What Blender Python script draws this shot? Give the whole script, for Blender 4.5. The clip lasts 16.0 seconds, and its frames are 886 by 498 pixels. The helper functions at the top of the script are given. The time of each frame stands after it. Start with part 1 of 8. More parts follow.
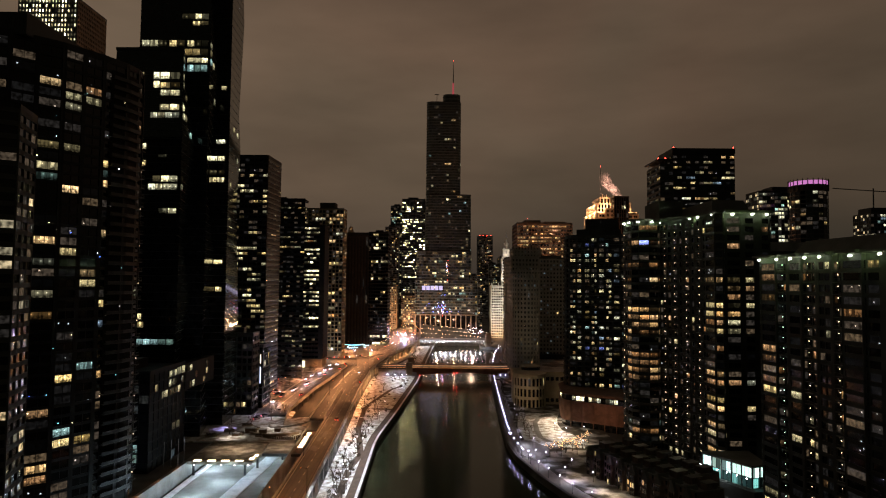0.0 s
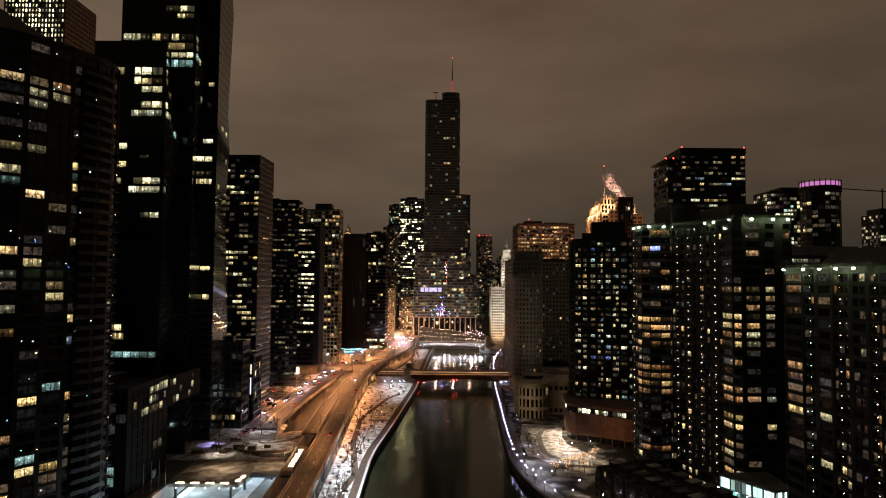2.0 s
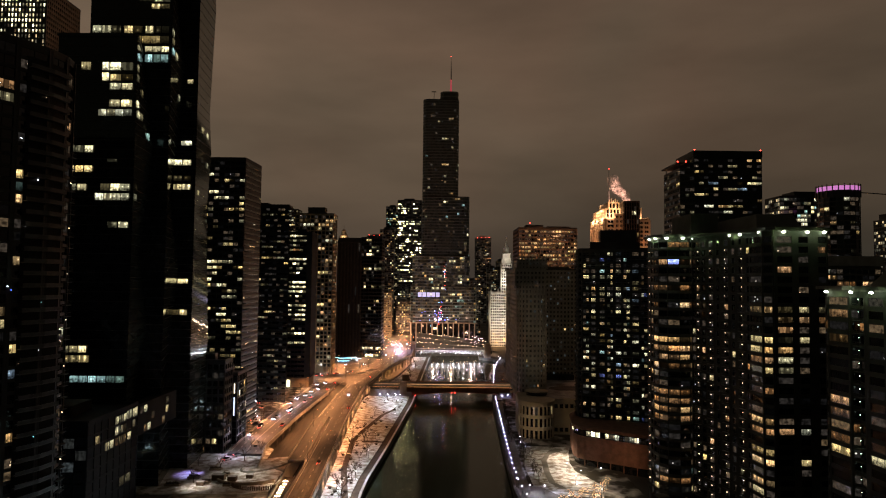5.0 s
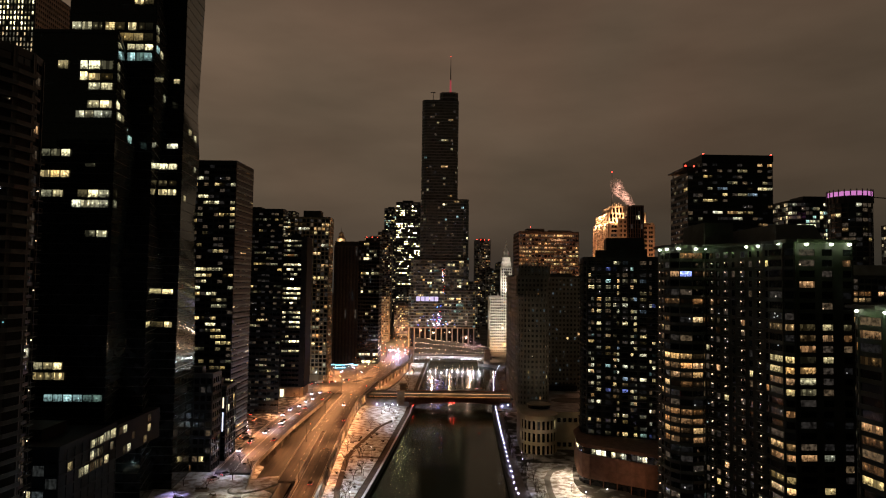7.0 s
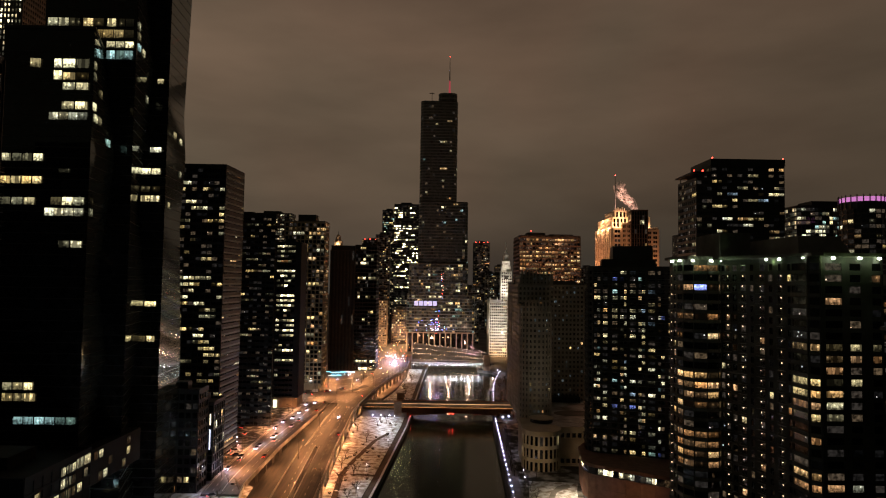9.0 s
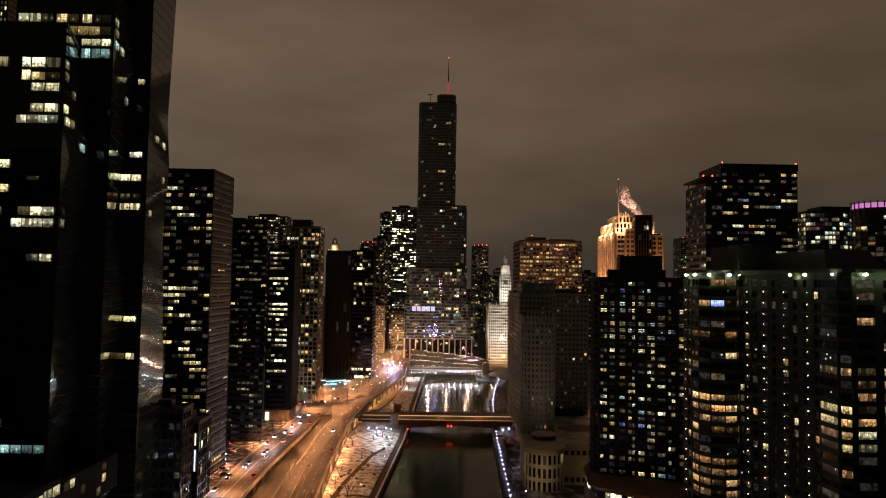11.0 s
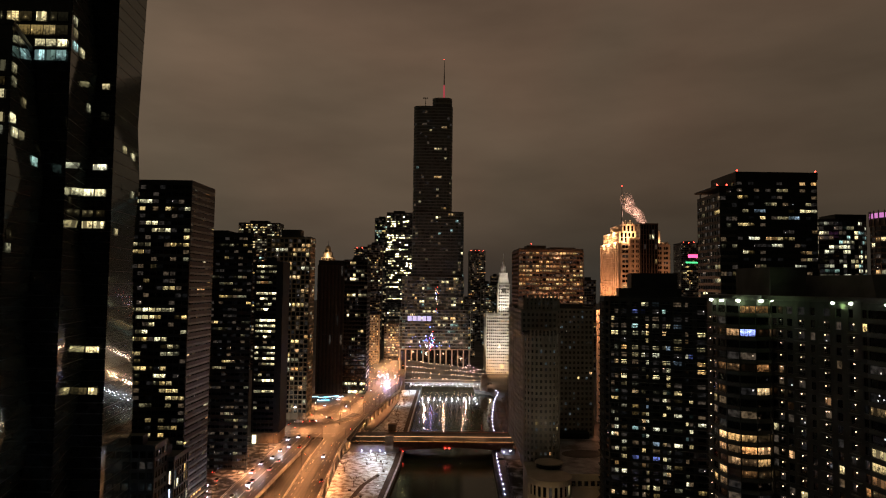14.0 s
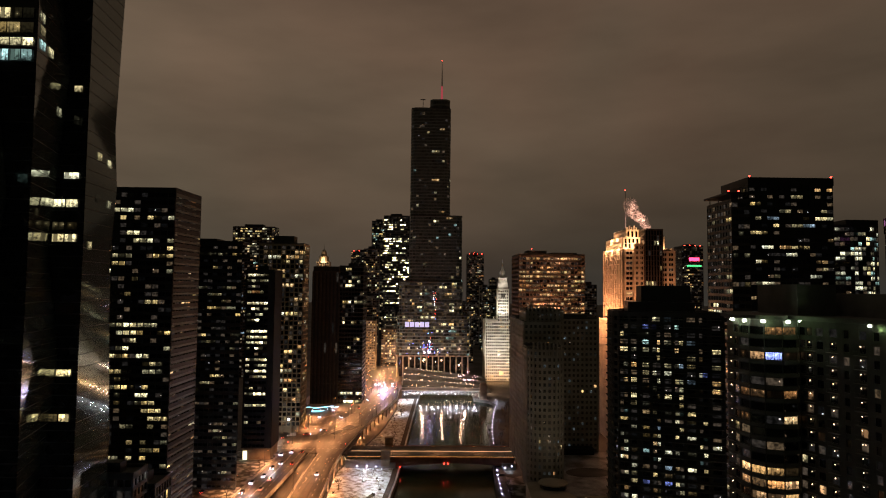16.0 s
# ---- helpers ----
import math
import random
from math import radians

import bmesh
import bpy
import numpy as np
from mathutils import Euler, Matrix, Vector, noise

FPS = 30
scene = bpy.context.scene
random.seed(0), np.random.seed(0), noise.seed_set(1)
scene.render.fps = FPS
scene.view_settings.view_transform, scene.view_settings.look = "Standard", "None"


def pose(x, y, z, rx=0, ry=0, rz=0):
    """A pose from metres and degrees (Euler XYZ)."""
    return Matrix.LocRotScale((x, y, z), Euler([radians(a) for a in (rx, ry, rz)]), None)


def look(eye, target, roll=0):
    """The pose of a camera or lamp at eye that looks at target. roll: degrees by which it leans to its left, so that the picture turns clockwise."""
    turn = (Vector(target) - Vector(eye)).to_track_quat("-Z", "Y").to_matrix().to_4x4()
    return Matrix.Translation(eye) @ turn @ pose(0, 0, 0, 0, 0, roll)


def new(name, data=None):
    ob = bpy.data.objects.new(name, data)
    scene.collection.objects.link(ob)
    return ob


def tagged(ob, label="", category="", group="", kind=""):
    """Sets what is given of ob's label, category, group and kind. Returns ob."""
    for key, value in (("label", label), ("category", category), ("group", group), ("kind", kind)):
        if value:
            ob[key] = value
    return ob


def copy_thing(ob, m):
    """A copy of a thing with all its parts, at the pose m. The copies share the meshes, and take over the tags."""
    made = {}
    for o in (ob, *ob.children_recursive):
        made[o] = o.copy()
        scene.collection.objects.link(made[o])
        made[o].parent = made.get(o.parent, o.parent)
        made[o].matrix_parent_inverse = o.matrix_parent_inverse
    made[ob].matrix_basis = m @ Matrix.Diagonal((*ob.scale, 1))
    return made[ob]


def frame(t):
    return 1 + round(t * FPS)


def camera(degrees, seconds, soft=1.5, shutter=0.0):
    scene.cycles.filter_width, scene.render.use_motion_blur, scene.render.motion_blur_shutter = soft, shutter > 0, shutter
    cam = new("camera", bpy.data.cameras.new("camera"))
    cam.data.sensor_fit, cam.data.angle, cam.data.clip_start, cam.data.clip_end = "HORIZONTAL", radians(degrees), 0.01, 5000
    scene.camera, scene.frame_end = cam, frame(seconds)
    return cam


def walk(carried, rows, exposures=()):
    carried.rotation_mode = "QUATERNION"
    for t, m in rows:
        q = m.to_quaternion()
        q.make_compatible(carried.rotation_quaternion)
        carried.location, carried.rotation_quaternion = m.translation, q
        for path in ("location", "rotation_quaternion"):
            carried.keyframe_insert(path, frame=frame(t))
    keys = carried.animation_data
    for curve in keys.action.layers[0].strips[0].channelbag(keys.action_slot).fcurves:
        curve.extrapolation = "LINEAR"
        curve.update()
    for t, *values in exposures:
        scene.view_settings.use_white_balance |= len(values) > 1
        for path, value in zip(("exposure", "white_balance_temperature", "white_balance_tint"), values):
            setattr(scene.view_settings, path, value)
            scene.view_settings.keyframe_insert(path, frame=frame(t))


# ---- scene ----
cam = camera(68.6, 16.0, 1.1)
METRES, EYE, TILT, LEAN, TURN = 130.0, 82.0, 0.0, 0.0, 0.1
ROWS = [
    (0.0, 0.0, 0.0, 0.0, -0.03, 2.91, -0.51),
    (0.5, -0.0006, 0.0323, 0.0078, -0.04, 2.87, -0.51),
    (1.0, -0.0014, 0.0647, 0.0161, -0.08, 2.83, -0.5),
    (1.5, -0.0019, 0.0967, 0.0245, -0.11, 2.81, -0.5),
    (2.0, -0.0025, 0.1292, 0.0326, -0.14, 2.78, -0.51),
    (2.5, -0.003, 0.1613, 0.0413, -0.16, 2.76, -0.51),
    (3.0, -0.0035, 0.1937, 0.0495, -0.19, 2.75, -0.51),
    (3.5, -0.0042, 0.2256, 0.0577, -0.23, 2.75, -0.52),
    (4.0, -0.0042, 0.2574, 0.066, -0.27, 2.75, -0.51),
    (6.5, -0.0051, 0.3994, 0.1097, -0.42, 2.77, -0.76),
    (7.0, -0.0051, 0.4271, 0.1181, -0.44, 2.8, -0.77),
    (7.5, -0.0053, 0.4553, 0.1266, -0.45, 2.82, -0.81),
    (8.0, -0.0054, 0.4839, 0.1353, -0.49, 2.84, -0.81),
    (8.5, -0.0056, 0.5125, 0.1441, -0.53, 2.85, -0.85),
    (9.0, -0.0058, 0.5414, 0.1535, -0.57, 2.85, -0.87),
    (11.5, -0.0072, 0.6901, 0.1991, -0.79, 3.0, -0.88),
    (12.0, -0.0078, 0.7197, 0.2088, -0.86, 3.04, -0.81),
    (12.5, -0.0082, 0.749, 0.2187, -0.91, 3.08, -0.75),
    (13.0, -0.0085, 0.7781, 0.2285, -0.97, 3.15, -0.71),
    (13.5, -0.009, 0.8076, 0.238, -1.03, 3.18, -0.72),
    (14.0, -0.0094, 0.8372, 0.2487, -1.09, 3.18, -0.68),
    (14.5, -0.01, 0.8674, 0.2579, -1.13, 3.2, -0.67),
    (15.0, -0.0104, 0.8974, 0.2684, -1.18, 3.21, -0.68),
    (15.5, -0.0105, 0.9273, 0.2781, -1.23, 3.24, -0.65),
    (16.0, -0.0108, 0.957, 0.2882, -1.29, 3.27, -0.6),
]
walk(cam, [(t, pose(0, 0, EYE, TILT, LEAN, TURN) @ pose(METRES * x, METRES * y, METRES * z, 90 + pitch, roll, yaw)) for t, x, y, z, yaw, pitch, roll in ROWS])

# ---- world: overcast night sky lit from below by the city ----
world = bpy.data.worlds.new("night_sky")
scene.world = world
world.use_nodes = True
wn, wl = world.node_tree.nodes, world.node_tree.links
wn.clear()
w_out = wn.new("ShaderNodeOutputWorld")
w_bg = wn.new("ShaderNodeBackground")
w_tc = wn.new("ShaderNodeTexCoord")
w_sep = wn.new("ShaderNodeSeparateXYZ")
wl.new(w_tc.outputs["Generated"], w_sep.inputs[0])
w_map = wn.new("ShaderNodeMapping")
w_map.inputs["Scale"].default_value = (1.0, 1.0, 3.4)
w_map.inputs["Rotation"].default_value = (0, radians(14), radians(20))
wl.new(w_tc.outputs["Generated"], w_map.inputs[0])
w_noise = wn.new("ShaderNodeTexNoise")
w_noise.inputs["Scale"].default_value = 2.3
w_noise.inputs["Detail"].default_value = 5
w_noise.inputs["Roughness"].default_value = 0.5
wl.new(w_map.outputs[0], w_noise.inputs["Vector"])
w_ramp = wn.new("ShaderNodeValToRGB")
SKY = [(0.0, (0.046, 0.041, 0.033)), (0.05, (0.062, 0.050, 0.035)), (0.14, (0.093, 0.070, 0.046)),
       (0.34, (0.112, 0.085, 0.056)), (0.7, (0.080, 0.062, 0.044))]
while len(w_ramp.color_ramp.elements) < len(SKY):
    w_ramp.color_ramp.elements.new(0.5)
for e, (p, c) in zip(w_ramp.color_ramp.elements, SKY):
    e.position, e.color = p, (*c, 1)
wl.new(w_sep.outputs["Z"], w_ramp.inputs[0])
w_mr = wn.new("ShaderNodeMapRange")
w_mr.inputs["From Min"].default_value, w_mr.inputs["From Max"].default_value = 0.3, 0.72
w_mr.inputs["To Min"].default_value, w_mr.inputs["To Max"].default_value = 0.72, 1.28
wl.new(w_noise.outputs[0], w_mr.inputs["Value"])
w_mul = wn.new("ShaderNodeVectorMath")
w_mul.operation = "SCALE"
w_n2 = wn.new("ShaderNodeTexNoise")
w_n2.inputs["Scale"].default_value, w_n2.inputs["Detail"].default_value = 1.7, 2
wl.new(w_tc.outputs["Generated"], w_n2.inputs["Vector"])
w_tint = wn.new("ShaderNodeValToRGB")
w_tint.color_ramp.elements[0].position, w_tint.color_ramp.elements[1].position = 0.38, 0.62
w_tint.color_ramp.elements[0].color, w_tint.color_ramp.elements[1].color = (0.95, 1.0, 1.02, 1), (1.13, 0.96, 0.95, 1)
wl.new(w_n2.outputs[0], w_tint.inputs[0])
w_col = wn.new("ShaderNodeVectorMath")
w_col.operation = "MULTIPLY"
wl.new(w_ramp.outputs[0], w_col.inputs[0])
wl.new(w_tint.outputs[0], w_col.inputs[1])
wl.new(w_col.outputs[0], w_mul.inputs[0])
wl.new(w_mr.outputs[0], w_mul.inputs["Scale"])
# the sky over the lake, away from the city, is darker and cooler
w_north = wn.new("ShaderNodeMapRange")
w_north.inputs["From Min"].default_value, w_north.inputs["From Max"].default_value = -0.6, 0.5
wl.new(w_sep.outputs["Y"], w_north.inputs["Value"])
w_lake = wn.new("ShaderNodeValToRGB")
w_lake.color_ramp.elements[0].color, w_lake.color_ramp.elements[1].color = (0.20, 0.25, 0.23, 1), (1, 1, 1, 1)
wl.new(w_north.outputs[0], w_lake.inputs[0])
w_mul2 = wn.new("ShaderNodeVectorMath")
w_mul2.operation = "MULTIPLY"
wl.new(w_mul.outputs[0], w_mul2.inputs[0])
wl.new(w_lake.outputs[0], w_mul2.inputs[1])
# the glow is strongest over the old centre, to the south-west
w_side = wn.new("ShaderNodeMapRange")
w_side.inputs["From Min"].default_value, w_side.inputs["From Max"].default_value = -0.35, 0.5
w_side.inputs["To Min"].default_value, w_side.inputs["To Max"].default_value = 1.22, 0.72
wl.new(w_sep.outputs["X"], w_side.inputs["Value"])
w_mul3 = wn.new("ShaderNodeVectorMath")
w_mul3.operation = "SCALE"
wl.new(w_mul2.outputs[0], w_mul3.inputs[0])
wl.new(w_side.outputs[0], w_mul3.inputs["Scale"])
wl.new(w_mul3.outputs[0], w_bg.inputs["Color"])
w_bg.inputs["Strength"].default_value = 1.0
wl.new(w_bg.outputs[0], w_out.inputs[0])

# ---- lamps of the place, and added ones without a fixture ----
SODIUM, WHITE, WARM = (1.0, 0.392, 0.142), (0.86, 0.92, 1.0), (1.0, 0.68, 0.36)
POWER = 1.0


def lamp(x, y, z, watts, color=SODIUM, size=0.4, spot=None, aim=None):
    spot = spot or (168 if color is SODIUM else 140 if color is WHITE else None)
    d = bpy.data.lights.new("lamp_light", "SPOT" if spot else "POINT")
    d.energy, d.color, d.shadow_soft_size = watts * POWER, color, size
    o = new("lamp_light", d)
    if spot:
        d.spot_size, d.spot_blend = radians(spot), 1.0
        o.matrix_world = look((x, y, z), aim or (x, y, 0))
    else:
        o.location = (x, y, z)
    return o


# ---- materials ----
def material(name):
    m = bpy.data.materials.new(name)
    m.use_nodes = True
    b = m.node_tree.nodes["Principled BSDF"]
    return m, m.node_tree.nodes, m.node_tree.links, b


def surface(name, c1, c2, scale=0.5, rough=0.7, metal=0.0, bump=0.2, fine=6.0, spec=0.5, rand=0.0, contrast=(0.35, 0.65), rough2=None, stretch=None):
    """A two-scale mottled surface: broad stains between c1 and c2, fine grain in colour and bump."""
    m, n, l, b = material(name)
    tc = n.new("ShaderNodeTexCoord")
    geo = n.new("ShaderNodeNewGeometry")
    big, small = n.new("ShaderNodeTexNoise"), n.new("ShaderNodeTexNoise")
    big.inputs["Scale"].default_value, big.inputs["Detail"].default_value = scale, 6
    small.inputs["Scale"].default_value, small.inputs["Detail"].default_value = fine, 4
    if stretch:
        pull = n.new("ShaderNodeMapping")
        pull.inputs["Scale"].default_value = stretch
        pull.inputs["Rotation"].default_value = (0, 0, radians(-3))
        l.new(geo.outputs["Position"], pull.inputs[0])
        l.new(pull.outputs[0], big.inputs["Vector"])
    else:
        l.new(geo.outputs["Position"], big.inputs["Vector"])
    l.new(geo.outputs["Position"], small.inputs["Vector"])
    r = n.new("ShaderNodeValToRGB")
    r.color_ramp.elements[0].position, r.color_ramp.elements[1].position = contrast
    r.color_ramp.elements[0].color, r.color_ramp.elements[1].color = (*c1, 1), (*c2, 1)
    l.new(big.outputs[0], r.inputs[0])
    mr = n.new("ShaderNodeMapRange")
    mr.inputs["To Min"].default_value, mr.inputs["To Max"].default_value = 0.7, 1.3
    l.new(small.outputs[0], mr.inputs["Value"])
    mul = n.new("ShaderNodeVectorMath")
    mul.operation = "SCALE"
    l.new(r.outputs[0], mul.inputs[0])
    l.new(mr.outputs[0], mul.inputs["Scale"])
    last = mul
    if rand:
        oi = n.new("ShaderNodeObjectInfo")
        m2 = n.new("ShaderNodeMapRange")
        m2.inputs["To Min"].default_value, m2.inputs["To Max"].default_value = 1 - rand, 1 + rand
        l.new(oi.outputs["Random"], m2.inputs["Value"])
        last = n.new("ShaderNodeVectorMath")
        last.operation = "SCALE"
        l.new(mul.outputs[0], last.inputs[0])
        l.new(m2.outputs[0], last.inputs["Scale"])
    l.new(last.outputs[0], b.inputs["Base Color"])
    if rough2 is None:
        b.inputs["Roughness"].default_value = rough
    else:
        rr = n.new("ShaderNodeMapRange")
        rr.inputs["From Min"].default_value, rr.inputs["From Max"].default_value = 0.35, 0.65
        rr.inputs["To Min"].default_value, rr.inputs["To Max"].default_value = rough, rough2
        l.new(big.outputs[0], rr.inputs["Value"])
        l.new(rr.outputs[0], b.inputs["Roughness"])
    b.inputs["Metallic"].default_value = metal
    b.inputs["Specular IOR Level"].default_value = spec
    if bump:
        bp = n.new("ShaderNodeBump")
        bp.inputs["Strength"].default_value, bp.inputs["Distance"].default_value = bump, 0.05
        l.new(small.outputs[0], bp.inputs["Height"])
        l.new(bp.outputs[0], b.inputs["Normal"])
    return m


def glass_wall(name, c, rough=0.08, wave=0.15, spec=0.5, metal=0.0, vary=0.5):
    """Dark reflecting curtain-wall glass; the panes stand a little out of true, so that reflections break up."""
    m, n, l, b = material(name)
    geo = n.new("ShaderNodeNewGeometry")
    no, vo = n.new("ShaderNodeTexNoise"), n.new("ShaderNodeTexVoronoi")
    no.inputs["Scale"].default_value, no.inputs["Detail"].default_value = 0.35, 3
    vo.inputs["Scale"].default_value = 0.45
    l.new(geo.outputs["Position"], no.inputs["Vector"])
    l.new(geo.outputs["Position"], vo.inputs["Vector"])
    mr = n.new("ShaderNodeMapRange")
    mr.inputs["To Min"].default_value, mr.inputs["To Max"].default_value = 1 - vary, 1 + vary
    sep = n.new("ShaderNodeSeparateColor")
    l.new(vo.outputs["Color"], sep.inputs[0])
    l.new(sep.outputs[0], mr.inputs["Value"])
    col = n.new("ShaderNodeVectorMath")
    col.operation = "SCALE"
    col.inputs[0].default_value = c
    l.new(mr.outputs[0], col.inputs["Scale"])
    l.new(col.outputs[0], b.inputs["Base Color"])
    bp = n.new("ShaderNodeBump")
    bp.inputs["Strength"].default_value, bp.inputs["Distance"].default_value = wave, 0.3
    l.new(no.outputs[0], bp.inputs["Height"])
    l.new(bp.outputs[0], b.inputs["Normal"])
    b.inputs["Roughness"].default_value = rough
    b.inputs["Specular IOR Level"].default_value = spec
    b.inputs["Metallic"].default_value = metal
    return m


def lit_room(name, c, strength, inner=1.15):
    """A window with the light on behind it: panes between thin mullions, a bright ceiling, furniture low down, hanging lamps, some curtains drawn."""
    strength *= 1.14
    m, n, l, b = material(name)
    tc, oi = n.new("ShaderNodeTexCoord"), n.new("ShaderNodeObjectInfo")

    def calc(op, a, c=None, d=None):
        q = n.new("ShaderNodeMath")
        q.operation = op
        for k, v in enumerate((a, c, d)):
            if v is None:
                continue
            if isinstance(v, (int, float)):
                q.inputs[k].default_value = v
            else:
                l.new(v, q.inputs[k])
        return q.outputs[0]

    def span(v, a, c, d, e):
        q = n.new("ShaderNodeMapRange")
        q.inputs["From Min"].default_value, q.inputs["From Max"].default_value = a, c
        q.inputs["To Min"].default_value, q.inputs["To Max"].default_value = d, e
        l.new(v, q.inputs["Value"])
        return q.outputs[0]

    def chance(u, v):
        q, cv = n.new("ShaderNodeTexWhiteNoise"), n.new("ShaderNodeCombineXYZ")
        q.noise_dimensions = "2D"
        l.new(u, cv.inputs[0])
        l.new(v, cv.inputs[1])
        l.new(cv.outputs[0], q.inputs["Vector"])
        return q.outputs["Value"]

    sep = n.new("ShaderNodeSeparateXYZ")
    l.new(tc.outputs["Object"], sep.inputs[0])
    x, z = sep.outputs["X"], sep.outputs["Z"]
    rnd = oi.outputs["Random"]
    key = calc("MULTIPLY", rnd, 91.0)
    u = calc("ADD", calc("DIVIDE", x, inner), calc("MULTIPLY", rnd, 7.0))
    each = chance(calc("FLOOR", u), key)
    bar = calc("MULTIPLY", calc("GREATER_THAN", calc("FRACT", u), 0.10), calc("GREATER_THAN", calc("ABSOLUTE", calc("SUBTRACT", z, calc("ADD", calc("MULTIPLY", rnd, 9.0), 0.75))), 0.05))
    # what stands in the room, as soft dark shapes that thin out upwards
    no, nv = n.new("ShaderNodeTexNoise"), n.new("ShaderNodeCombineXYZ")
    no.inputs["Scale"].default_value, no.inputs["Detail"].default_value = 1.5, 3
    l.new(x, nv.inputs[0])
    l.new(calc("MULTIPLY", rnd, 53.0), nv.inputs[1])
    l.new(z, nv.inputs[2])
    l.new(nv.outputs[0], no.inputs["Vector"])
    stuff = span(calc("ADD", no.outputs[0], calc("MULTIPLY", z, 0.13)), 0.46, 0.80, 0.04, 1.0)
    # drawn curtains in some bays: even, softly pleated
    pleat = calc("ADD", calc("MULTIPLY", calc("SINE", calc("MULTIPLY", x, 26.0)), 0.10), 0.5)
    drawn = calc("LESS_THAN", each, 0.20)
    dark = calc("GREATER_THAN", each, 0.16)
    room = calc("ADD", calc("MULTIPLY", stuff, calc("SUBTRACT", 1.0, drawn)), calc("MULTIPLY", pleat, drawn))
    room = calc("MULTIPLY", room, calc("ADD", calc("MULTIPLY", dark, 0.7), 0.3))
    # hanging lamps, one to each stretch of room
    wide = calc("ADD", calc("DIVIDE", x, 2.3), calc("MULTIPLY", rnd, 5.0))
    there = calc("GREATER_THAN", chance(calc("FLOOR", wide), calc("MULTIPLY", rnd, 37.0)), 0.45)
    dx = calc("MULTIPLY", calc("SUBTRACT", calc("FRACT", wide), 0.5), 2.3)
    dz = calc("SUBTRACT", z, calc("ADD", calc("MULTIPLY", rnd, 0.55), 1.2))
    far = calc("SQRT", calc("ADD", calc("MULTIPLY", dx, dx), calc("MULTIPLY", dz, dz)))
    bulb = calc("MULTIPLY", there, calc("ADD", calc("POWER", span(far, 0.0, 0.30, 1.0, 0.0), 2.0), calc("MULTIPLY", calc("POWER", span(far, 0.0, 1.1, 1.0, 0.0), 2.0), 0.22)))
    power = span(chance(key, calc("MULTIPLY", rnd, 13.0)), 0.0, 1.0, 0.06, 1.2)
    e = calc("MULTIPLY", calc("ADD", calc("MULTIPLY", calc("MULTIPLY", room, 0.85), power), calc("MULTIPLY", bulb, 2.6)), power)
    e = calc("MULTIPLY", calc("MULTIPLY", e, calc("ADD", calc("MULTIPLY", bar, 0.88), 0.12)), strength * 1.75)
    tint = n.new("ShaderNodeMix")
    tint.data_type = "RGBA"
    tint.inputs[6].default_value = (min(1, c[0] * 1.03), c[1] * 0.86, c[2] * 0.66, 1)
    tint.inputs[7].default_value = (*(0.82 * q + 0.18 * w for q, w in zip(c, (0.98, 0.93, 0.62))), 1)
    l.new(chance(calc("MULTIPLY", rnd, 71.0), key), tint.inputs[0])
    l.new(tint.outputs[2], b.inputs["Emission Color"])
    b.inputs["Base Color"].default_value = (0.02, 0.02, 0.02, 1)
    b.inputs["Roughness"].default_value = 0.15
    l.new(e, b.inputs["Emission Strength"])
    m.cycles.emission_sampling = "NONE"
    return m


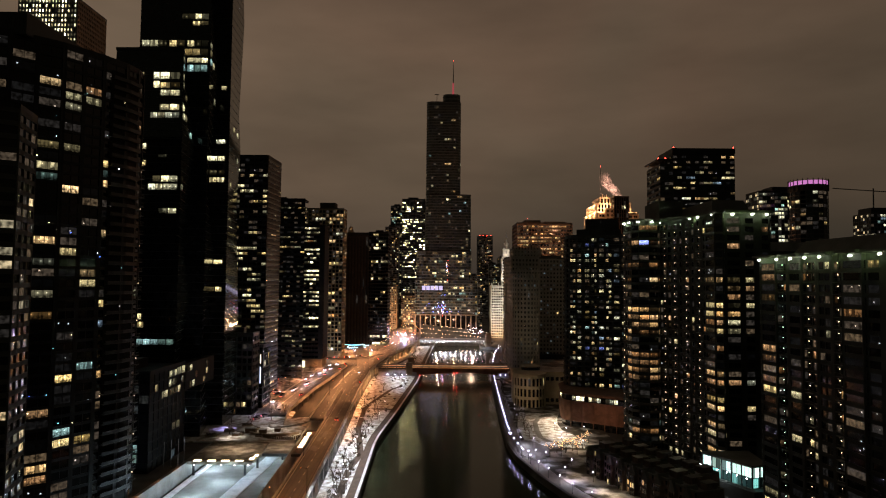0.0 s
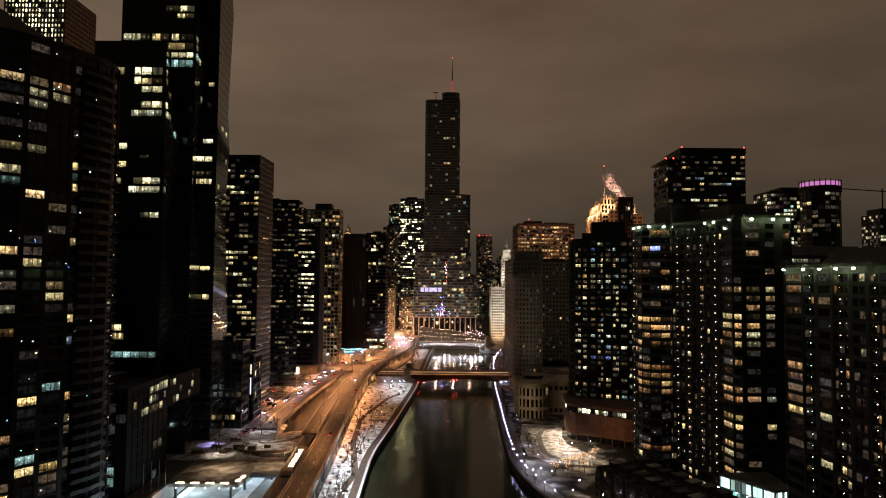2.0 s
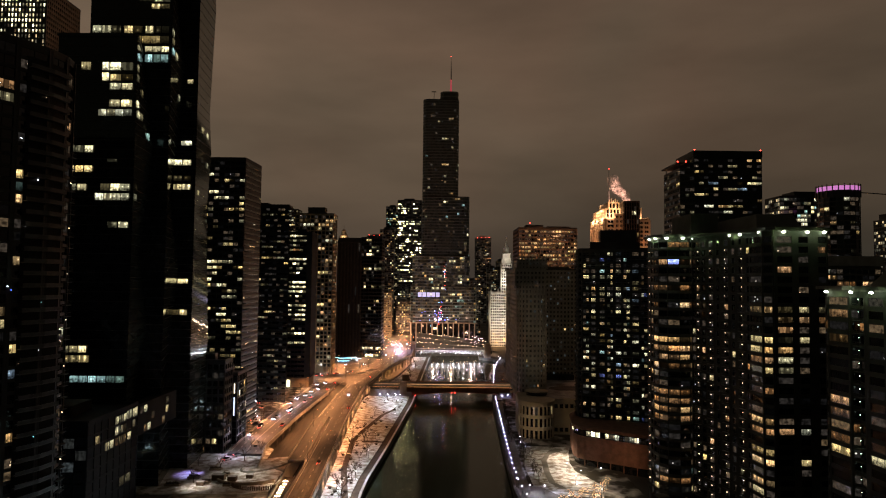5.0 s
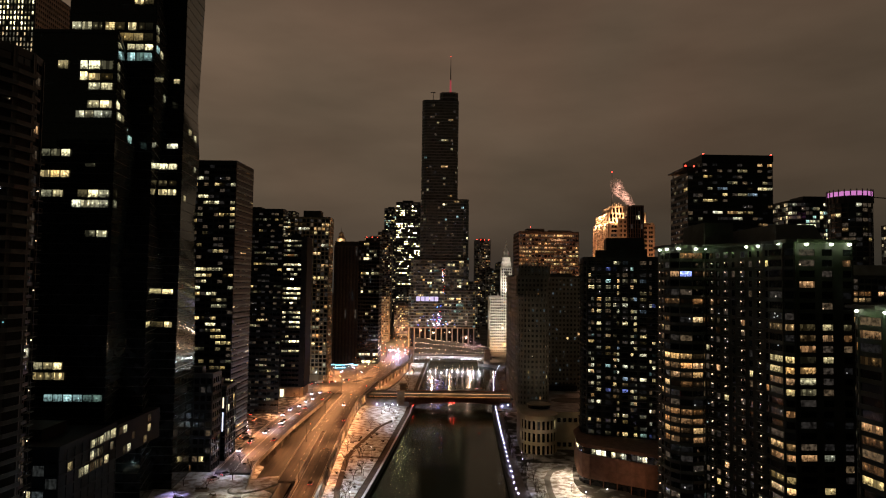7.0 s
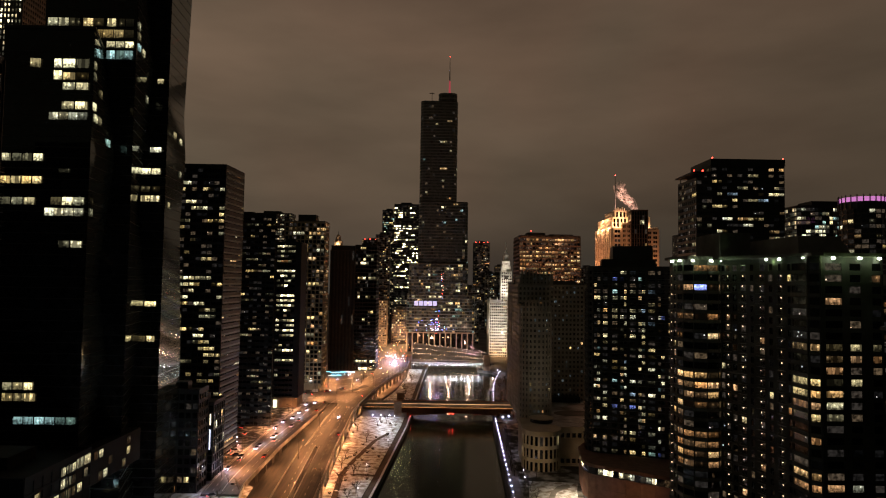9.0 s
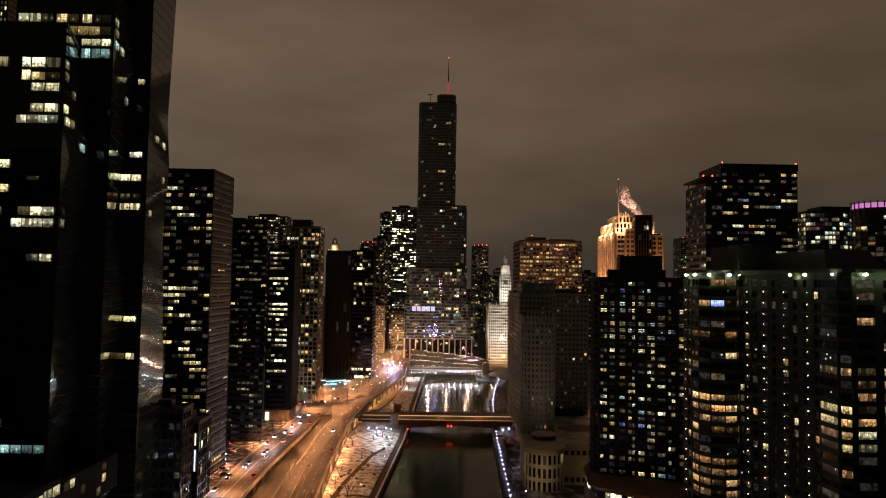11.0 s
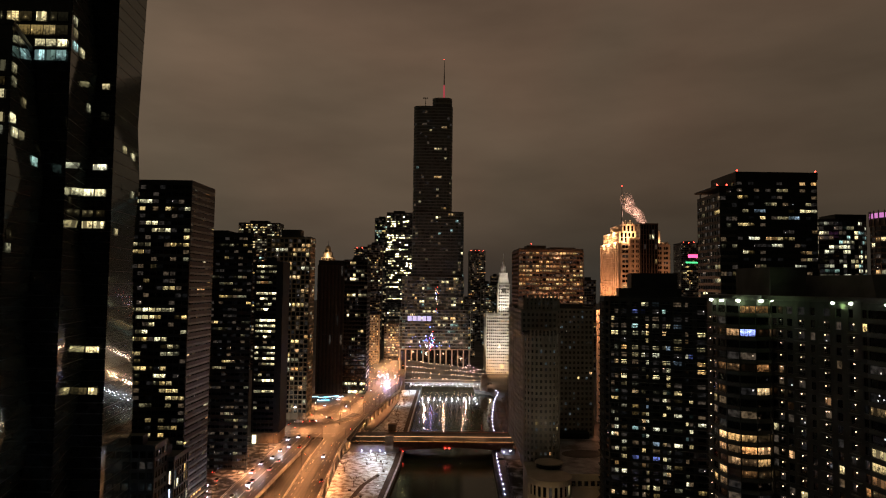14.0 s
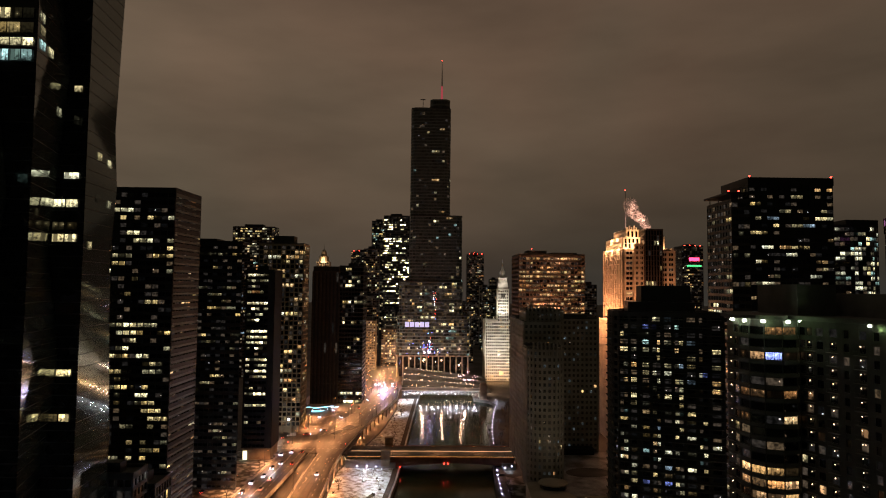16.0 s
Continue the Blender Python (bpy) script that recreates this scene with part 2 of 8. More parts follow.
def dim_rooms(name, c1, c2, strength, sparks=1.0):
    """Many windows in one mesh, each with its own faint light."""
    m, n, l, b = material(name)
    geo = n.new("ShaderNodeNewGeometry")
    r = n.new("ShaderNodeValToRGB")
    r.color_ramp.elements[0].color, r.color_ramp.elements[1].color = (*c1, 1), (*c2, 1)
    l.new(geo.outputs["Random Per Island"], r.inputs[0])
    no = n.new("ShaderNodeTexNoise")
    no.inputs["Scale"].default_value = 0.9
    l.new(geo.outputs["Position"], no.inputs["Vector"])
    p = n.new("ShaderNodeMath")
    p.operation = "POWER"
    p.inputs[1].default_value = 2.2
    l.new(geo.outputs["Random Per Island"], p.inputs[0])
    nr = n.new("ShaderNodeMapRange")
    nr.inputs["From Min"].default_value, nr.inputs["From Max"].default_value = 0.35, 0.65
    nr.inputs["To Min"].default_value, nr.inputs["To Max"].default_value = 0.15, 1.3
    l.new(no.outputs[0], nr.inputs["Value"])
    m1, m2 = n.new("ShaderNodeMath"), n.new("ShaderNodeMath")
    m1.operation = m2.operation = "MULTIPLY"
    l.new(p.outputs[0], m1.inputs[0])
    l.new(nr.outputs[0], m1.inputs[1])
    l.new(m1.outputs[0], m2.inputs[0])
    m2.inputs[1].default_value = strength
    # here and there a small bright speck is put into the emission
    vo = n.new("ShaderNodeTexVoronoi")
    vo.inputs["Scale"].default_value = 0.55
    l.new(geo.outputs["Position"], vo.inputs["Vector"])
    near, pick, both, add = (n.new("ShaderNodeMath") for _ in range(4))
    near.operation, near.inputs[1].default_value = "LESS_THAN", 0.15
    l.new(vo.outputs["Distance"], near.inputs[0])
    sc = n.new("ShaderNodeSeparateColor")
    l.new(vo.outputs["Color"], sc.inputs[0])
    pick.operation, pick.inputs[1].default_value = "GREATER_THAN", 0.72
    l.new(sc.outputs[0], pick.inputs[0])
    both.operation = "MULTIPLY"
    l.new(near.outputs[0], both.inputs[0])
    l.new(pick.outputs[0], both.inputs[1])
    add.operation, add.inputs[1].default_value = "MULTIPLY_ADD", sparks
    l.new(both.outputs[0], add.inputs[0])
    l.new(m2.outputs[0], add.inputs[2])
    m2 = add
    b.inputs["Base Color"].default_value = (0.015, 0.015, 0.015, 1)
    b.inputs["Roughness"].default_value = 0.12
    l.new(r.outputs[0], b.inputs["Emission Color"])
    l.new(m2.outputs[0], b.inputs["Emission Strength"])
    m.cycles.emission_sampling = "NONE"
    return m


def glow(name, c, strength):
    m, n, l, b = material(name)
    b.inputs["Base Color"].default_value = (0.3, 0.3, 0.3, 1)
    b.inputs["Emission Color"].default_value = (*c, 1)
    b.inputs["Emission Strength"].default_value = strength
    m.cycles.emission_sampling = "NONE"
    return m


ASPHALT = surface("asphalt", (0.032, 0.030, 0.029), (0.125, 0.117, 0.108), 1.0, 0.45, bump=0.3, fine=2.5, rough2=0.85, contrast=(0.40, 0.60), stretch=(0.55, 0.02, 1.0))
BARRIER = surface("pale_barrier_concrete", (0.34, 0.32, 0.29), (0.55, 0.53, 0.49), 0.3, 0.85, bump=0.25, fine=3)
PLAZA_TOP = surface("snow_dusted_plaza", (0.10, 0.075, 0.05), (0.42, 0.37, 0.31), 0.22, 0.8, bump=0.4, fine=1.5, contrast=(0.42, 0.7))
BROWN_ROOF = surface("brown_roofing", (0.10, 0.062, 0.038), (0.17, 0.11, 0.07), 0.3, 0.8, bump=0.3, fine=2)
CONCRETE = surface("concrete", (0.20, 0.19, 0.175), (0.32, 0.31, 0.29), 0.15, 0.85, bump=0.25, fine=3)
DARK_CONCRETE = surface("dark_concrete", (0.07, 0.066, 0.06), (0.13, 0.12, 0.11), 0.1, 0.85, bump=0.25, fine=3)
PARKING = surface("parking_ground", (0.05, 0.047, 0.044), (0.42, 0.42, 0.43), 0.25, 0.7, bump=0.4, fine=2, contrast=(0.48, 0.62))
TAR = surface("tar_repair", (0.018, 0.017, 0.016), (0.032, 0.030, 0.028), 1.2, 0.32, bump=0.2, fine=3)
WORN = surface("worn_asphalt", (0.10, 0.094, 0.086), (0.17, 0.16, 0.148), 1.2, 0.7, bump=0.3, fine=3)
SNOW = surface("trodden_snow", (0.34, 0.30, 0.26), (0.84, 0.85, 0.87), 0.3, 0.8, bump=0.6, fine=1.6, contrast=(0.40, 0.56))
PARK = surface("park_ground", (0.05, 0.042, 0.03), (0.62, 0.60, 0.58), 0.12, 0.85, bump=0.6, fine=1.2, contrast=(0.46, 0.66))
BARE = surface("wet_ground", (0.035, 0.032, 0.028), (0.12, 0.11, 0.10), 0.02, 0.8, bump=0.4, fine=0.8)
PATH = surface("brown_gravel_path", (0.075, 0.05, 0.034), (0.13, 0.09, 0.062), 0.4, 0.85, bump=0.3)
PAVING = surface("wet_paving", (0.14, 0.12, 0.10), (0.24, 0.21, 0.18), 0.3, 0.55, bump=0.2, fine=3, rough2=0.8)
STEEL_DARK = surface("dark_painted_steel", (0.03, 0.03, 0.032), (0.06, 0.058, 0.056), 0.4, 0.45, metal=0.3, bump=0.1)
STEEL = surface("grey_steel", (0.16, 0.16, 0.165), (0.26, 0.26, 0.26), 0.4, 0.4, metal=0.8, bump=0.1)
RUST = surface("brown_painted_steel", (0.16, 0.07, 0.045), (0.26, 0.12, 0.07), 0.3, 0.55, metal=0.2, bump=0.2)
BLACK_MATTE = surface("matt_black_cladding", (0.004, 0.004, 0.005), (0.009, 0.009, 0.010), 0.2, 0.7, bump=0.05, spec=0.2)
BLACK_FRAME = surface("black_metal_frame", (0.010, 0.010, 0.011), (0.02, 0.02, 0.021), 0.2, 0.5, metal=0.2, bump=0.05)
GREY_FRAME = surface("grey_metal_frame", (0.045, 0.043, 0.040), (0.07, 0.067, 0.062), 0.2, 0.5, metal=0.2, bump=0.05)
BROWN_STONE = surface("brown_granite", (0.024, 0.018, 0.015), (0.044, 0.033, 0.027), 0.25, 0.6, bump=0.15)
OFFICE_STONE = surface("tan_granite", (0.085, 0.055, 0.04), (0.13, 0.088, 0.064), 0.2, 0.7, bump=0.15)
TAN_STONE = surface("tan_stone", (0.22, 0.17, 0.12), (0.33, 0.26, 0.19), 0.2, 0.8, bump=0.2)
BEIGE = surface("beige_precast", (0.34, 0.29, 0.21), (0.45, 0.39, 0.30), 0.1, 0.8, bump=0.2)
GREY_STONE = surface("grey_precast", (0.050, 0.050, 0.044), (0.085, 0.084, 0.074), 0.15, 0.8, bump=0.2)
DARK_PRECAST = surface("dark_precast", (0.022, 0.023, 0.020), (0.042, 0.042, 0.037), 0.15, 0.8, bump=0.2)
WHITE_TERRA = surface("white_terracotta", (0.62, 0.60, 0.55), (0.78, 0.76, 0.71), 0.2, 0.5, bump=0.2)
GOLD_STONE = surface("limestone", (0.42, 0.36, 0.28), (0.56, 0.49, 0.39), 0.15, 0.75, bump=0.2)
BRICK_RED = surface("red_brick", (0.13, 0.064, 0.042), (0.20, 0.10, 0.067), 0.4, 0.85, bump=0.4, fine=5)
BRICK_DARK = surface("dark_brick", (0.06, 0.04, 0.032), (0.11, 0.076, 0.06), 0.4, 0.85, bump=0.4, fine=5)
ROOFING = surface("gravel_roof", (0.06, 0.057, 0.052), (0.14, 0.13, 0.125), 0.08, 0.9, bump=0.4, fine=2)
ROOF_SNOW = surface("snowy_roof", (0.16, 0.15, 0.14), (0.5, 0.5, 0.51), 0.12, 0.85, bump=0.4, fine=1.5)
ROOF_SNOW2 = surface("clean_snow", (0.66, 0.67, 0.70), (0.86, 0.87, 0.9), 0.3, 0.8, bump=0.5, fine=1.5)
HOTEL_STONE = surface("buff_hotel_stone", (0.30, 0.275, 0.225), (0.42, 0.385, 0.32), 0.15, 0.8, bump=0.2)
PALE_STONE = surface("pale_tan_stone", (0.34, 0.27, 0.19), (0.46, 0.38, 0.28), 0.2, 0.8, bump=0.2)
BARK = surface("bark", (0.05, 0.037, 0.027), (0.10, 0.075, 0.055), 1.5, 0.9, bump=0.5)
GLASS_BLACK = glass_wall("black_glass", (0.006, 0.006, 0.007))
GLASS_GREY = glass_wall("grey_glass", (0.013, 0.013, 0.014))
HOTEL_GLASS = glass_wall("hotel_window_glass", (0.075, 0.072, 0.064), 0.2)
GLASS_STEEL = glass_wall("silver_grey_glass", (0.060, 0.074, 0.071), 0.14, 0.03)
GLASS_SIDE = glass_wall("mirror_glass", (0.010, 0.010, 0.011), 0.04, 0.05, 0.4)
GLASS_COATED = glass_wall("coated_glass", (0.155, 0.185, 0.172), 0.07, 0.002, 0.5, 0.7, 0.1)
ROOMS = [lit_room("room_warm", (1.0, 0.64, 0.28), 0.72), lit_room("room_yellow", (1.0, 0.78, 0.34), 0.85),
         lit_room("room_white", (0.92, 0.97, 0.74), 1.0), lit_room("room_amber", (1.0, 0.50, 0.19), 0.62),
         lit_room("room_blue", (0.40, 0.66, 1.0), 0.9), lit_room("room_cyan", (0.45, 0.88, 0.95), 0.65),
         lit_room("room_screen", (0.12, 0.22, 1.0), 1.3), lit_room("room_pink", (1.0, 0.32, 0.85), 1.0),
         lit_room("room_office", (0.96, 0.93, 0.58), 1.15), lit_room("room_low_office", (0.86, 0.82, 0.5), 0.4), lit_room("room_blaze", (1.0, 0.92, 0.50), 30.0, 1.3),
         lit_room("room_dim_amber", (1.0, 0.52, 0.22), 0.28), lit_room("room_bright_office", (1.0, 0.93, 0.62), 3.2, 1.3)]
DIM_WARM = dim_rooms("rooms_faint_warm", (0.75, 0.85, 1.0), (1.0, 0.66, 0.34), 0.12)
LIT_FAR = dim_rooms("rooms_lit_far", (0.9, 0.95, 0.75), (1.0, 0.72, 0.36), 1.1, 0.0)
DIM_COOL = dim_rooms("rooms_faint_cool", (1.0, 0.8, 0.5), (0.6, 0.85, 1.0), 0.09)
GLOW_SODIUM = glow("sodium_glow", (1.0, 0.40, 0.10), 3.5)
GLOW_WHITE = glow("white_glow", (0.9, 0.93, 1.0), 14)
GLOW_VIOLET = glow("violet_white_glow", (0.66, 0.60, 1.0), 26)
GLOW_STRING = glow("string_glow", (1.0, 0.70, 0.42), 10)
GLOW_BRIDGE = glow("bridge_lamp_glow", (0.85, 0.87, 1.0), 130)
GLOW_WARM = glow("warm_glow", (1.0, 0.72, 0.40), 10)
GLOW_RED = glow("red_glow", (1.0, 0.05, 0.03), 8)
GLOW_BLUE = glow("blue_glow", (0.08, 0.15, 1.0), 8)
GLOW_CYAN = glow("cyan_glow", (0.25, 0.75, 1.0), 5)
GLOW_PINK = glow("pink_glow", (0.80, 0.26, 0.70), 0.75)
STEEL_PALE = surface("brushed_steel_cladding", (0.105, 0.125, 0.120), (0.15, 0.175, 0.168), 0.1, 0.5, metal=0.0, bump=0.05)
GLOW_GREENISH = glow("greenish_white_glow", (0.88, 1.0, 0.72), 26)
GLOW_BLOSSOM = glow("blossom_glow", (1.0, 0.45, 0.62), 26)
GLOW_FAIRY = glow("fairy_glow", (1.0, 0.58, 0.26), 4.5)


def water_material():
    m, n, l, b = material("river_water")
    geo = n.new("ShaderNodeNewGeometry")
    mp = n.new("ShaderNodeMapping")
    mp.inputs["Scale"].default_value = (0.12, 1.0, 1.0)
    l.new(geo.outputs["Position"], mp.inputs[0])
    a, c = n.new("ShaderNodeTexNoise"), n.new("ShaderNodeTexNoise")
    a.inputs["Scale"].default_value, a.inputs["Detail"].default_value = 2.0, 2
    c.inputs["Scale"].default_value, c.inputs["Detail"].default_value = 0.03, 3
    l.new(mp.outputs[0], a.inputs["Vector"])
    l.new(geo.outputs["Position"], c.inputs["Vector"])
    calm = n.new("ShaderNodeMapRange")
    calm.inputs["From Min"].default_value, calm.inputs["From Max"].default_value = 0.35, 0.65
    calm.inputs["To Min"].default_value, calm.inputs["To Max"].default_value = 0.09, 0.2
    l.new(c.outputs[0], calm.inputs["Value"])
    bp = n.new("ShaderNodeBump")
    bp.inputs["Distance"].default_value = 0.2
    l.new(calm.outputs[0], bp.inputs["Strength"])
    l.new(a.outputs[0], bp.inputs["Height"])
    l.new(bp.outputs[0], b.inputs["Normal"])
    b.inputs["Base Color"].default_value = (0.028, 0.038, 0.020, 1)
    b.inputs["Roughness"].default_value = 0.08
    b.inputs["IOR"].default_value = 1.33
    b.inputs["Specular Tint"].default_value = (0.66, 1.0, 0.50, 1)
    return m


WATER = water_material()


# ---- mesh tools ----
class Shape:
    """Vertices and faces of one mesh, in world metres."""

    def __init__(self):
        self.v, self.f = [], []

    def quad(self, a, b, c, d):
        i = len(self.v)
        self.v += [tuple(a), tuple(b), tuple(c), tuple(d)]
        self.f.append((i, i + 1, i + 2, i + 3))
        return self

    def hexa(self, low, high):
        """A solid between two quads, both counter-clockwise from above."""
        i = len(self.v)
        self.v += [tuple(p) for p in low] + [tuple(p) for p in high]
        self.f += [(i + 3, i + 2, i + 1, i), (i + 4, i + 5, i + 6, i + 7)]
        self.f += [(i + k, i + (k + 1) % 4, i + 4 + (k + 1) % 4, i + 4 + k) for k in range(4)]
        return self

    def box(self, x0, y0, z0, x1, y1, z1):
        q = [(x0, y0), (x1, y0), (x1, y1), (x0, y1)]
        return self.hexa([(*p, z0) for p in q], [(*p, z1) for p in q])

    def beam(self, a, b, w, h):
        """A square bar from a to b, w wide and h high, its top at a and b."""
        a, b = Vector(a), Vector(b)
        d = (b - a)
        s = Vector((-d.y, d.x, 0))
        if s.length < 1e-6:
            s = Vector((1, 0, 0))
            u = Vector((0, 1, 0)) * h / 2
            s = s * w / 2
            return self.hexa([a - s - u, a + s - u, a + s + u, a - s + u], [b - s - u, b + s - u, b + s + u, b - s + u])
        s = s.normalized() * w / 2
        dn = Vector((0, 0, -h))
        return self.hexa([a + s + dn, a - s + dn, b - s + dn, b + s + dn], [a + s, a - s, b - s, b + s])

    def prism(self, poly, z0, z1, taper=1.0):
        i, k = len(self.v), len(poly)
        cx, cy = sum(p[0] for p in poly) / k, sum(p[1] for p in poly) / k
        self.v += [(x, y, z0) for x, y in poly] + [(cx + (x - cx) * taper, cy + (y - cy) * taper, z1) for x, y in poly]
        self.f += [tuple(range(i + k - 1, i - 1, -1)), tuple(range(i + k, i + 2 * k))]
        self.f += [(i + j, i + (j + 1) % k, i + k + (j + 1) % k, i + k + j) for j in range(k)]
        return self

    def tube(self, a, b, r0, r1, n=6):
        a, b = Vector(a), Vector(b)
        q = (b - a).to_track_quat("Z", "Y")
        i = len(self.v)
        for p, r in ((a, r0), (b, r1)):
            for k in range(n):
                t = 2 * math.pi * k / n
                self.v.append(tuple(p + q @ Vector((r * math.cos(t), r * math.sin(t), 0))))
        self.f += [(i + k, i + (k + 1) % n, i + n + (k + 1) % n, i + n + k) for k in range(n)]
        self.f += [tuple(range(i + n - 1, i - 1, -1)), tuple(range(i + n, i + 2 * n))]
        return self

    def ball(self, c, r, squash=1.0, n=8, rings=5):
        i = len(self.v)
        x, y, z = c
        self.v.append((x, y, z - r * squash))
        for j in range(1, rings):
            p = math.pi * j / rings
            for k in range(n):
                t = 2 * math.pi * k / n
                self.v.append((x + r * math.sin(p) * math.cos(t), y + r * math.sin(p) * math.sin(t), z - r * squash * math.cos(p)))
        self.v.append((x, y, z + r * squash))
        last = len(self.v) - 1
        for k in range(n):
            self.f.append((i, i + 1 + (k + 1) % n, i + 1 + k))
            self.f.append((last, last - n + k, last - n + (k + 1) % n))
        for j in range(rings - 2):
            for k in range(n):
                a, b = i + 1 + j * n + k, i + 1 + j * n + (k + 1) % n
                self.f.append((a, b, b + n, a + n))
        return self

    def strip(self, pts_l, pts_r, thick):
        """A ribbon solid between two lines of 3D points, its top at the points."""
        for k in range(len(pts_l) - 1):
            a, b, c, d = (Vector(p) for p in (pts_l[k], pts_r[k], pts_r[k + 1], pts_l[k + 1]))
            dn = Vector((0, 0, -thick))
            self.hexa([a + dn, b + dn, c + dn, d + dn], [a, b, c, d])
        return self

    def mesh(self, name, mat, origin=(0, 0, 0)):
        me = bpy.data.meshes.new(name)
        ox, oy, oz = origin
        me.from_pydata([(x - ox, y - oy, z - oz) for x, y, z in self.v], [], self.f)
        me.materials.append(mat)
        return me


def thing(name, origin, label, category, group="", kind=""):
    o = new(name)
    o.location = origin
    return tagged(o, label, category, group, kind)


def part(name, shape, mat, parent, label="", kind="", base=None):
    """Links a shape given in world metres as one mesh under parent (whose own place is base)."""
    base = base if base is not None else parent.location
    o = new(name, shape.mesh(name, mat, base))
    o.parent = parent
    return tagged(o, label, kind=kind)


def solid(name, shape, mat, label, category, kind="", group=""):
    return tagged(new(name, shape.mesh(name, mat)), label, category, group, kind)


def rounded(x0, y0, x1, y1, r, n=3):
    """A rectangle with rounded corners, counter-clockwise."""
    pts = []
    for cx, cy, a in ((x1 - r, y0 + r, -90), (x1 - r, y1 - r, 0), (x0 + r, y1 - r, 90), (x0 + r, y0 + r, 180)):
        for k in range(n + 1):
            t = radians(a + 90 * k / n)
            pts.append((cx + r * math.cos(t), cy + r * math.sin(t)))
    return pts


def pushed(poly, g, cx, cy):
    """The footprint pushed outward by g from its middle, for cornices."""
    return [(x + g * (x - cx) / max(1, math.hypot(x - cx, y - cy)), y + g * (y - cy) / max(1, math.hypot(x - cx, y - cy))) for x, y in poly]


def rect(x0, y0, x1, y1):
    return [(x0, y0), (x1, y0), (x1, y1), (x0, y1)]


def oval(cx, cy, rx, ry, turn, n=28):
    c_, s_ = math.cos(radians(turn)), math.sin(radians(turn))
    return [(cx + rx * math.cos(6.2832 * k / n) * c_ - ry * math.sin(6.2832 * k / n) * s_, cy + rx * math.cos(6.2832 * k / n) * s_ + ry * math.sin(6.2832 * k / n) * c_) for k in range(n)]


def circle(x, y, r, n=24):
    return [(x + r * math.cos(2 * math.pi * k / n), y + r * math.sin(2 * math.pi * k / n)) for k in range(n)]


PANES = {}


def pane(w, h, k):
    """A window pane, shared between all windows of its size and light."""
    w, h = round(w * 2) / 2 if w > 1.2 else round(w, 1), round(h, 1)
    if (w, h, k) not in PANES:
        s = Shape().hexa([(-w / 2, -0.03, 0), (w / 2, -0.03, 0), (w / 2, 0.0, 0), (-w / 2, 0.0, 0)],
                         [(-w / 2, -0.03, h), (w / 2, -0.03, h), (w / 2, 0.0, h), (-w / 2, 0.0, h)])
        PANES[w, h, k] = s.mesh("window", ROOMS[k])
    return PANES[w, h, k]


HOME = (0, 0, 1, 1, 2, 3, 3, 4, 5)
OFFICE = (12, 8, 8, 2, 12, 1)
WARMISH = (0, 0, 1, 1, 3, 2)


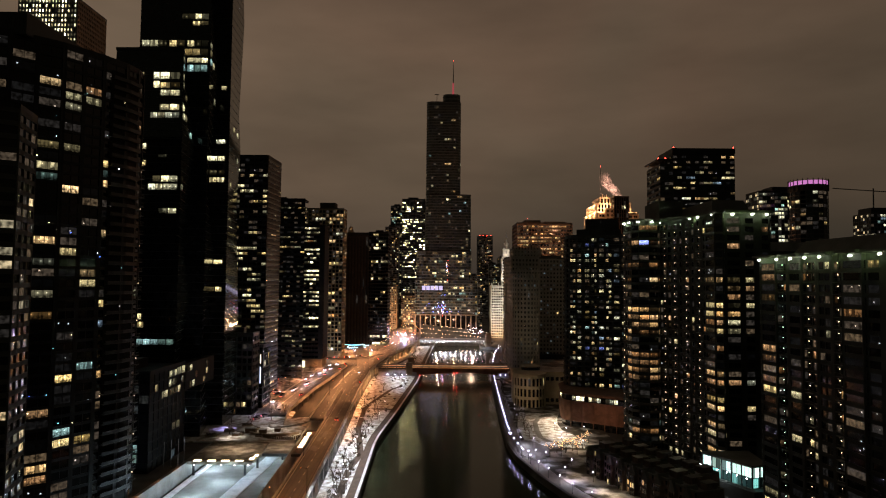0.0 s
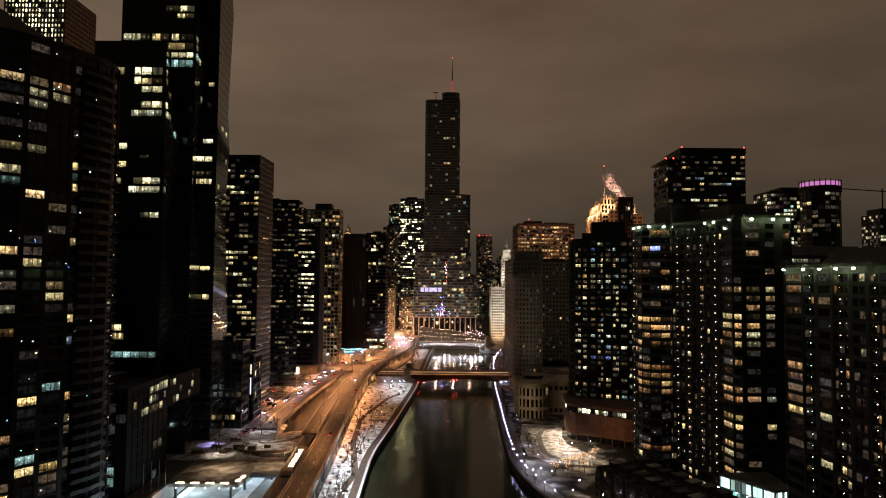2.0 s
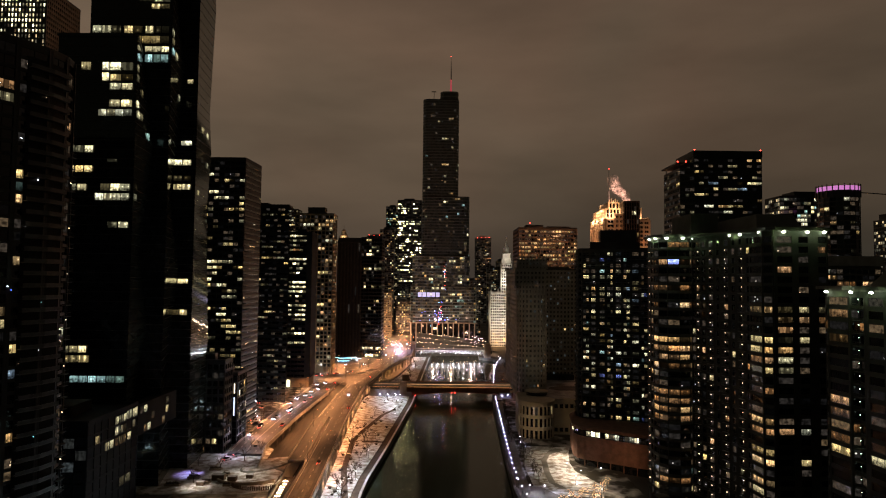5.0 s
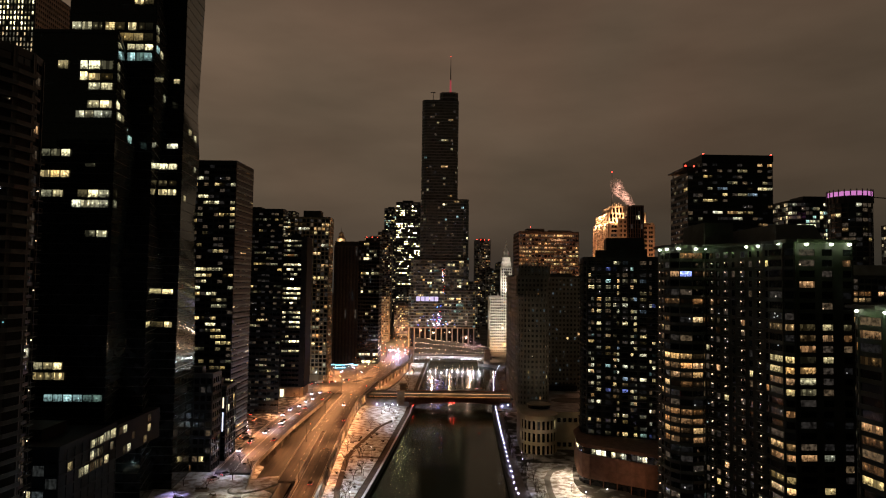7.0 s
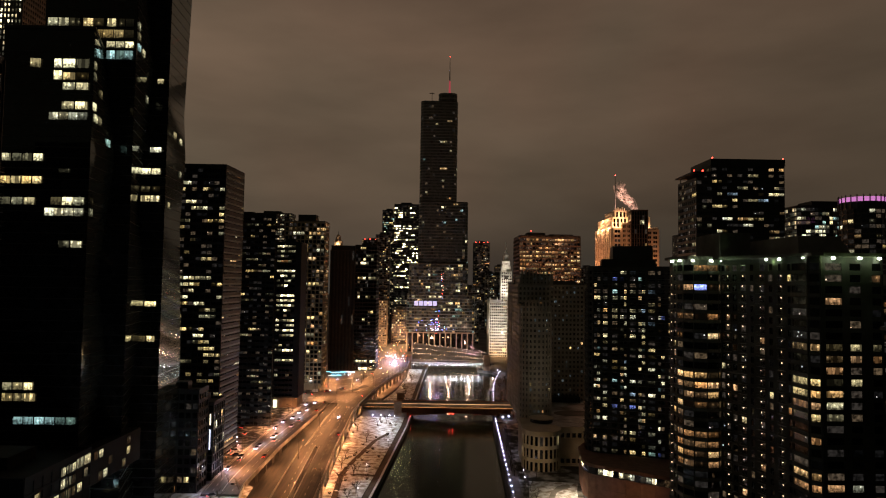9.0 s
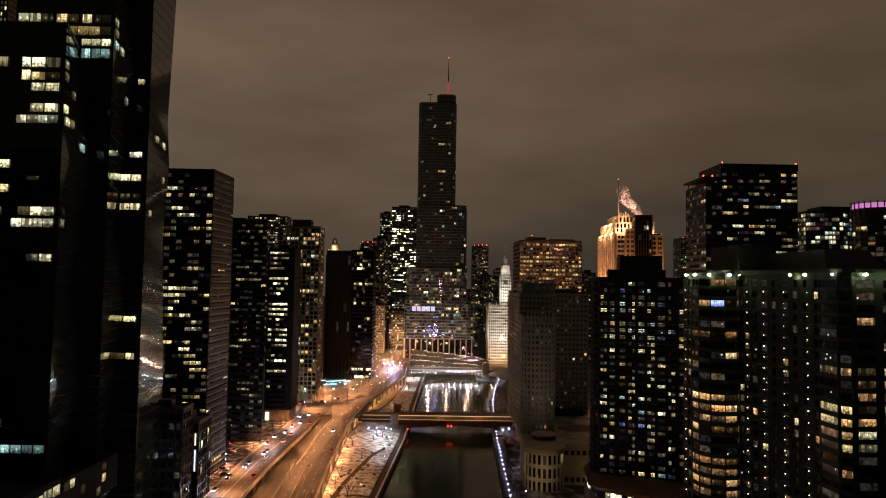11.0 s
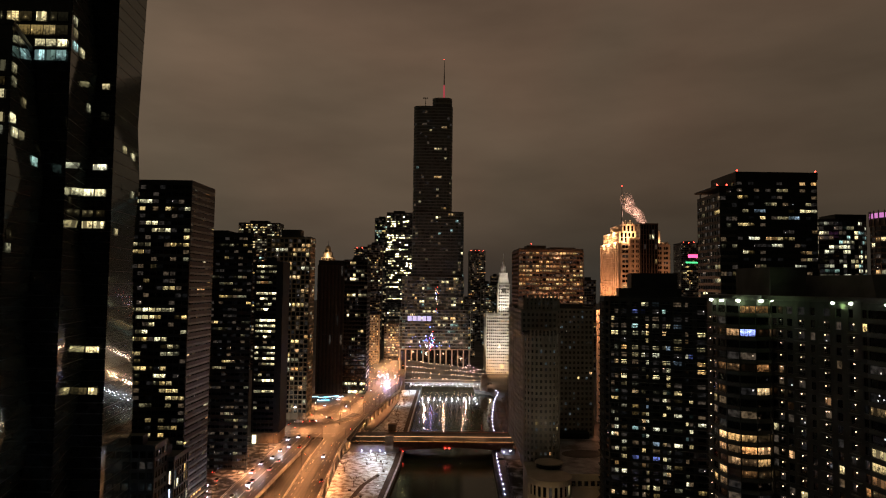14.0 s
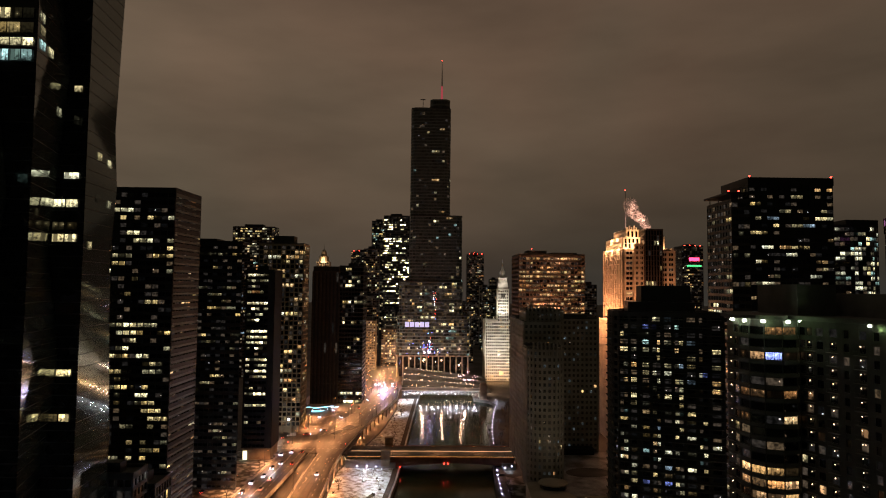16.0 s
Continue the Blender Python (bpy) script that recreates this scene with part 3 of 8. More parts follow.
def tower(owner, poly, z0, z1, bay=3.5, fl=3.3, pier=0.5, span=1.0, proud=0.3, frame=BLACK_FRAME, core=GLASS_BLACK, lit=0.08, dim=0.2,
          rooms=HOME, rows=0.0, seed=1, at=None, faces=None, skip=(), cap=280, dims=None, lit_rows=(), lit_low=0.0, lit_high=1.0, mullion=0.0, body="body", strong=(), strong_rows=0.3, strong_rooms=(3, 0, 3), bays={}, fixed={}):
    """Storeys of windows over a footprint: a glazed core, spandrels and piers that stand proud of it, lit panes one by one.
    poly: counter-clockwise. at(z): the footprint at a height, where it changes. faces: edges that carry lights. rows: share of wholly lit floors.
    bays: for an edge, its windows as (start, end, share lit) in metres; fixed: for an edge and bay, rooms by floor from the top."""
    rnd = random.Random(seed)
    cap = int(cap * 0.76)
    at = at or (lambda z: poly)
    nf = max(1, round((z1 - z0) / fl))
    fl = (z1 - z0) / nf
    k = len(poly)
    glass, ribs, faint, rest = Shape(), Shape(), Shape(), Shape()
    rings = [at(z0 + i * fl) for i in range(nf + 1)]
    tapered = at(z0) is not at(z1)
    if tapered:
        for i in range(nf):
            a, b = rings[i], rings[i + 1]
            for e in range(k):
                p, q = a[e], a[(e + 1) % k]
                r, s = b[(e + 1) % k], b[e]
                glass.quad((*p, z0 + i * fl), (*q, z0 + i * fl), (*r, z0 + (i + 1) * fl), (*s, z0 + (i + 1) * fl))
        glass.f.append(tuple(range(len(glass.v), len(glass.v) + k)))
        glass.v += [(*p, z1) for p in rings[-1]]
    else:
        glass.prism(poly, z0, z1)
    made = 0
    order = list(range(k))
    full = {i for i in range(nf) if rnd.random() < rows} | {i for i in lit_rows if i < nf}
    bands = {i: rnd.choice(strong_rooms) for i in range(nf) if rnd.random() < strong_rows}
    for e in order:
        p, q = Vector(rings[0][e]), Vector(rings[0][(e + 1) % k])
        length = (q - p).length
        if length < 0.6 or e in skip:
            continue
        nb = max(1, round(length / bay))
        for i in range(nf + 1):
            ring = rings[i]
            a, b = Vector(ring[e]), Vector(ring[(e + 1) % k])
            d = (b - a).normalized()
            o = Vector((d.y, -d.x)) * (proud - 0.04)
            zl, zh = z0 + i * fl - (span * 0.6 if i else 0), z0 + i * fl + (span * 0.4 if i < nf else 0.9)
            ribs.hexa([(*(a + o), zl), (*(b + o), zl), (*b, zl), (*a, zl)], [(*(a + o), zh), (*(b + o), zh), (*b, zh), (*a, zh)])
        if e in bays:
            d = (q - p).normalized()
            o = Vector((d.y, -d.x)) * proud
            stops = [0.0] + [v for u0, u1, _ in bays[e] for v in (u0, u1)] + [length]
            for u0, u1 in zip(stops[::2], stops[1::2]):
                if u1 - u0 < 0.1:
                    continue
                u, v = p + d * u0, p + d * u1
                ribs.hexa([(*(u + o), z0), (*(v + o), z0), (*v, z0), (*u, z0)], [(*(u + o), z1 + 0.95), (*(v + o), z1 + 0.95), (*v, z1 + 0.95), (*u, z1 + 0.95)])
            ang = math.atan2(d.y, d.x)
            h, out = max(0.8, fl - span - 0.1), Vector((d.y, -d.x)) * 0.05
            for c_, (u0, u1, on) in enumerate(bays[e]):
                given = fixed.get((e, c_), {})
                for i in range(nf):
                    top = nf - 1 - i
                    zb = z0 + i * fl + span * 0.4 + 0.05
                    c = p + d * (u0 + u1) / 2 + out
                    w = u1 - u0 - 0.1
                    kind = given.get(top, rnd.choice(rooms) if rnd.random() < on else None)
                    if kind is not None:
                        m = new("window", pane(w, h, kind))
                        m.parent = owner
                        m.matrix_local = Matrix.Translation(Vector((*c, zb)) - owner.location) @ Matrix.Rotation(ang, 4, "Z")
                        made += 1
                    elif rnd.random() < dim:
                        f = d * w / 2
                        faint.quad((*(c - f), zb), (*(c + f), zb), (*(c + f), zb + h), (*(c - f), zb + h))
            continue
        if pier > 0:
            for j in range(nb + 1):
                runs = [(0, nf)] if not tapered else [(i, i + 1) for i in range(nf)]
                for i0, i1 in runs:
                    quads = []
                    for i in (i0, i1):
                        a, b = Vector(rings[i][e]), Vector(rings[i][(e + 1) % k])
                        d = (b - a).normalized()
                        o = Vector((d.y, -d.x)) * proud
                        c = a + (b - a) * (j / nb)
                        u, v = c - d * pier / 2, c + d * pier / 2
                        z = z0 + i * fl + (0.95 if i == nf else 0)
                        quads.append([(*(u + o), z), (*(v + o), z), (*v, z), (*u, z)])
                    ribs.hexa(*quads)
                if mullion and j < nb:
                    a, b = p, q
                    d = (b - a).normalized()
                    o = Vector((d.y, -d.x)) * (proud * 0.6)
                    c = a + (b - a) * ((j + 0.5) / nb)
                    u, v = c - d * mullion / 2, c + d * mullion / 2
                    ribs.hexa([(*(u + o), z0), (*(v + o), z0), (*v, z0), (*u, z0)], [(*(u + o), z1), (*(v + o), z1), (*v, z1), (*u, z1)])
        if faces is not None and e not in faces:
            continue
        for i in reversed(range(nf)):
            h = max(0.8, fl - span - 0.1)
            zb = z0 + i * fl + span * 0.4 + 0.05
            share = i / nf
            on = lit if lit_low <= share <= lit_high else lit * 0.25
            if i in full:
                on = 0.75
            j = 0
            kind, run = rnd.choice(rooms), 0
            if e in strong:
                run, kind = (nb, bands[i]) if i in bands and rnd.random() < 0.85 else (0, kind)
            while j < nb:
                a, b = Vector(rings[i][e]), Vector(rings[i][(e + 1) % k])
                d = (b - a).normalized()
                o = Vector((d.y, -d.x))
                ang = math.atan2(d.y, d.x)
                w = (b - a).length / nb - pier - 0.1
                c = a + (b - a) * ((j + 0.5) / nb) + o * 0.05
                if w > 0.4:
                    if run > 0 or rnd.random() < on:
                        if run <= 0:
                            run = rnd.choice((1, 1, 2, 3))
                            kind = rnd.choice(rooms)
                        if made < cap:
                            m = new("window", pane(w, h, kind))
                            m.parent = owner
                            m.matrix_local = Matrix.Translation(Vector((*c, zb)) - owner.location) @ Matrix.Rotation(ang, 4, "Z")
                            made += 1
                        else:
                            f = d * w / 2
                            rest.quad((*(c - f), zb), (*(c + f), zb), (*(c + f), zb + h), (*(c - f), zb + h))
                        run -= 1
                    elif rnd.random() < dim:
                        f = d * w / 2
                        c2 = a + (b - a) * ((j + 0.5) / nb) + o * 0.03
                        faint.quad((*(c2 - f), zb), (*(c2 + f), zb), (*(c2 + f), zb + h), (*(c2 - f), zb + h))
                j += 1
    part(body, glass, core, owner)
    part("facade_grid", ribs, frame, owner, kind="stuff")
    if faint.f:
        part("faint_glazing", faint, dims or DIM_WARM, owner, kind="stuff")
    if rest.f:
        part("lit_glazing", rest, LIT_FAR, owner, kind="stuff")
    return made


def lit_runs(owner, runs, y, rooms, turn=0.0):
    """Groups of lit windows on a front: each run from x0 to x1 and z0 to z1 is split into panes."""
    for k, (x0, x1, z0, z1) in enumerate(runs):
        n = max(1, round((x1 - x0) / 3.6))
        for j in range(n):
            w = (x1 - x0) / n
            m = new("window", pane(w - 0.35, z1 - z0 - 1.0, rooms[k % len(rooms)]))
            m.parent = owner
            m.matrix_local = Matrix.Translation(Vector((x0 + w * (j + 0.5), y, z0 + 0.2)) - owner.location) @ Matrix.Rotation(turn, 4, "Z")


def roof(owner, poly, z, mat=ROOFING, inset=0.0, houses=((0.3, 0.3, 0.7, 0.7, 4),), edge=1.1, edge_mat=BLACK_FRAME):
    """A roof slab with a parapet and plant rooms given as shares of the footprint's box."""
    slab, rim = Shape(), Shape()
    slab.prism(poly, z, z + 0.35)
    k = len(poly)
    for e in range(k):
        a, b = Vector(poly[e]), Vector(poly[(e + 1) % k])
        if (b - a).length < 0.2:
            continue
        d = (b - a).normalized()
        i = Vector((-d.y, d.x)) * 0.4
        o = -i * 0.8
        rim.hexa([(*(a + o), z + 0.36), (*(b + o), z + 0.36), (*(b + i), z + 0.36), (*(a + i), z + 0.36)],
                 [(*(a + o), z + edge + 0.36), (*(b + o), z + edge + 0.36), (*(b + i), z + edge + 0.36), (*(a + i), z + edge + 0.36)])
    top = part("roof", slab, mat, owner)
    part("parapet", rim, edge_mat, owner)
    xs, ys = [p[0] for p in poly], [p[1] for p in poly]
    for u0, v0, u1, v1, h in houses:
        x0, x1 = min(xs) + u0 * (max(xs) - min(xs)), min(xs) + u1 * (max(xs) - min(xs))
        y0, y1 = min(ys) + v0 * (max(ys) - min(ys)), min(ys) + v1 * (max(ys) - min(ys))
        s = Shape().box(x0, y0, z + 0.35, x1, y1, z + h)
        for q in range(int((x1 - x0) / 1.2)):
            s.box(x0 + q * 1.2 + 0.2, y0 - 0.08, z + 0.8, x0 + q * 1.2 + 0.8, y0 - 0.002, z + h - 0.5)
        part("plant_room", s, edge_mat, top, base=owner.location)


def beacon(owner, x, y, z, mat=GLOW_RED, r=0.5):
    part("beacon", Shape().ball((x, y, z), r), mat, owner, "red aircraft warning light" if mat is GLOW_RED else "")


# ---- ground and river ----
BANK_L = [(-31, -600), (-31, 245), (-33, 330), (-28, 395), (-20, 520), (-15, 700), (-11, 830), (-8, 1500)]
BANK_R = [(150, -600), (75, 190), (60, 222), (47, 248), (40, 272), (34, 300), (32, 325), (34, 392), (39, 520), (47, 640), (57, 725), (66, 772), (61, 794), (46, 806), (60, 1500)]
GROUND_Z, STREET_Z = 2.6, 10.0


def ground():
    s = Shape()
    far = 4000
    for bank, out in ((BANK_L, -far), (BANK_R, far)):
        for (xa, ya), (xb, yb) in zip(bank, bank[1:]):
            q = [(out, ya, GROUND_Z), (xa, ya, GROUND_Z), (xb, yb, GROUND_Z), (out, yb, GROUND_Z)]
            s.quad(*(q if out < 0 else q[::-1]))
    s.quad((-far, 1500, GROUND_Z), (far, 1500, GROUND_Z), (far, 4500, GROUND_Z), (-far, 4500, GROUND_Z))
    s.quad((-8, 1500, -2), (60, 1500, -2), (60, 1500, GROUND_Z), (-8, 1500, GROUND_Z))
    return solid("ground", s, BARE, "dark wet winter ground reaching to the horizon", "ground", "structure")


ground()
w = Shape()
w.quad((-200, -600, 0), (400, -600, 0), (400, 1520, 0), (-200, 1520, 0))
solid("water", w, WATER, "dark rippled river water with lamp reflections", "water", "structure")

for bank, side, nm in ((BANK_L, -1, "wall_south"), (BANK_R, 1, "wall_north")):
    s = Shape()
    for (xa, ya), (xb, yb) in zip(bank, bank[1:]):
        a, b = Vector((xa, ya)), Vector((xb, yb))
        d = (b - a).normalized()
        o = Vector((d.y, -d.x)) * side
        s.hexa(*[[(*(a - o * 0.15), z), (*(b - o * 0.15), z), (*(b + o * 1.0), z), (*(a + o * 1.0), z)][::-side] for z in (-3, GROUND_Z + 0.45)])
    solid(nm, s, DARK_CONCRETE, "stained dark concrete river wall with a raised kerb", "river wall", "structure")


def along(line, y):
    for (xa, ya), (xb, yb) in zip(line, line[1:]):
        if ya <= y <= yb:
            return xa + (xb - xa) * (y - ya) / (yb - ya)
    return line[-1][0]


# snow on the south bank, with a winding path and a stone promenade
s = Shape()
ys = list(range(140, 820, 20))
s.strip([(-66, y, GROUND_Z + 0.9) for y in ys], [(along(BANK_L, y) - 4.2, y, GROUND_Z + 0.9) for y in ys], 0.8)
solid("snow_south", s, SNOW, "trodden white snow over the river bank garden", "snow", "structure")
s = Shape()
s.strip([(along(BANK_L, y) - 4.2, y, GROUND_Z + 0.5) for y in ys], [(along(BANK_L, y) - 1.0, y, GROUND_Z + 0.5) for y in ys], 0.4)
solid("pavement_south", s, PATH, "wet brown promenade along the river wall", "promenade", "structure")
s = Shape()
s.strip([(along(BANK_L, y) - 1.0, y, GROUND_Z + 0.62) for y in ys], [(along(BANK_L, y) + 0.1, y, GROUND_Z + 0.62) for y in ys], 0.16)
solid("snow_kerb", s, ROOF_SNOW2, "white snow lying on the kerb of the river wall", "snow", "structure")
path_c = [(-37, 200), (-38, 245), (-39, 275), (-37, 300), (-41, 325), (-45, 350), (-47, 385), (-48, 404), (-46, 425), (-42, 450), (-38, 475), (-31, 495)]
s = Shape()
s.strip([(x - 1.4, y, GROUND_Z + 0.93) for x, y in path_c], [(x + 1.4, y, GROUND_Z + 0.93) for x, y in path_c], 0.06)
s.strip([(-47.5, 405.6, GROUND_Z + 0.94), (-38, 406.4, GROUND_Z + 0.94), (-31, 404.4, GROUND_Z + 0.94)], [(-47.5, 402.8, GROUND_Z + 0.94), (-38, 403.6, GROUND_Z + 0.94), (-31, 401.6, GROUND_Z + 0.94)], 0.06)
solid("path", s, PATH, "brown cleared path winding through the snow", "path", "structure")

# north bank: promenade, snowy park, hotel forecourt
yn = list(range(190, 540, 10))
s = Shape()
s.strip([(along(BANK_R, y) + 1.0, y, GROUND_Z + 0.5) for y in yn], [(along(BANK_R, y) + 7.0, y, GROUND_Z + 0.5) for y in yn], 0.4)
solid("pavement_north", s, PAVING, "wet promenade paving along the north river wall", "promenade", "structure")
s = Shape()
s.strip([(along(BANK_R, y) + 7.0, y, GROUND_Z + 0.8) for y in yn], [(max(along(BANK_R, y) + 30, 86), y, GROUND_Z + 0.8) for y in yn], 0.6)
solid("snow_north", s, PARK, "patchy snow over the riverside park", "snow", "structure")
loop = [(64, 391), (60, 388), (55.5, 381), (52, 370), (50.2, 350), (50, 334), (54, 325), (60, 322), (67, 321)]
s = Shape().strip([(x - 1.4, y + (2.2 if x > 56 else 0.2), GROUND_Z + 0.95) for x, y in loop], [(x + 1.4, y - (2.2 if x > 56 else -0.2), GROUND_Z + 0.95) for x, y in loop], 0.1)
solid("driveway", s, CONCRETE, "brightly lit curving hotel driveway", "driveway", "structure")

solid("snow_loop", Shape().prism([(41, 330), (50, 318), (68, 314), (72, 330), (64, 352), (64, 366), (67, 384), (70, 396), (46, 398), (41, 360)], GROUND_Z + 0.82, GROUND_Z + 0.9), SNOW, "trodden snow round the driveway loop", "snow", "structure")
solid("river_terrace", Shape().prism([(36, 300), (43, 292), (50, 304), (50, 316), (44, 328), (35.5, 327)], GROUND_Z + 0.82, GROUND_Z + 1.0), PAVING, "pale paved terrace by the river", "terrace", "structure")

# ---- the two-level riverside road ----
UP_R = [(-41, 120), (-44, 213), (-46, 260), (-49, 330), (-54, 424), (-57, 520), (-56.5, 545), (-51.5, 610), (-46.5, 650), (-41, 685), (-35, 722), (-31, 748), (-31.5, 790), (-31, 860), (-31, 1000)]
UP_L = [(-58, 120), (-60, 213), (-62, 260), (-66, 330), (-71, 424), (-72.5, 505), (-72, 545), (-70, 610), (-66, 680), (-62, 740), (-58, 790), (-58, 860), (-58, 1000)]
DECK = 12.0
SPLIT = 425
near = [y for y in range(120, SPLIT + 1, 15)] + [SPLIT]
s = Shape().strip([(along(UP_R, y) - 10.0, y, DECK) for y in near], [(along(UP_R, y), y, DECK) for y in near], 1.1)
far_l = [(along(UP_L, SPLIT), SPLIT)] + [p for p in UP_L if p[1] > SPLIT]
far_r = [(along(UP_R, SPLIT), SPLIT)] + [p for p in UP_R if p[1] > SPLIT]
far_y = sorted({y for _, y in far_l + far_r})
s.strip([(along(UP_L, y), y, DECK) for y in far_y], [(along(UP_R, y), y, DECK) for y in far_y], 1.1)
second = [y for y in range(335, SPLIT, 15)] + [SPLIT]
s.strip([(along(UP_L, y) - 1.5, y, DECK) for y in second], [(along(UP_R, y) - 11.2, y, DECK) for y in second], 1.1)
solid("road_upper", s, ASPHALT, "sodium-lit asphalt of the elevated riverside road", "road", "structure")
s = Shape()
for (xa, ya), (xb, yb) in zip(UP_R, UP_R[1:]):
    s.beam((xa, ya, DECK + 0.95), (xb, yb, DECK + 0.95), 0.35, 2.2)
for (ya, yb) in zip(near[:-1], near[1:-1]):
    s.beam((along(UP_R, ya) - 10.0, ya, DECK + 0.9), (along(UP_R, yb) - 10.0, yb, DECK + 0.9), 0.35, 2.1)
for (ya, yb) in zip(second[:-1], second[1:]):
    s.beam((along(UP_R, ya) - 11.2, ya, DECK + 0.9), (along(UP_R, yb) - 11.2, yb, DECK + 0.9), 0.3, 2.1)
    s.beam((along(UP_L, ya) - 1.5, ya, DECK + 0.9), (along(UP_L, yb) - 1.5, yb, DECK + 0.9), 0.35, 2.1)
for ya in range(SPLIT, 505, 20):
    s.beam((along(UP_L, ya), ya, DECK + 0.4), (along(UP_L, ya + 20), ya + 20, DECK + 0.4), 0.5, 1.2)
solid("road_barrier", s, BARRIER, "weathered concrete barrier along the elevated road", "barrier", "structure")
s = Shape()


def dash(xf, y0, y1, step, share, z=DECK):
    y = y0
    while y < y1:
        ye = y + step * share
        xa, xb = xf(y), xf(ye)
        s.quad((xa - 0.13, y, z + 0.008), (xa + 0.13, y, z + 0.008), (xb + 0.13, ye, z + 0.008), (xb - 0.13, ye, z + 0.008))
        y += step


dash(lambda y: along(UP_R, y) - 5.0, 130, 540, 9, 0.35)
dash(lambda y: along(UP_R, y) - 0.9, 130, 540, 9, 0.98)
dash(lambda y: along(UP_R, y) - 9.2, 130, 420, 9, 0.98)
dash(lambda y: along(UP_L, y) + 3.0, 340, 540, 9, 0.35)
dash(lambda y: along(UP_L, y) + 0.6, 430, 540, 9, 0.98)
for u in (0.3, 0.5, 0.7):
    dash(lambda y: along(UP_L, y) * (1 - u) + along(UP_R, y) * u, 660, 800, 9, 0.4)
PAINT = surface("road_paint", (0.45, 0.42, 0.36), (0.7, 0.68, 0.62), 0.6, 0.6, bump=0.05)
solid("lane_marking", s, PAINT, "worn white lane lines on the elevated road", "road marking", "structure")
s = Shape()
for y in range(134, 800, 14):
    xl = along(UP_R, y) - 9.8 if y < SPLIT else along(UP_L, y) + 0.3
    s.box(xl, y, DECK + 0.002, along(UP_R, y) - 0.3, y + 0.28, DECK + 0.012)
for d_ in (2.4, 7.2):
    for ya, yb in zip(range(120, 780, 20), range(140, 800, 20)):
        s.beam((along(UP_R, ya) - d_, ya, DECK + 0.011), (along(UP_R, yb) - d_, yb, DECK + 0.011), 0.22, 0.009)
solid("deck_joints", s, BLACK_FRAME, "dark sealed joints across the elevated deck", "road joint", "structure")
lo_y = list(range(120, 801, 20))
lo_r = [(120, 0), (540, 0), (590, 6), (650, 9.0), (690, 6), (735, 2), (760, 0), (800, 0)]


def bulge(y):
    for (ya, da), (yb, db) in zip(lo_r, lo_r[1:]):
        if ya <= y <= yb:
            return da + (db - da) * (y - ya) / (yb - ya)
    return 0


s = Shape().strip([(along(UP_L, y) + 1, y, GROUND_Z + 1.3) for y in lo_y], [(along(UP_R, y) - 0.5 + bulge(y), y, GROUND_Z + 1.3) for y in lo_y], 0.6)
for ya, yb in zip(lo_y, lo_y[1:]):
    if ya >= 540:
        s.beam((along(UP_R, ya) - 0.3 + bulge(ya), ya, GROUND_Z + 2.3), (along(UP_R, yb) - 0.3 + bulge(yb), yb, GROUND_Z + 2.3), 0.35, 1.6)
solid("road_lower", s, ASPHALT, "orange-lit lower road under the deck", "road", "structure")
s = Shape()
for (xa, ya), (xb, yb) in zip(UP_L, UP_L[1:]):
    s.beam((xa - 0.6, ya, DECK - 1.15), (xb - 0.6, yb, DECK - 1.15), 0.4, DECK - GROUND_Z - 1.2)
solid("wall_lower_road", s, CONCRETE, "concrete retaining wall behind the lower road", "retaining wall", "structure")


def column(x, y, z0, z1):
    t = thing("road_column", (x, y, z0), "square concrete column carrying the elevated road", "column", "columns under the elevated road")
    part("shaft", Shape().box(x - 0.5, y - 0.5, z0, x + 0.5, y + 0.5, z1 - 0.9), CONCRETE, t)
    part("capital", Shape().hexa([(x - 0.5, y - 0.5, z1 - 0.9), (x + 0.5, y - 0.5, z1 - 0.9), (x + 0.5, y + 0.5, z1 - 0.9), (x - 0.5, y + 0.5, z1 - 0.9)],
                                 [(x - 1.0, y - 0.6, z1), (x + 1.0, y - 0.6, z1), (x + 1.0, y + 0.6, z1), (x - 1.0, y + 0.6, z1)]), CONCRETE, t)
    return t


col = column(along(UP_R, 160) - 0.9, 160, GROUND_Z, DECK - 1.1)
for y in range(174, 800, 14):
    copy_thing(col, Matrix.Translation((along(UP_R, y) - 0.9, y, GROUND_Z)))

# street level of the south side: plaza blocks, service street, crossing
s = Shape().prism([(-119, 395), (-119, 1000), (-1200, 1000), (-1200, 330), (-122, 330)][::-1], GROUND_Z, STREET_Z - 0.2)
solid("pavement_blocks", s, DARK_CONCRETE, "dark raised street level of the south side blocks", "street level", "structure")
ST_L = [(-99, 330), (-102.5, 385), (-101.5, 450), (-98, 520), (-97, 531), (-96, 560)]
ST_R = [(-80, 330), (-85.5, 366), (-85, 430), (-81, 500), (-80, 512), (-79, 560)]
s = Shape().strip([(along(ST_L, y), y, STREET_Z + (y - 330) / 230 * 1.9) for y in range(352, 561, 8)], [(along(ST_R, y), y, STREET_Z + (y - 330) / 230 * 1.9) for y in range(352, 561, 8)], 1.0)
w_ = Shape().strip([(-130, y, STREET_Z + (y - 330) / 230 * 1.9 + 0.02) for y in range(392, 561, 8)], [(along(ST_L, y), y, STREET_Z + (y - 330) / 230 * 1.9 + 0.02) for y in range(392, 561, 8)], 1.4)
solid("pavement_service", w_, PARKING, "snowy trodden car park beside the service street", "pavement", "structure")
solid("road_service", s, ASPHALT, "sodium-lit service street with slow traffic", "road", "structure")
s = Shape()
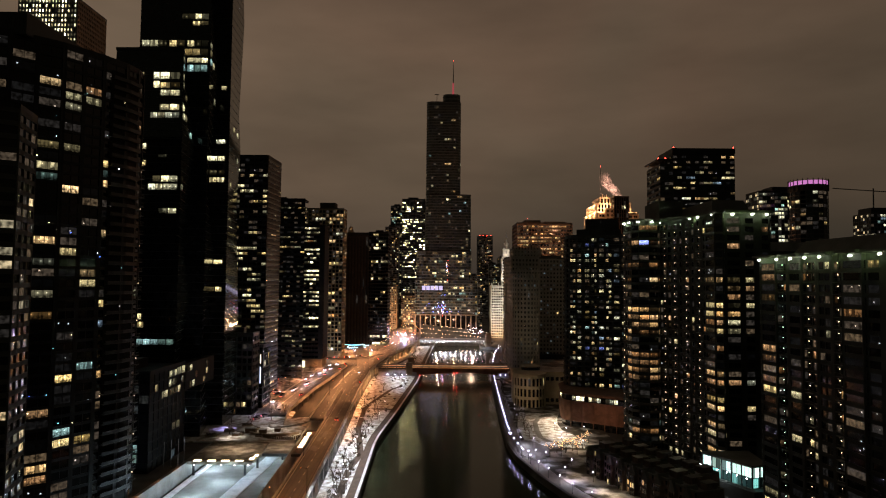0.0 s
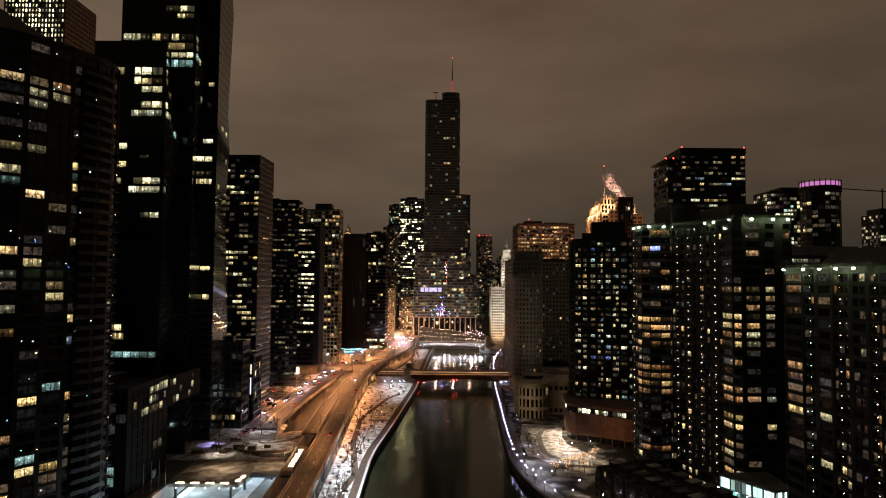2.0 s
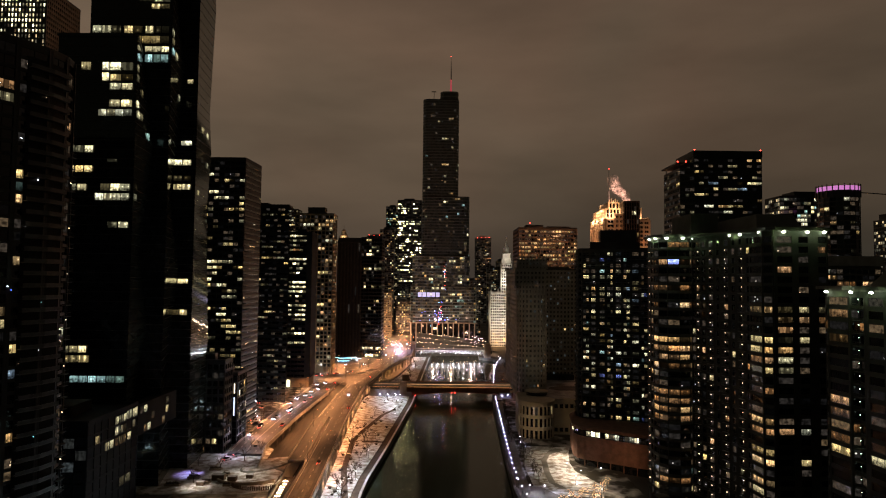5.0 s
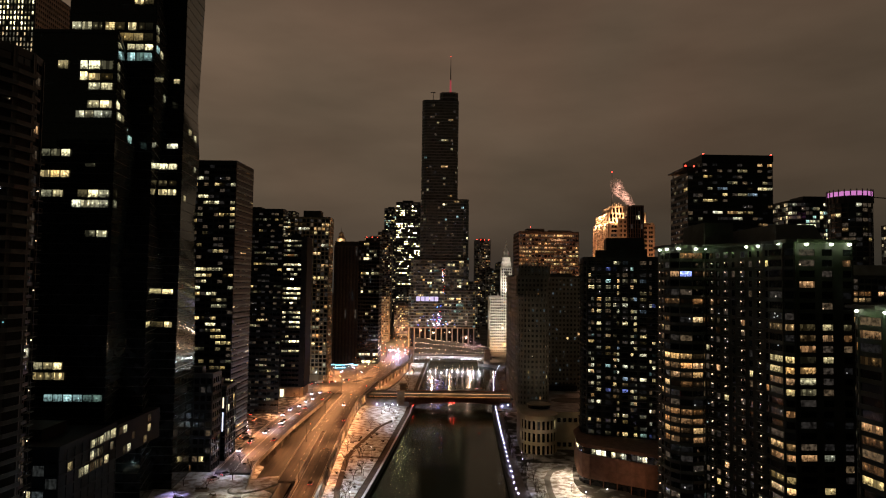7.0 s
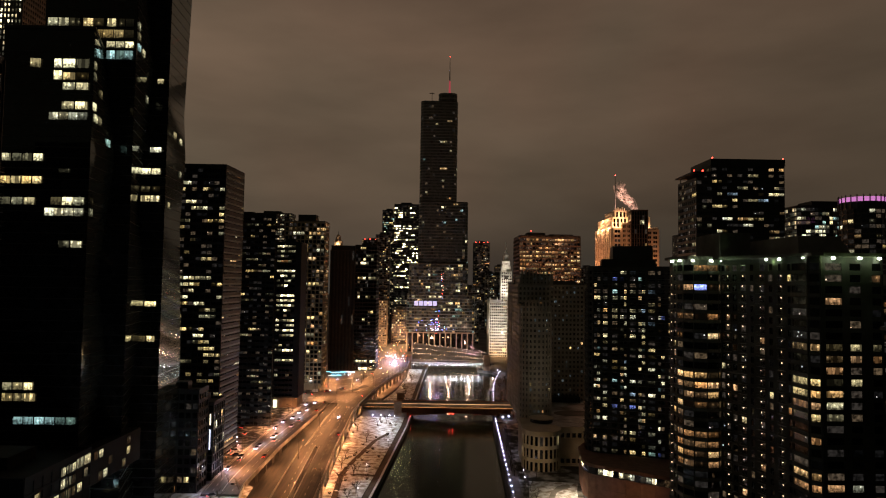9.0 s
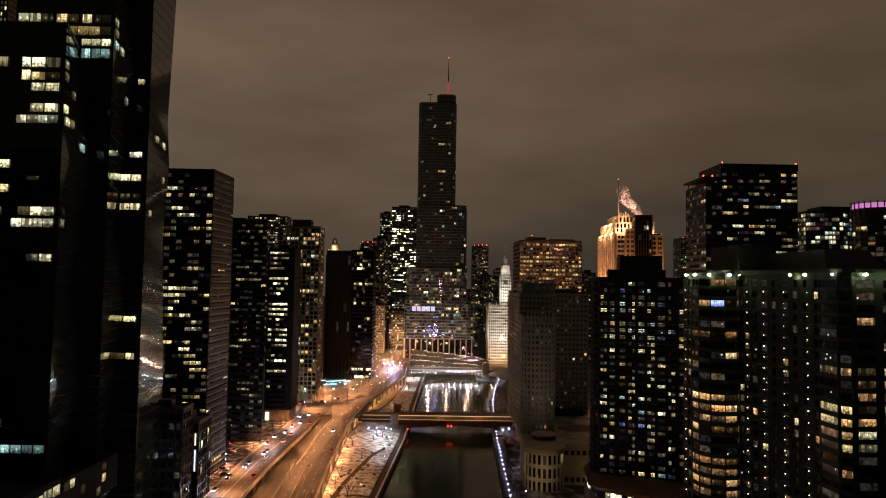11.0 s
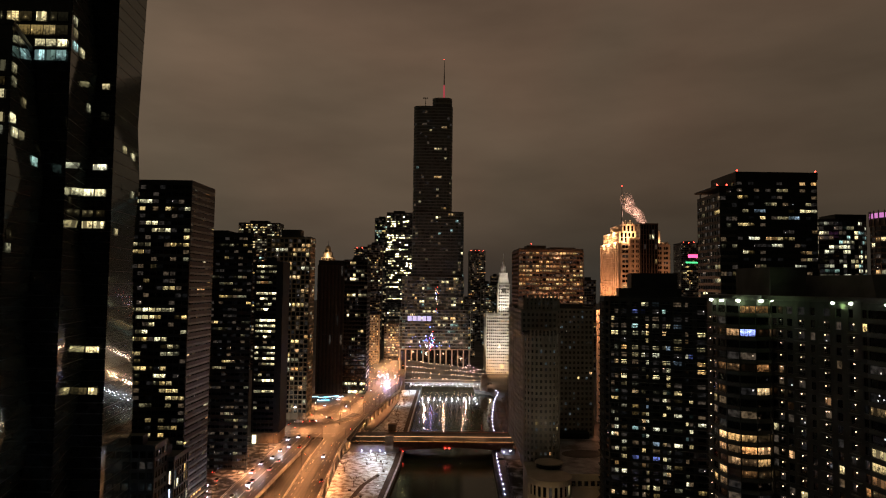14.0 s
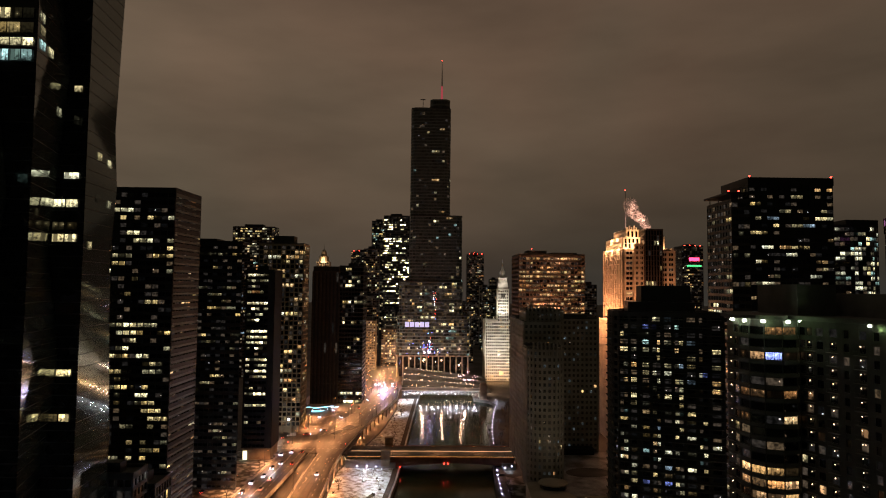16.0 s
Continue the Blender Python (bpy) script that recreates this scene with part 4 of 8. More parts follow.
for ln, up, tall in ((ST_L, 0.1, 0.7), (ST_R[:-1], 0.75, 2.0)):
    for (xa, ya), (xb, yb) in zip(ln, ln[1:]):
        za, zb = STREET_Z + (ya - 330) / 230 * 1.9, STREET_Z + (yb - 330) / 230 * 1.9
        s.beam((xa, ya, za + up), (xb, yb, zb + up), 0.4, tall)
solid("street_wall", s, BARRIER, "low concrete walls along the service street", "barrier", "structure")
trough = column(along(ST_R, 356) - 0.4, 356, 4.4, STREET_Z - 0.8)
for y in range(371, 500, 15):
    copy_thing(trough, Matrix.Translation((along(ST_R, y) - 0.4, y, 4.4 + (y - 356) / 230 * 1.9)))
# ramp between the service street and the elevated road
s = Shape().strip([(along(ST_R, y) + 1, y, 4.5 + (y - 330) / 230 * 7.4) for y in range(340, 561, 10)], [(along(UP_L, y) - 1, y, 4.5 + (y - 330) / 230 * 7.4) for y in range(340, 561, 10)], 0.8)
solid("ramp", s, ASPHALT, "asphalt ramp climbing between two roads", "ramp", "structure")
s = Shape()
for u, y0, y1, step, share in ((0.25, 356, 556, 7, 0.4), (0.5, 356, 556, 7, 0.97), (0.75, 356, 556, 7, 0.4), (0.05, 356, 556, 7, 0.98), (0.95, 356, 556, 7, 0.98)):
    y = y0
    while y < y1:
        ye = y + step * share
        p_, q_ = (along(ST_L, y) * (1 - u) + along(ST_R, y) * u), (along(ST_L, ye) * (1 - u) + along(ST_R, ye) * u)
        za, zb = STREET_Z + (y - 330) / 230 * 1.9 + 0.012, STREET_Z + (ye - 330) / 230 * 1.9 + 0.012
        s.quad((p_ - 0.12, y, za), (p_ + 0.12, y, za), (q_ + 0.12, ye, zb), (q_ - 0.12, ye, zb))
        y += step
solid("street_marking", s, PAINT, "worn white lane lines on the service street", "road marking", "structure")
# wide crossing where the streets join, and the avenue on to the far bridge
s = Shape().prism([(-130, 556), (-54, 546), (-50, 600), (-60, 690), (-54, 760), (-54, 1000), (-76, 1000), (-80, 760), (-88, 700), (-120, 660), (-132, 640)], 10.9, DECK - 0.012)
solid("crossing", s, ASPHALT, "broad orange-lit street crossing", "road", "structure")
s = Shape()
for y0 in (560, 604, 640):
    for q in range(22):
        x = -122 + q * 3
        s.quad((x, y0, DECK + 0.004), (x + 1.4, y0, DECK + 0.004), (x + 1.4, y0 + 0.5, DECK + 0.004), (x, y0 + 0.5, DECK + 0.004))
solid("crosswalk", s, PAINT, "worn white crosswalk lines", "road marking", "structure")
t = Shape().prism([(-74, 598), (-66, 599), (-54.6, 628), (-63, 634)], DECK - 0.02, DECK + 0.3)
solid("traffic_island", t, CONCRETE, "raised concrete traffic island with black sheets for openings", "traffic island", "structure")
# flat black sheets laid on top imitate the darkness of two openings
for q_ in ([(-72.6, 599.6), (-67, 600.2), (-62.2, 612.4), (-67.6, 614)], [(-66.8, 616), (-61.4, 614.4), (-55.8, 627.4), (-62.6, 632)]):
    solid("island_opening", Shape().prism(q_, DECK + 0.31, DECK + 0.38), BLACK_MATTE, "flat black sheet imitating a dark opening", "planting bed", "structure")
# repairs, tyre-worn strips and turn arrows in the asphalt
s, s2 = Shape(), Shape()
rr = random.Random(58)
for k in range(46):
    y = rr.uniform(250, 760)
    wide = 9 if y < SPLIT else along(UP_R, y) - along(UP_L, y) - 2
    x, w_, d_ = along(UP_R, y) - 1.4 - rr.uniform(0, wide), rr.uniform(0.8, 2.6), rr.uniform(3, 16)
    sl = (along(UP_R, y + d_) - along(UP_R, y)) / d_
    z_ = DECK + 0.013 + 0.0004 * (k % 7)
    (s if k % 3 else s2).quad((x - w_, y, z_), (x, y, z_), (x + sl * d_, y + d_, z_), (x - w_ + sl * d_, y + d_, z_))
for k in range(30):
    y = rr.uniform(560, 690)
    x, w_, d_ = rr.uniform(-116, -76) + (12 if y < 600 else 0), rr.uniform(1, 5), rr.uniform(2, 9)
    z_ = DECK + 0.003 + 0.0004 * (k % 7)
    (s if k % 2 else s2).quad((x - w_, y, z_), (x, y, z_), (x, y + d_, z_), (x - w_, y + d_, z_))
solid("asphalt_repair", s, TAR, "dark tarred repairs in the asphalt", "road patch", "structure")
solid("asphalt_worn", s2, WORN, "paler worn patches in the asphalt", "road patch", "structure")
s = Shape()
for y in (380, 450, 488, 530, 668, 712):
    for off in (3.0, 7.0, 12.5):
        if y < SPLIT and off > 10:
            continue
        x, z_ = along(UP_R, y) - off, DECK + 0.019
        s.quad((x - 0.12, y, z_), (x + 0.12, y, z_), (x + 0.12, y + 4, z_), (x - 0.12, y + 4, z_))
        s.quad((x - 0.55, y + 4, z_), (x + 0.55, y + 4, z_), (x + 0.03, y + 6, z_), (x - 0.03, y + 6, z_))
for xa, ya, xb, yb in ((-78, 596, -64, 640), (-64, 596, -51, 632), (-96, 640, -66, 700), (-72, 640, -62, 690), (-104, 566, -82, 576), (-80, 522, -76, 560)):
    s.beam((xa, ya, DECK + 0.02), (xb, yb, DECK + 0.02), 0.22, 0.012)
solid("turn_arrow", s, PAINT, "worn white arrows and guide lines on the asphalt", "road marking", "structure")

# plaza and covered ramp in the near south foreground
s = Shape().prism([(-300, 100), (-104, 100), (-102.4, 200), (-102.4, 297), (-78, 297), (-68, 301), (-68, 330), (-119, 345), (-300, 345)], GROUND_Z + 0.1, 8.4)
s2 = Shape().prism([(-300, 298), (-78, 298), (-68, 302), (-68.4, 328), (-80, 338), (-82, 366), (-104, 388), (-122, 392), (-300, 345)], 8.41, 8.95)
solid("plaza", s, DARK_CONCRETE, "dark raised plaza beside the towers", "plaza", "structure")
solid("snow_plaza", s2, SNOW, "patchy snow over the plaza", "snow", "structure")
s = Shape().strip([(-100, y, 3.6) for y in (100, 200, 270, 330)], [(-55 + (y - 100) * -0.035, y, 3.6) for y in (100, 200, 270, 330)], 0.6)
solid("road_covered", s, CONCRETE, "pale wet road running under a lit canopy", "road", "structure")
t = thing("canopy", (-82, 281, 8.4), "flat concrete canopy over the covered road, lights along its edge", "canopy")
part("slab", Shape().prism([(-102, 263), (-76, 263), (-75.4, 276), (-78, 296), (-102, 296)], 8.45, 9.6), PLAZA_TOP, t)
part("beam", Shape().prism([(-75.3, 275.6), (-58.4, 275.6), (-58.4, 277.8), (-75.3, 277.8)], 8.45, 9.5), STEEL_DARK, t)
part("wing", Shape().prism([(-61.6, 277.9), (-58.4, 277.9), (-60.6, 318), (-67.9, 320), (-65.5, 292)], 8.45, 9.5), BROWN_ROOF, t)
part("inner_deck", Shape().prism([(-75.3, 277.9), (-61.7, 277.9), (-65.4, 291.9), (-67.4, 300.4), (-77.6, 296.4)], 8.5, 9.35), PLAZA_TOP, t)
for k in range(4):
    part("light_strip", Shape().box(-99.5 + k * 5.6, 263.5, 9.62, -96.6 + k * 5.6, 264.7, 9.8), GLOW_WARM, t)
for k in range(2):
    part("light_strip", Shape().box(-78 + k * 0.5, 266.5 + k * 4.4, 9.62, -76.6 + k * 0.5, 268.9 + k * 4.4, 9.8), GLOW_WARM, t)
for k in range(8):
    part("light_strip", Shape().box(-62.9 - k * 0.22, 287 + k * 3.6, 9.52, -60.9 - k * 0.22, 288.1 + k * 3.6, 9.7), GLOW_WARM, t)
for k in range(5):
    part("lamp", Shape().ball((-99 + k * 5.4, 262.7, 8.3), 0.22, 1, 6, 4), GLOW_WHITE, t)
for x, y in ((-99.5, 264), (-79, 264.4), (-77, 275), (-59.4, 276.6), (-70, 289), (-60, 290), (-61, 304)):
    part("post", Shape().box(x - 0.4, y - 0.4, 3.6, x + 0.4, y + 0.4, 8.5), STEEL_DARK, t)
s = Shape().box(-103.6, 100, 3.0, -102.1, 297, 9.2)
solid("wall_covered_road", s, CONCRETE, "pale retaining wall beside the covered road", "retaining wall", "structure")
s = Shape().strip([(-81 + (y - 200) * 0.03, y, 3.9) for y in (100, 200, 270, 300)], [(-75.5 + (y - 200) * 0.03, y, 3.9) for y in (100, 200, 270, 300)], 0.3)
s.strip([(-100, y, 3.9) for y in (100, 200, 270, 295)], [(-97.5, y, 3.9) for y in (100, 200, 270, 295)], 0.3)
solid("snow_verge", s, ROOF_SNOW2, "bright clean snow on the verges of the covered road", "snow", "structure")
for k, (x, y) in enumerate(((-106.6, 259), (-104.8, 261.4), (-103.2, 263.4), (-108.4, 256.6))):
    t = thing("flagpole", (x, y, 8.4), "tall bare white flagpole on the plaza", "flagpole", "flagpoles on the plaza")
    part("pole", Shape().tube((x, y, 8.4), (x, y, 18.5), 0.11, 0.06, 8), CONCRETE, t)
    part("base", Shape().prism(circle(x, y, 0.4, 10), 8.4, 8.8, 0.7), CONCRETE, t)
    part("finial", Shape().ball((x, y, 18.6), 0.14, 1, 8, 5), STEEL, t)
fence = thing("timber_fence", (-72, 306, 8.95), "curved low brown timber fence round the plaza planting", "fence")
for k in range(30):
    a_ = radians(205 + k * 4.6)
    x, y = -74 + 11 * math.cos(a_), 312 + 9.5 * math.sin(a_)
    part("board", Shape().box(x - 0.28, y - 0.09, 8.9, x + 0.28, y + 0.09, 10.3 + 0.15 * (k % 3)), BROWN_ROOF, fence)
part("rail", Shape().tube((-74 + 11 * math.cos(radians(210)), 312.2 + 9.5 * math.sin(radians(210)), 9.6), (-74 + 11 * math.cos(radians(335)), 312.2 + 9.5 * math.sin(radians(335)), 9.6), 0.08, 0.08, 6), BROWN_ROOF, fence)
for k, (x, y, w_, d_, h_) in enumerate(((-92, 316, 5, 3, 2.2), (-86, 315, 3.4, 2.6, 1.8), (-97, 309, 3, 2.2, 1.4), (-80, 319, 2.6, 2.2, 1.5))):
    t = thing("site_crate", (x, y, 8.95), "brown timber site crate on the snowy plaza", "crate", "crates on the plaza")
    part("box", Shape().box(x - w_ / 2, y - d_ / 2, 8.95, x + w_ / 2, y + d_ / 2, 8.95 + h_), BROWN_ROOF, t)
    part("lid", Shape().box(x - w_ / 2 - 0.1, y - d_ / 2 - 0.1, 8.95 + h_, x + w_ / 2 + 0.1, y + d_ / 2 + 0.1, 9.1 + h_), ROOF_SNOW, t)
# oval island and low curved planters on the plaza
solid("planter_island", Shape().prism(oval(-77.5, 338, 14, 7, 55), 8.9, 9.5), CONCRETE, "oval concrete island on the plaza", "traffic island", "structure")
solid("planter_snow", Shape().prism(oval(-77.5, 338, 13.4, 6.4, 55), 9.5, 9.62), SNOW, "snow on the oval island", "snow", "structure")
s = Shape()
for k in range(12):
    a0, a1 = radians(200 + k * 11), radians(200 + (k + 1) * 11)
    s.beam((-80 + 13 * math.cos(a0), 318 + 9 * math.sin(a0), 10.1), (-80 + 13 * math.cos(a1), 318 + 9 * math.sin(a1), 10.1), 0.7, 1.3)
solid("planter_wall", s, TAN_STONE, "low curved stone planter wall on the plaza", "planter", "structure")
for k, (x, y, w, d) in enumerate(((-96, 312, 4, 2.4), (-103, 318, 5, 2), (-91, 322, 3, 3), (-108, 308, 6, 2), (-98, 330, 5, 2.4), (-86, 308, 3, 1.6))):
    t = thing("planter_box", (x, y, 8.95), "square stone planter with dry brown hedge on the plaza", "planter", "planters on the plaza")
    part("box", Shape().box(x - w / 2, y - d / 2, 8.94, x + w / 2, y + d / 2, 9.7), TAN_STONE, t)
    hd = Shape()
    for q in range(26):
        rq = random.Random(k * 50 + q)
        hx, hy = x + rq.uniform(-w / 2 + 0.3, w / 2 - 0.3), y + rq.uniform(-d / 2 + 0.3, d / 2 - 0.3)
        hd.ball((hx, hy, 9.8 + rq.uniform(0, 0.4)), rq.uniform(0.25, 0.5), 0.8, 5, 4)
    part("hedge", hd, BARK, t, kind="stuff")

# ---- buildings, south side ----


def building(name, x, y, z, label, cat="building", group=""):
    return thing(name, (x, y, z), label, cat, group)


# curved balconied residential tower near the camera
ARC = [(-190, 176), (-160, 176), (-140, 179), (-127, 186), (-117, 196), (-110.5, 207), (-107, 215), (-106, 221), (-107, 226), (-190, 228)]
b = building("residential_tower", -145, 205, 8.4, "dark curved glass residential tower with scattered lit rooms", "tower")
tower(b, ARC, 8.4, 153, bay=6.4, fl=3.2, pier=1.3, span=0.9, frame=BLACK_FRAME, core=GLASS_BLACK, lit=0.12, dim=0.35, rooms=(0, 1, 0, 2, 3, 11, 9, 9, 4, 5, 0), seed=5, faces=(1, 2, 3, 4, 5, 7), cap=300, mullion=0.12, lit_high=0.93)
roof(b, ARC, 153, houses=((0.15, 0.2, 0.8, 0.8, 7),))
part("end_wall", Shape().prism([(-109.6, 209.4), (-109.2, 209.1), (-106.75, 214.9), (-105.7, 220.9), (-106.2, 220.98), (-107.2, 215.1)], 8.5, 150.5), BLACK_MATTE, b, "dark end wall")
END = [(-109.1, 209.2), (-106.6, 214.8), (-105.65, 220.6)]
OUT = [(-107.9, 208.7), (-105.3, 214.4), (-104.3, 220.4)]
for k in range(43):
    z = 13 + k * 3.2
    bal = part("balcony", Shape().prism([END[0], OUT[0], OUT[1], OUT[2], END[2], END[1]], z, z + 0.22), GREY_FRAME, b, "grey balcony slab")
    rail = Shape().prism([OUT[0], OUT[1], OUT[2], (OUT[2][0] - 0.08, OUT[2][1]), (OUT[1][0] - 0.08, OUT[1][1] + 0.02), (OUT[0][0] - 0.08, OUT[0][1] + 0.04)], z + 0.23, z + 1.15)
    part("railing", rail, STEEL_DARK, bal, base=b.location)
# small glowing balls imitate scattered glints and reflections on the curved front
rr = random.Random(23)
for k in range(44):
    e_ = rr.choice((1, 2, 2, 3, 3, 4, 4, 5, 5))
    (xa, ya), (xb, yb) = ARC[e_], ARC[e_ + 1]
    u_, d_ = rr.random(), math.hypot(xb - xa, yb - ya)
    x, y = xa + (xb - xa) * u_ + (yb - ya) / d_ * 0.45, ya + (yb - ya) * u_ - (xb - xa) / d_ * 0.45
    part("balcony_lamp", Shape().ball((x, y, 12 + 3.2 * rr.randrange(6, 42) + rr.uniform(0.2, 2.0)), rr.uniform(0.08, 0.15), 1, 6, 4), rr.choice((GLOW_WHITE, GLOW_WARM, GLOW_BLUE, GLOW_CYAN, GLOW_WARM, GLOW_WHITE, GLOW_CYAN)), b)
b = building("balconied_block", -112, 148, GROUND_Z, "pale concrete block with deep floor slabs", "building")
PB = [(-150, 150), (-106, 143), (-99, 149), (-102, 160), (-150, 170)]
tower(b, PB, GROUND_Z, 121, bay=4, fl=3.1, pier=0.3, span=1.2, frame=GREY_STONE, core=GLASS_GREY, lit=0.08, dim=0.3, rooms=(0, 1, 3), seed=6, faces=(0, 1, 2), cap=60)
roof(b, PB, 121)

# three wavy glass stems of the tallest near tower
def stem(x0, y0, x1, y1, swing):
    """The footprint of a stem by height: its rear river corner swings in and out along the line swing of (x, height)."""
    return lambda z: [(x0, y0), (x1, y0), (along(swing, z), y1), (x0, y1)]


b = building("wavy_skyscraper", -128, 318, 8.4, "black glass skyscraper of three wavy stems with few lit floors", "skyscraper")
LOW_SWING = [(-122.6, 0), (-123.6, 48), (-119.8, 72), (-123.6, 103), (-119.5, 144), (-126.2, 195)]
MIDDLE_SWING = [(-118, 0), (-122.4, 50), (-117.6, 96), (-122.0, 129), (-117.6, 187), (-123.6, 235), (-118.5, 270)]
HIGH_SWING = [(-113.4, 0), (-112.6, 65), (-114.8, 125), (-113.3, 153), (-114.6, 173), (-112.9, 225), (-115.4, 275), (-112, 335)]
STEMS = ((-147, 285, -117, 306, LOW_SWING, 184, 21, "low_stem"), (-147, 306.5, -113.3, 331, MIDDLE_SWING, 262, 22, "middle_stem"),
         (-147, 331.5, -111.4, 356, HIGH_SWING, 330, 23, "high_stem"))
for (x0, y0, x1, y1, swing, zt, sd, tag) in STEMS:
    f = stem(x0, y0, x1, y1, swing)
    tower(b, f(8.4), 8.4, zt, bay=3.4, fl=3.6, pier=0.0, span=0.35, proud=0.1, frame=BLACK_FRAME, core=GLASS_SIDE, lit=0.0, dim=0.0, rooms=(9,), seed=sd, at=f, faces=(0,), cap=70, body=tag, dims=DIM_COOL)
    roof(b, f(zt), zt, houses=((0.2, 0.3, 0.6, 0.7, 4),))
    side, seams, rows_, cols_ = Shape(), Shape(), int((zt - 8.6) / 2.1), 8
    for r_ in range(rows_ + 1):
        z = 8.6 + r_ * 2.1
        (ax, ay), (bx, by) = f(z)[1:3]
        for k in range(cols_ + 1):
            u = k / cols_
            side.v.append((ax + (bx - ax) * u + 0.2, ay + (by - ay) * u, z))
        if r_ and r_ % 2 == 0:
            seams.hexa([(ax + 0.1, ay, z - 0.07), (ax + 0.27, ay, z - 0.07), (bx + 0.27, by, z - 0.07), (bx + 0.1, by, z - 0.07)], [(ax + 0.1, ay, z + 0.07), (ax + 0.27, ay, z + 0.07), (bx + 0.27, by, z + 0.07), (bx + 0.1, by, z + 0.07)])
    for r_ in range(rows_):
        for k in range(cols_):
            p_ = r_ * (cols_ + 1) + k
            side.f.append((p_, p_ + 1, p_ + cols_ + 2, p_ + cols_ + 1))
    skin = part("river_glazing", side, GLASS_COATED, b, "coated grey glass panels on the river side", "stuff")
    for f_ in skin.data.polygons:
        f_.use_smooth = True
    part("glazing_seams", seams, BLACK_FRAME, b, "dark floor seams of the river glazing", "stuff")
lit_runs(b, [(-138, -134, 171, 175), (-130, -127, 171, 175), (-127, -118, 171, 175), (-130, -127, 167, 171), (-127, -118, 167, 170.4), (-127, -118, 163.6, 167), (-127, -118, 157, 160.6), (-131, -118, 153.5, 157), (-146, -132, 139.5, 143),
             (-127, -123, 135.8, 138), (-146, -132, 132, 135.4), (-146, -134, 125, 128.4), (-129, -118, 125, 128.6), (-131, -118, 121.4, 125), (-126, -118, 111, 114.2), (-142, -132, 64.4, 67.8), (-142, -131, 60.8, 64.3)], 284.6, (8, 2, 8, 8, 1, 8))
lit_runs(b, [(-146, -134, 193.6, 197.6), (-133, -125, 193.6, 197.6), (-124, -114, 193.6, 197.6), (-146, -137, 189.4, 193.4), (-133, -114, 189.4, 193.4), (-124, -114, 185.8, 189), (-127, -114, 207, 210.6), (-122, -114, 204, 207)], 306.1, (8, 1, 8))
lit_runs(b, [(-124, -114, 181.4, 185.6)], 306.0, (5,))
lit_runs(b, [(-121, -113, 143, 146.4), (-121, -113, 135.8, 139.2), (-121, -113, 132, 135.4), (-133, -126, 116.4, 119.8), (-118, -113, 90, 93), (-120, -113, 76, 79.3), (-116, -113, 180, 183), (-118, -113, 152, 155)], 331.1, (8, 1, 8, 2))
lit_runs(b, [(-138, -117.5, 53.4, 56.8)], 284.5, (5,))
for (x0, y0, x1, y1, swing, zt, sd, tag), panes in zip(STEMS, (((171.4, 0.10, 8), (167.6, 0.10, 9), (163.8, 0.45, 9), (157.4, 0.10, 8), (153.8, 0.16, 8), (125.4, 0.14, 9), (121.8, 0.14, 9), (153.9, 0.36, 9), (148, 0.75, 5)),
                                                               ((194, 0.12, 9), (190.2, 0.14, 9), (186, 0.14, 5), (186, 0.38, 9), (171, 0.8, 9), (138, 0.3, 9)), ((160, 0.4, 9), (159, 0.75, 9), (146, 0.4, 9), (145, 0.75, 9), (130, 0.2, 9)))):
    for z, u, rm in panes:
        (ax, ay), (bx, by) = stem(x0, y0, x1, y1, swing)(z + 1)[1:3]
        m = new("window", pane(3.4, 2.6, rm))
        m.parent = b
        m.matrix_local = Matrix.Translation(Vector((ax + (bx - ax) * u + 0.36, ay + (by - ay) * u, z)) - b.location) @ Matrix.Rotation(math.atan2(by - ay, bx - ax), 4, "Z")
# low hotel wings at its foot
b = building("podium_wing", -128, 262, 8.4, "dark low glazed podium wing with lit storefront bays", "podium building")
PW = [(-150, 250), (-112, 250), (-112, 284), (-150, 284)]
tower(b, PW, 8.4, 45.5, bay=4, fl=3.7, pier=0.3, span=0.6, frame=BLACK_MATTE, core=BLACK_MATTE, lit=0.05, dim=0.06, rooms=(5, 9, 5, 9), seed=31, faces=(0, 1), dims=DIM_COOL)
roof(b, PW, 45.5, mat=BLACK_MATTE, edge_mat=BLACK_MATTE)
part("link_block", Shape().prism([(-116.4, 284.4), (-112, 284.4), (-111.4, 318), (-116, 318)], 34, 45.5), BLACK_MATTE, b, "dark glazed link on the river side")
rw = random.Random(64)
for k in range(21):
    y = 253 + k * 3.1
    for z in (34.7, 38.3, 41.9):
        if rw.random() < (0.8 if 268 < y < 277 else 0.26):
            m = new("window", pane(2.6, 2.6, 9))
            m.parent = b
            m.matrix_local = Matrix.Translation(Vector((-111.86 if y < 284 else -111.85 + (y - 284.4) * 0.018, y, z)) - b.location) @ Matrix.Rotation(radians(90), 4, "Z")
b = building("corner_pavilion", -112, 345, 8.9, "dark masonry podium with narrow window slots", "podium building")
tower(b, rect(-124, 356.6, -104, 368), 8.9, 52, bay=3, fl=4, pier=0.7, span=1.4, frame=BLACK_FRAME, core=GLASS_BLACK, lit=0.04, dim=0.1, rooms=WARMISH, seed=33, faces=(0, 1))
roof(b, rect(-124, 356.6, -104, 368), 52)
b = building("glass_stair_tower", -110, 378, 9.9, "slim glazed stair tower with tall vertical lights", "stair tower")
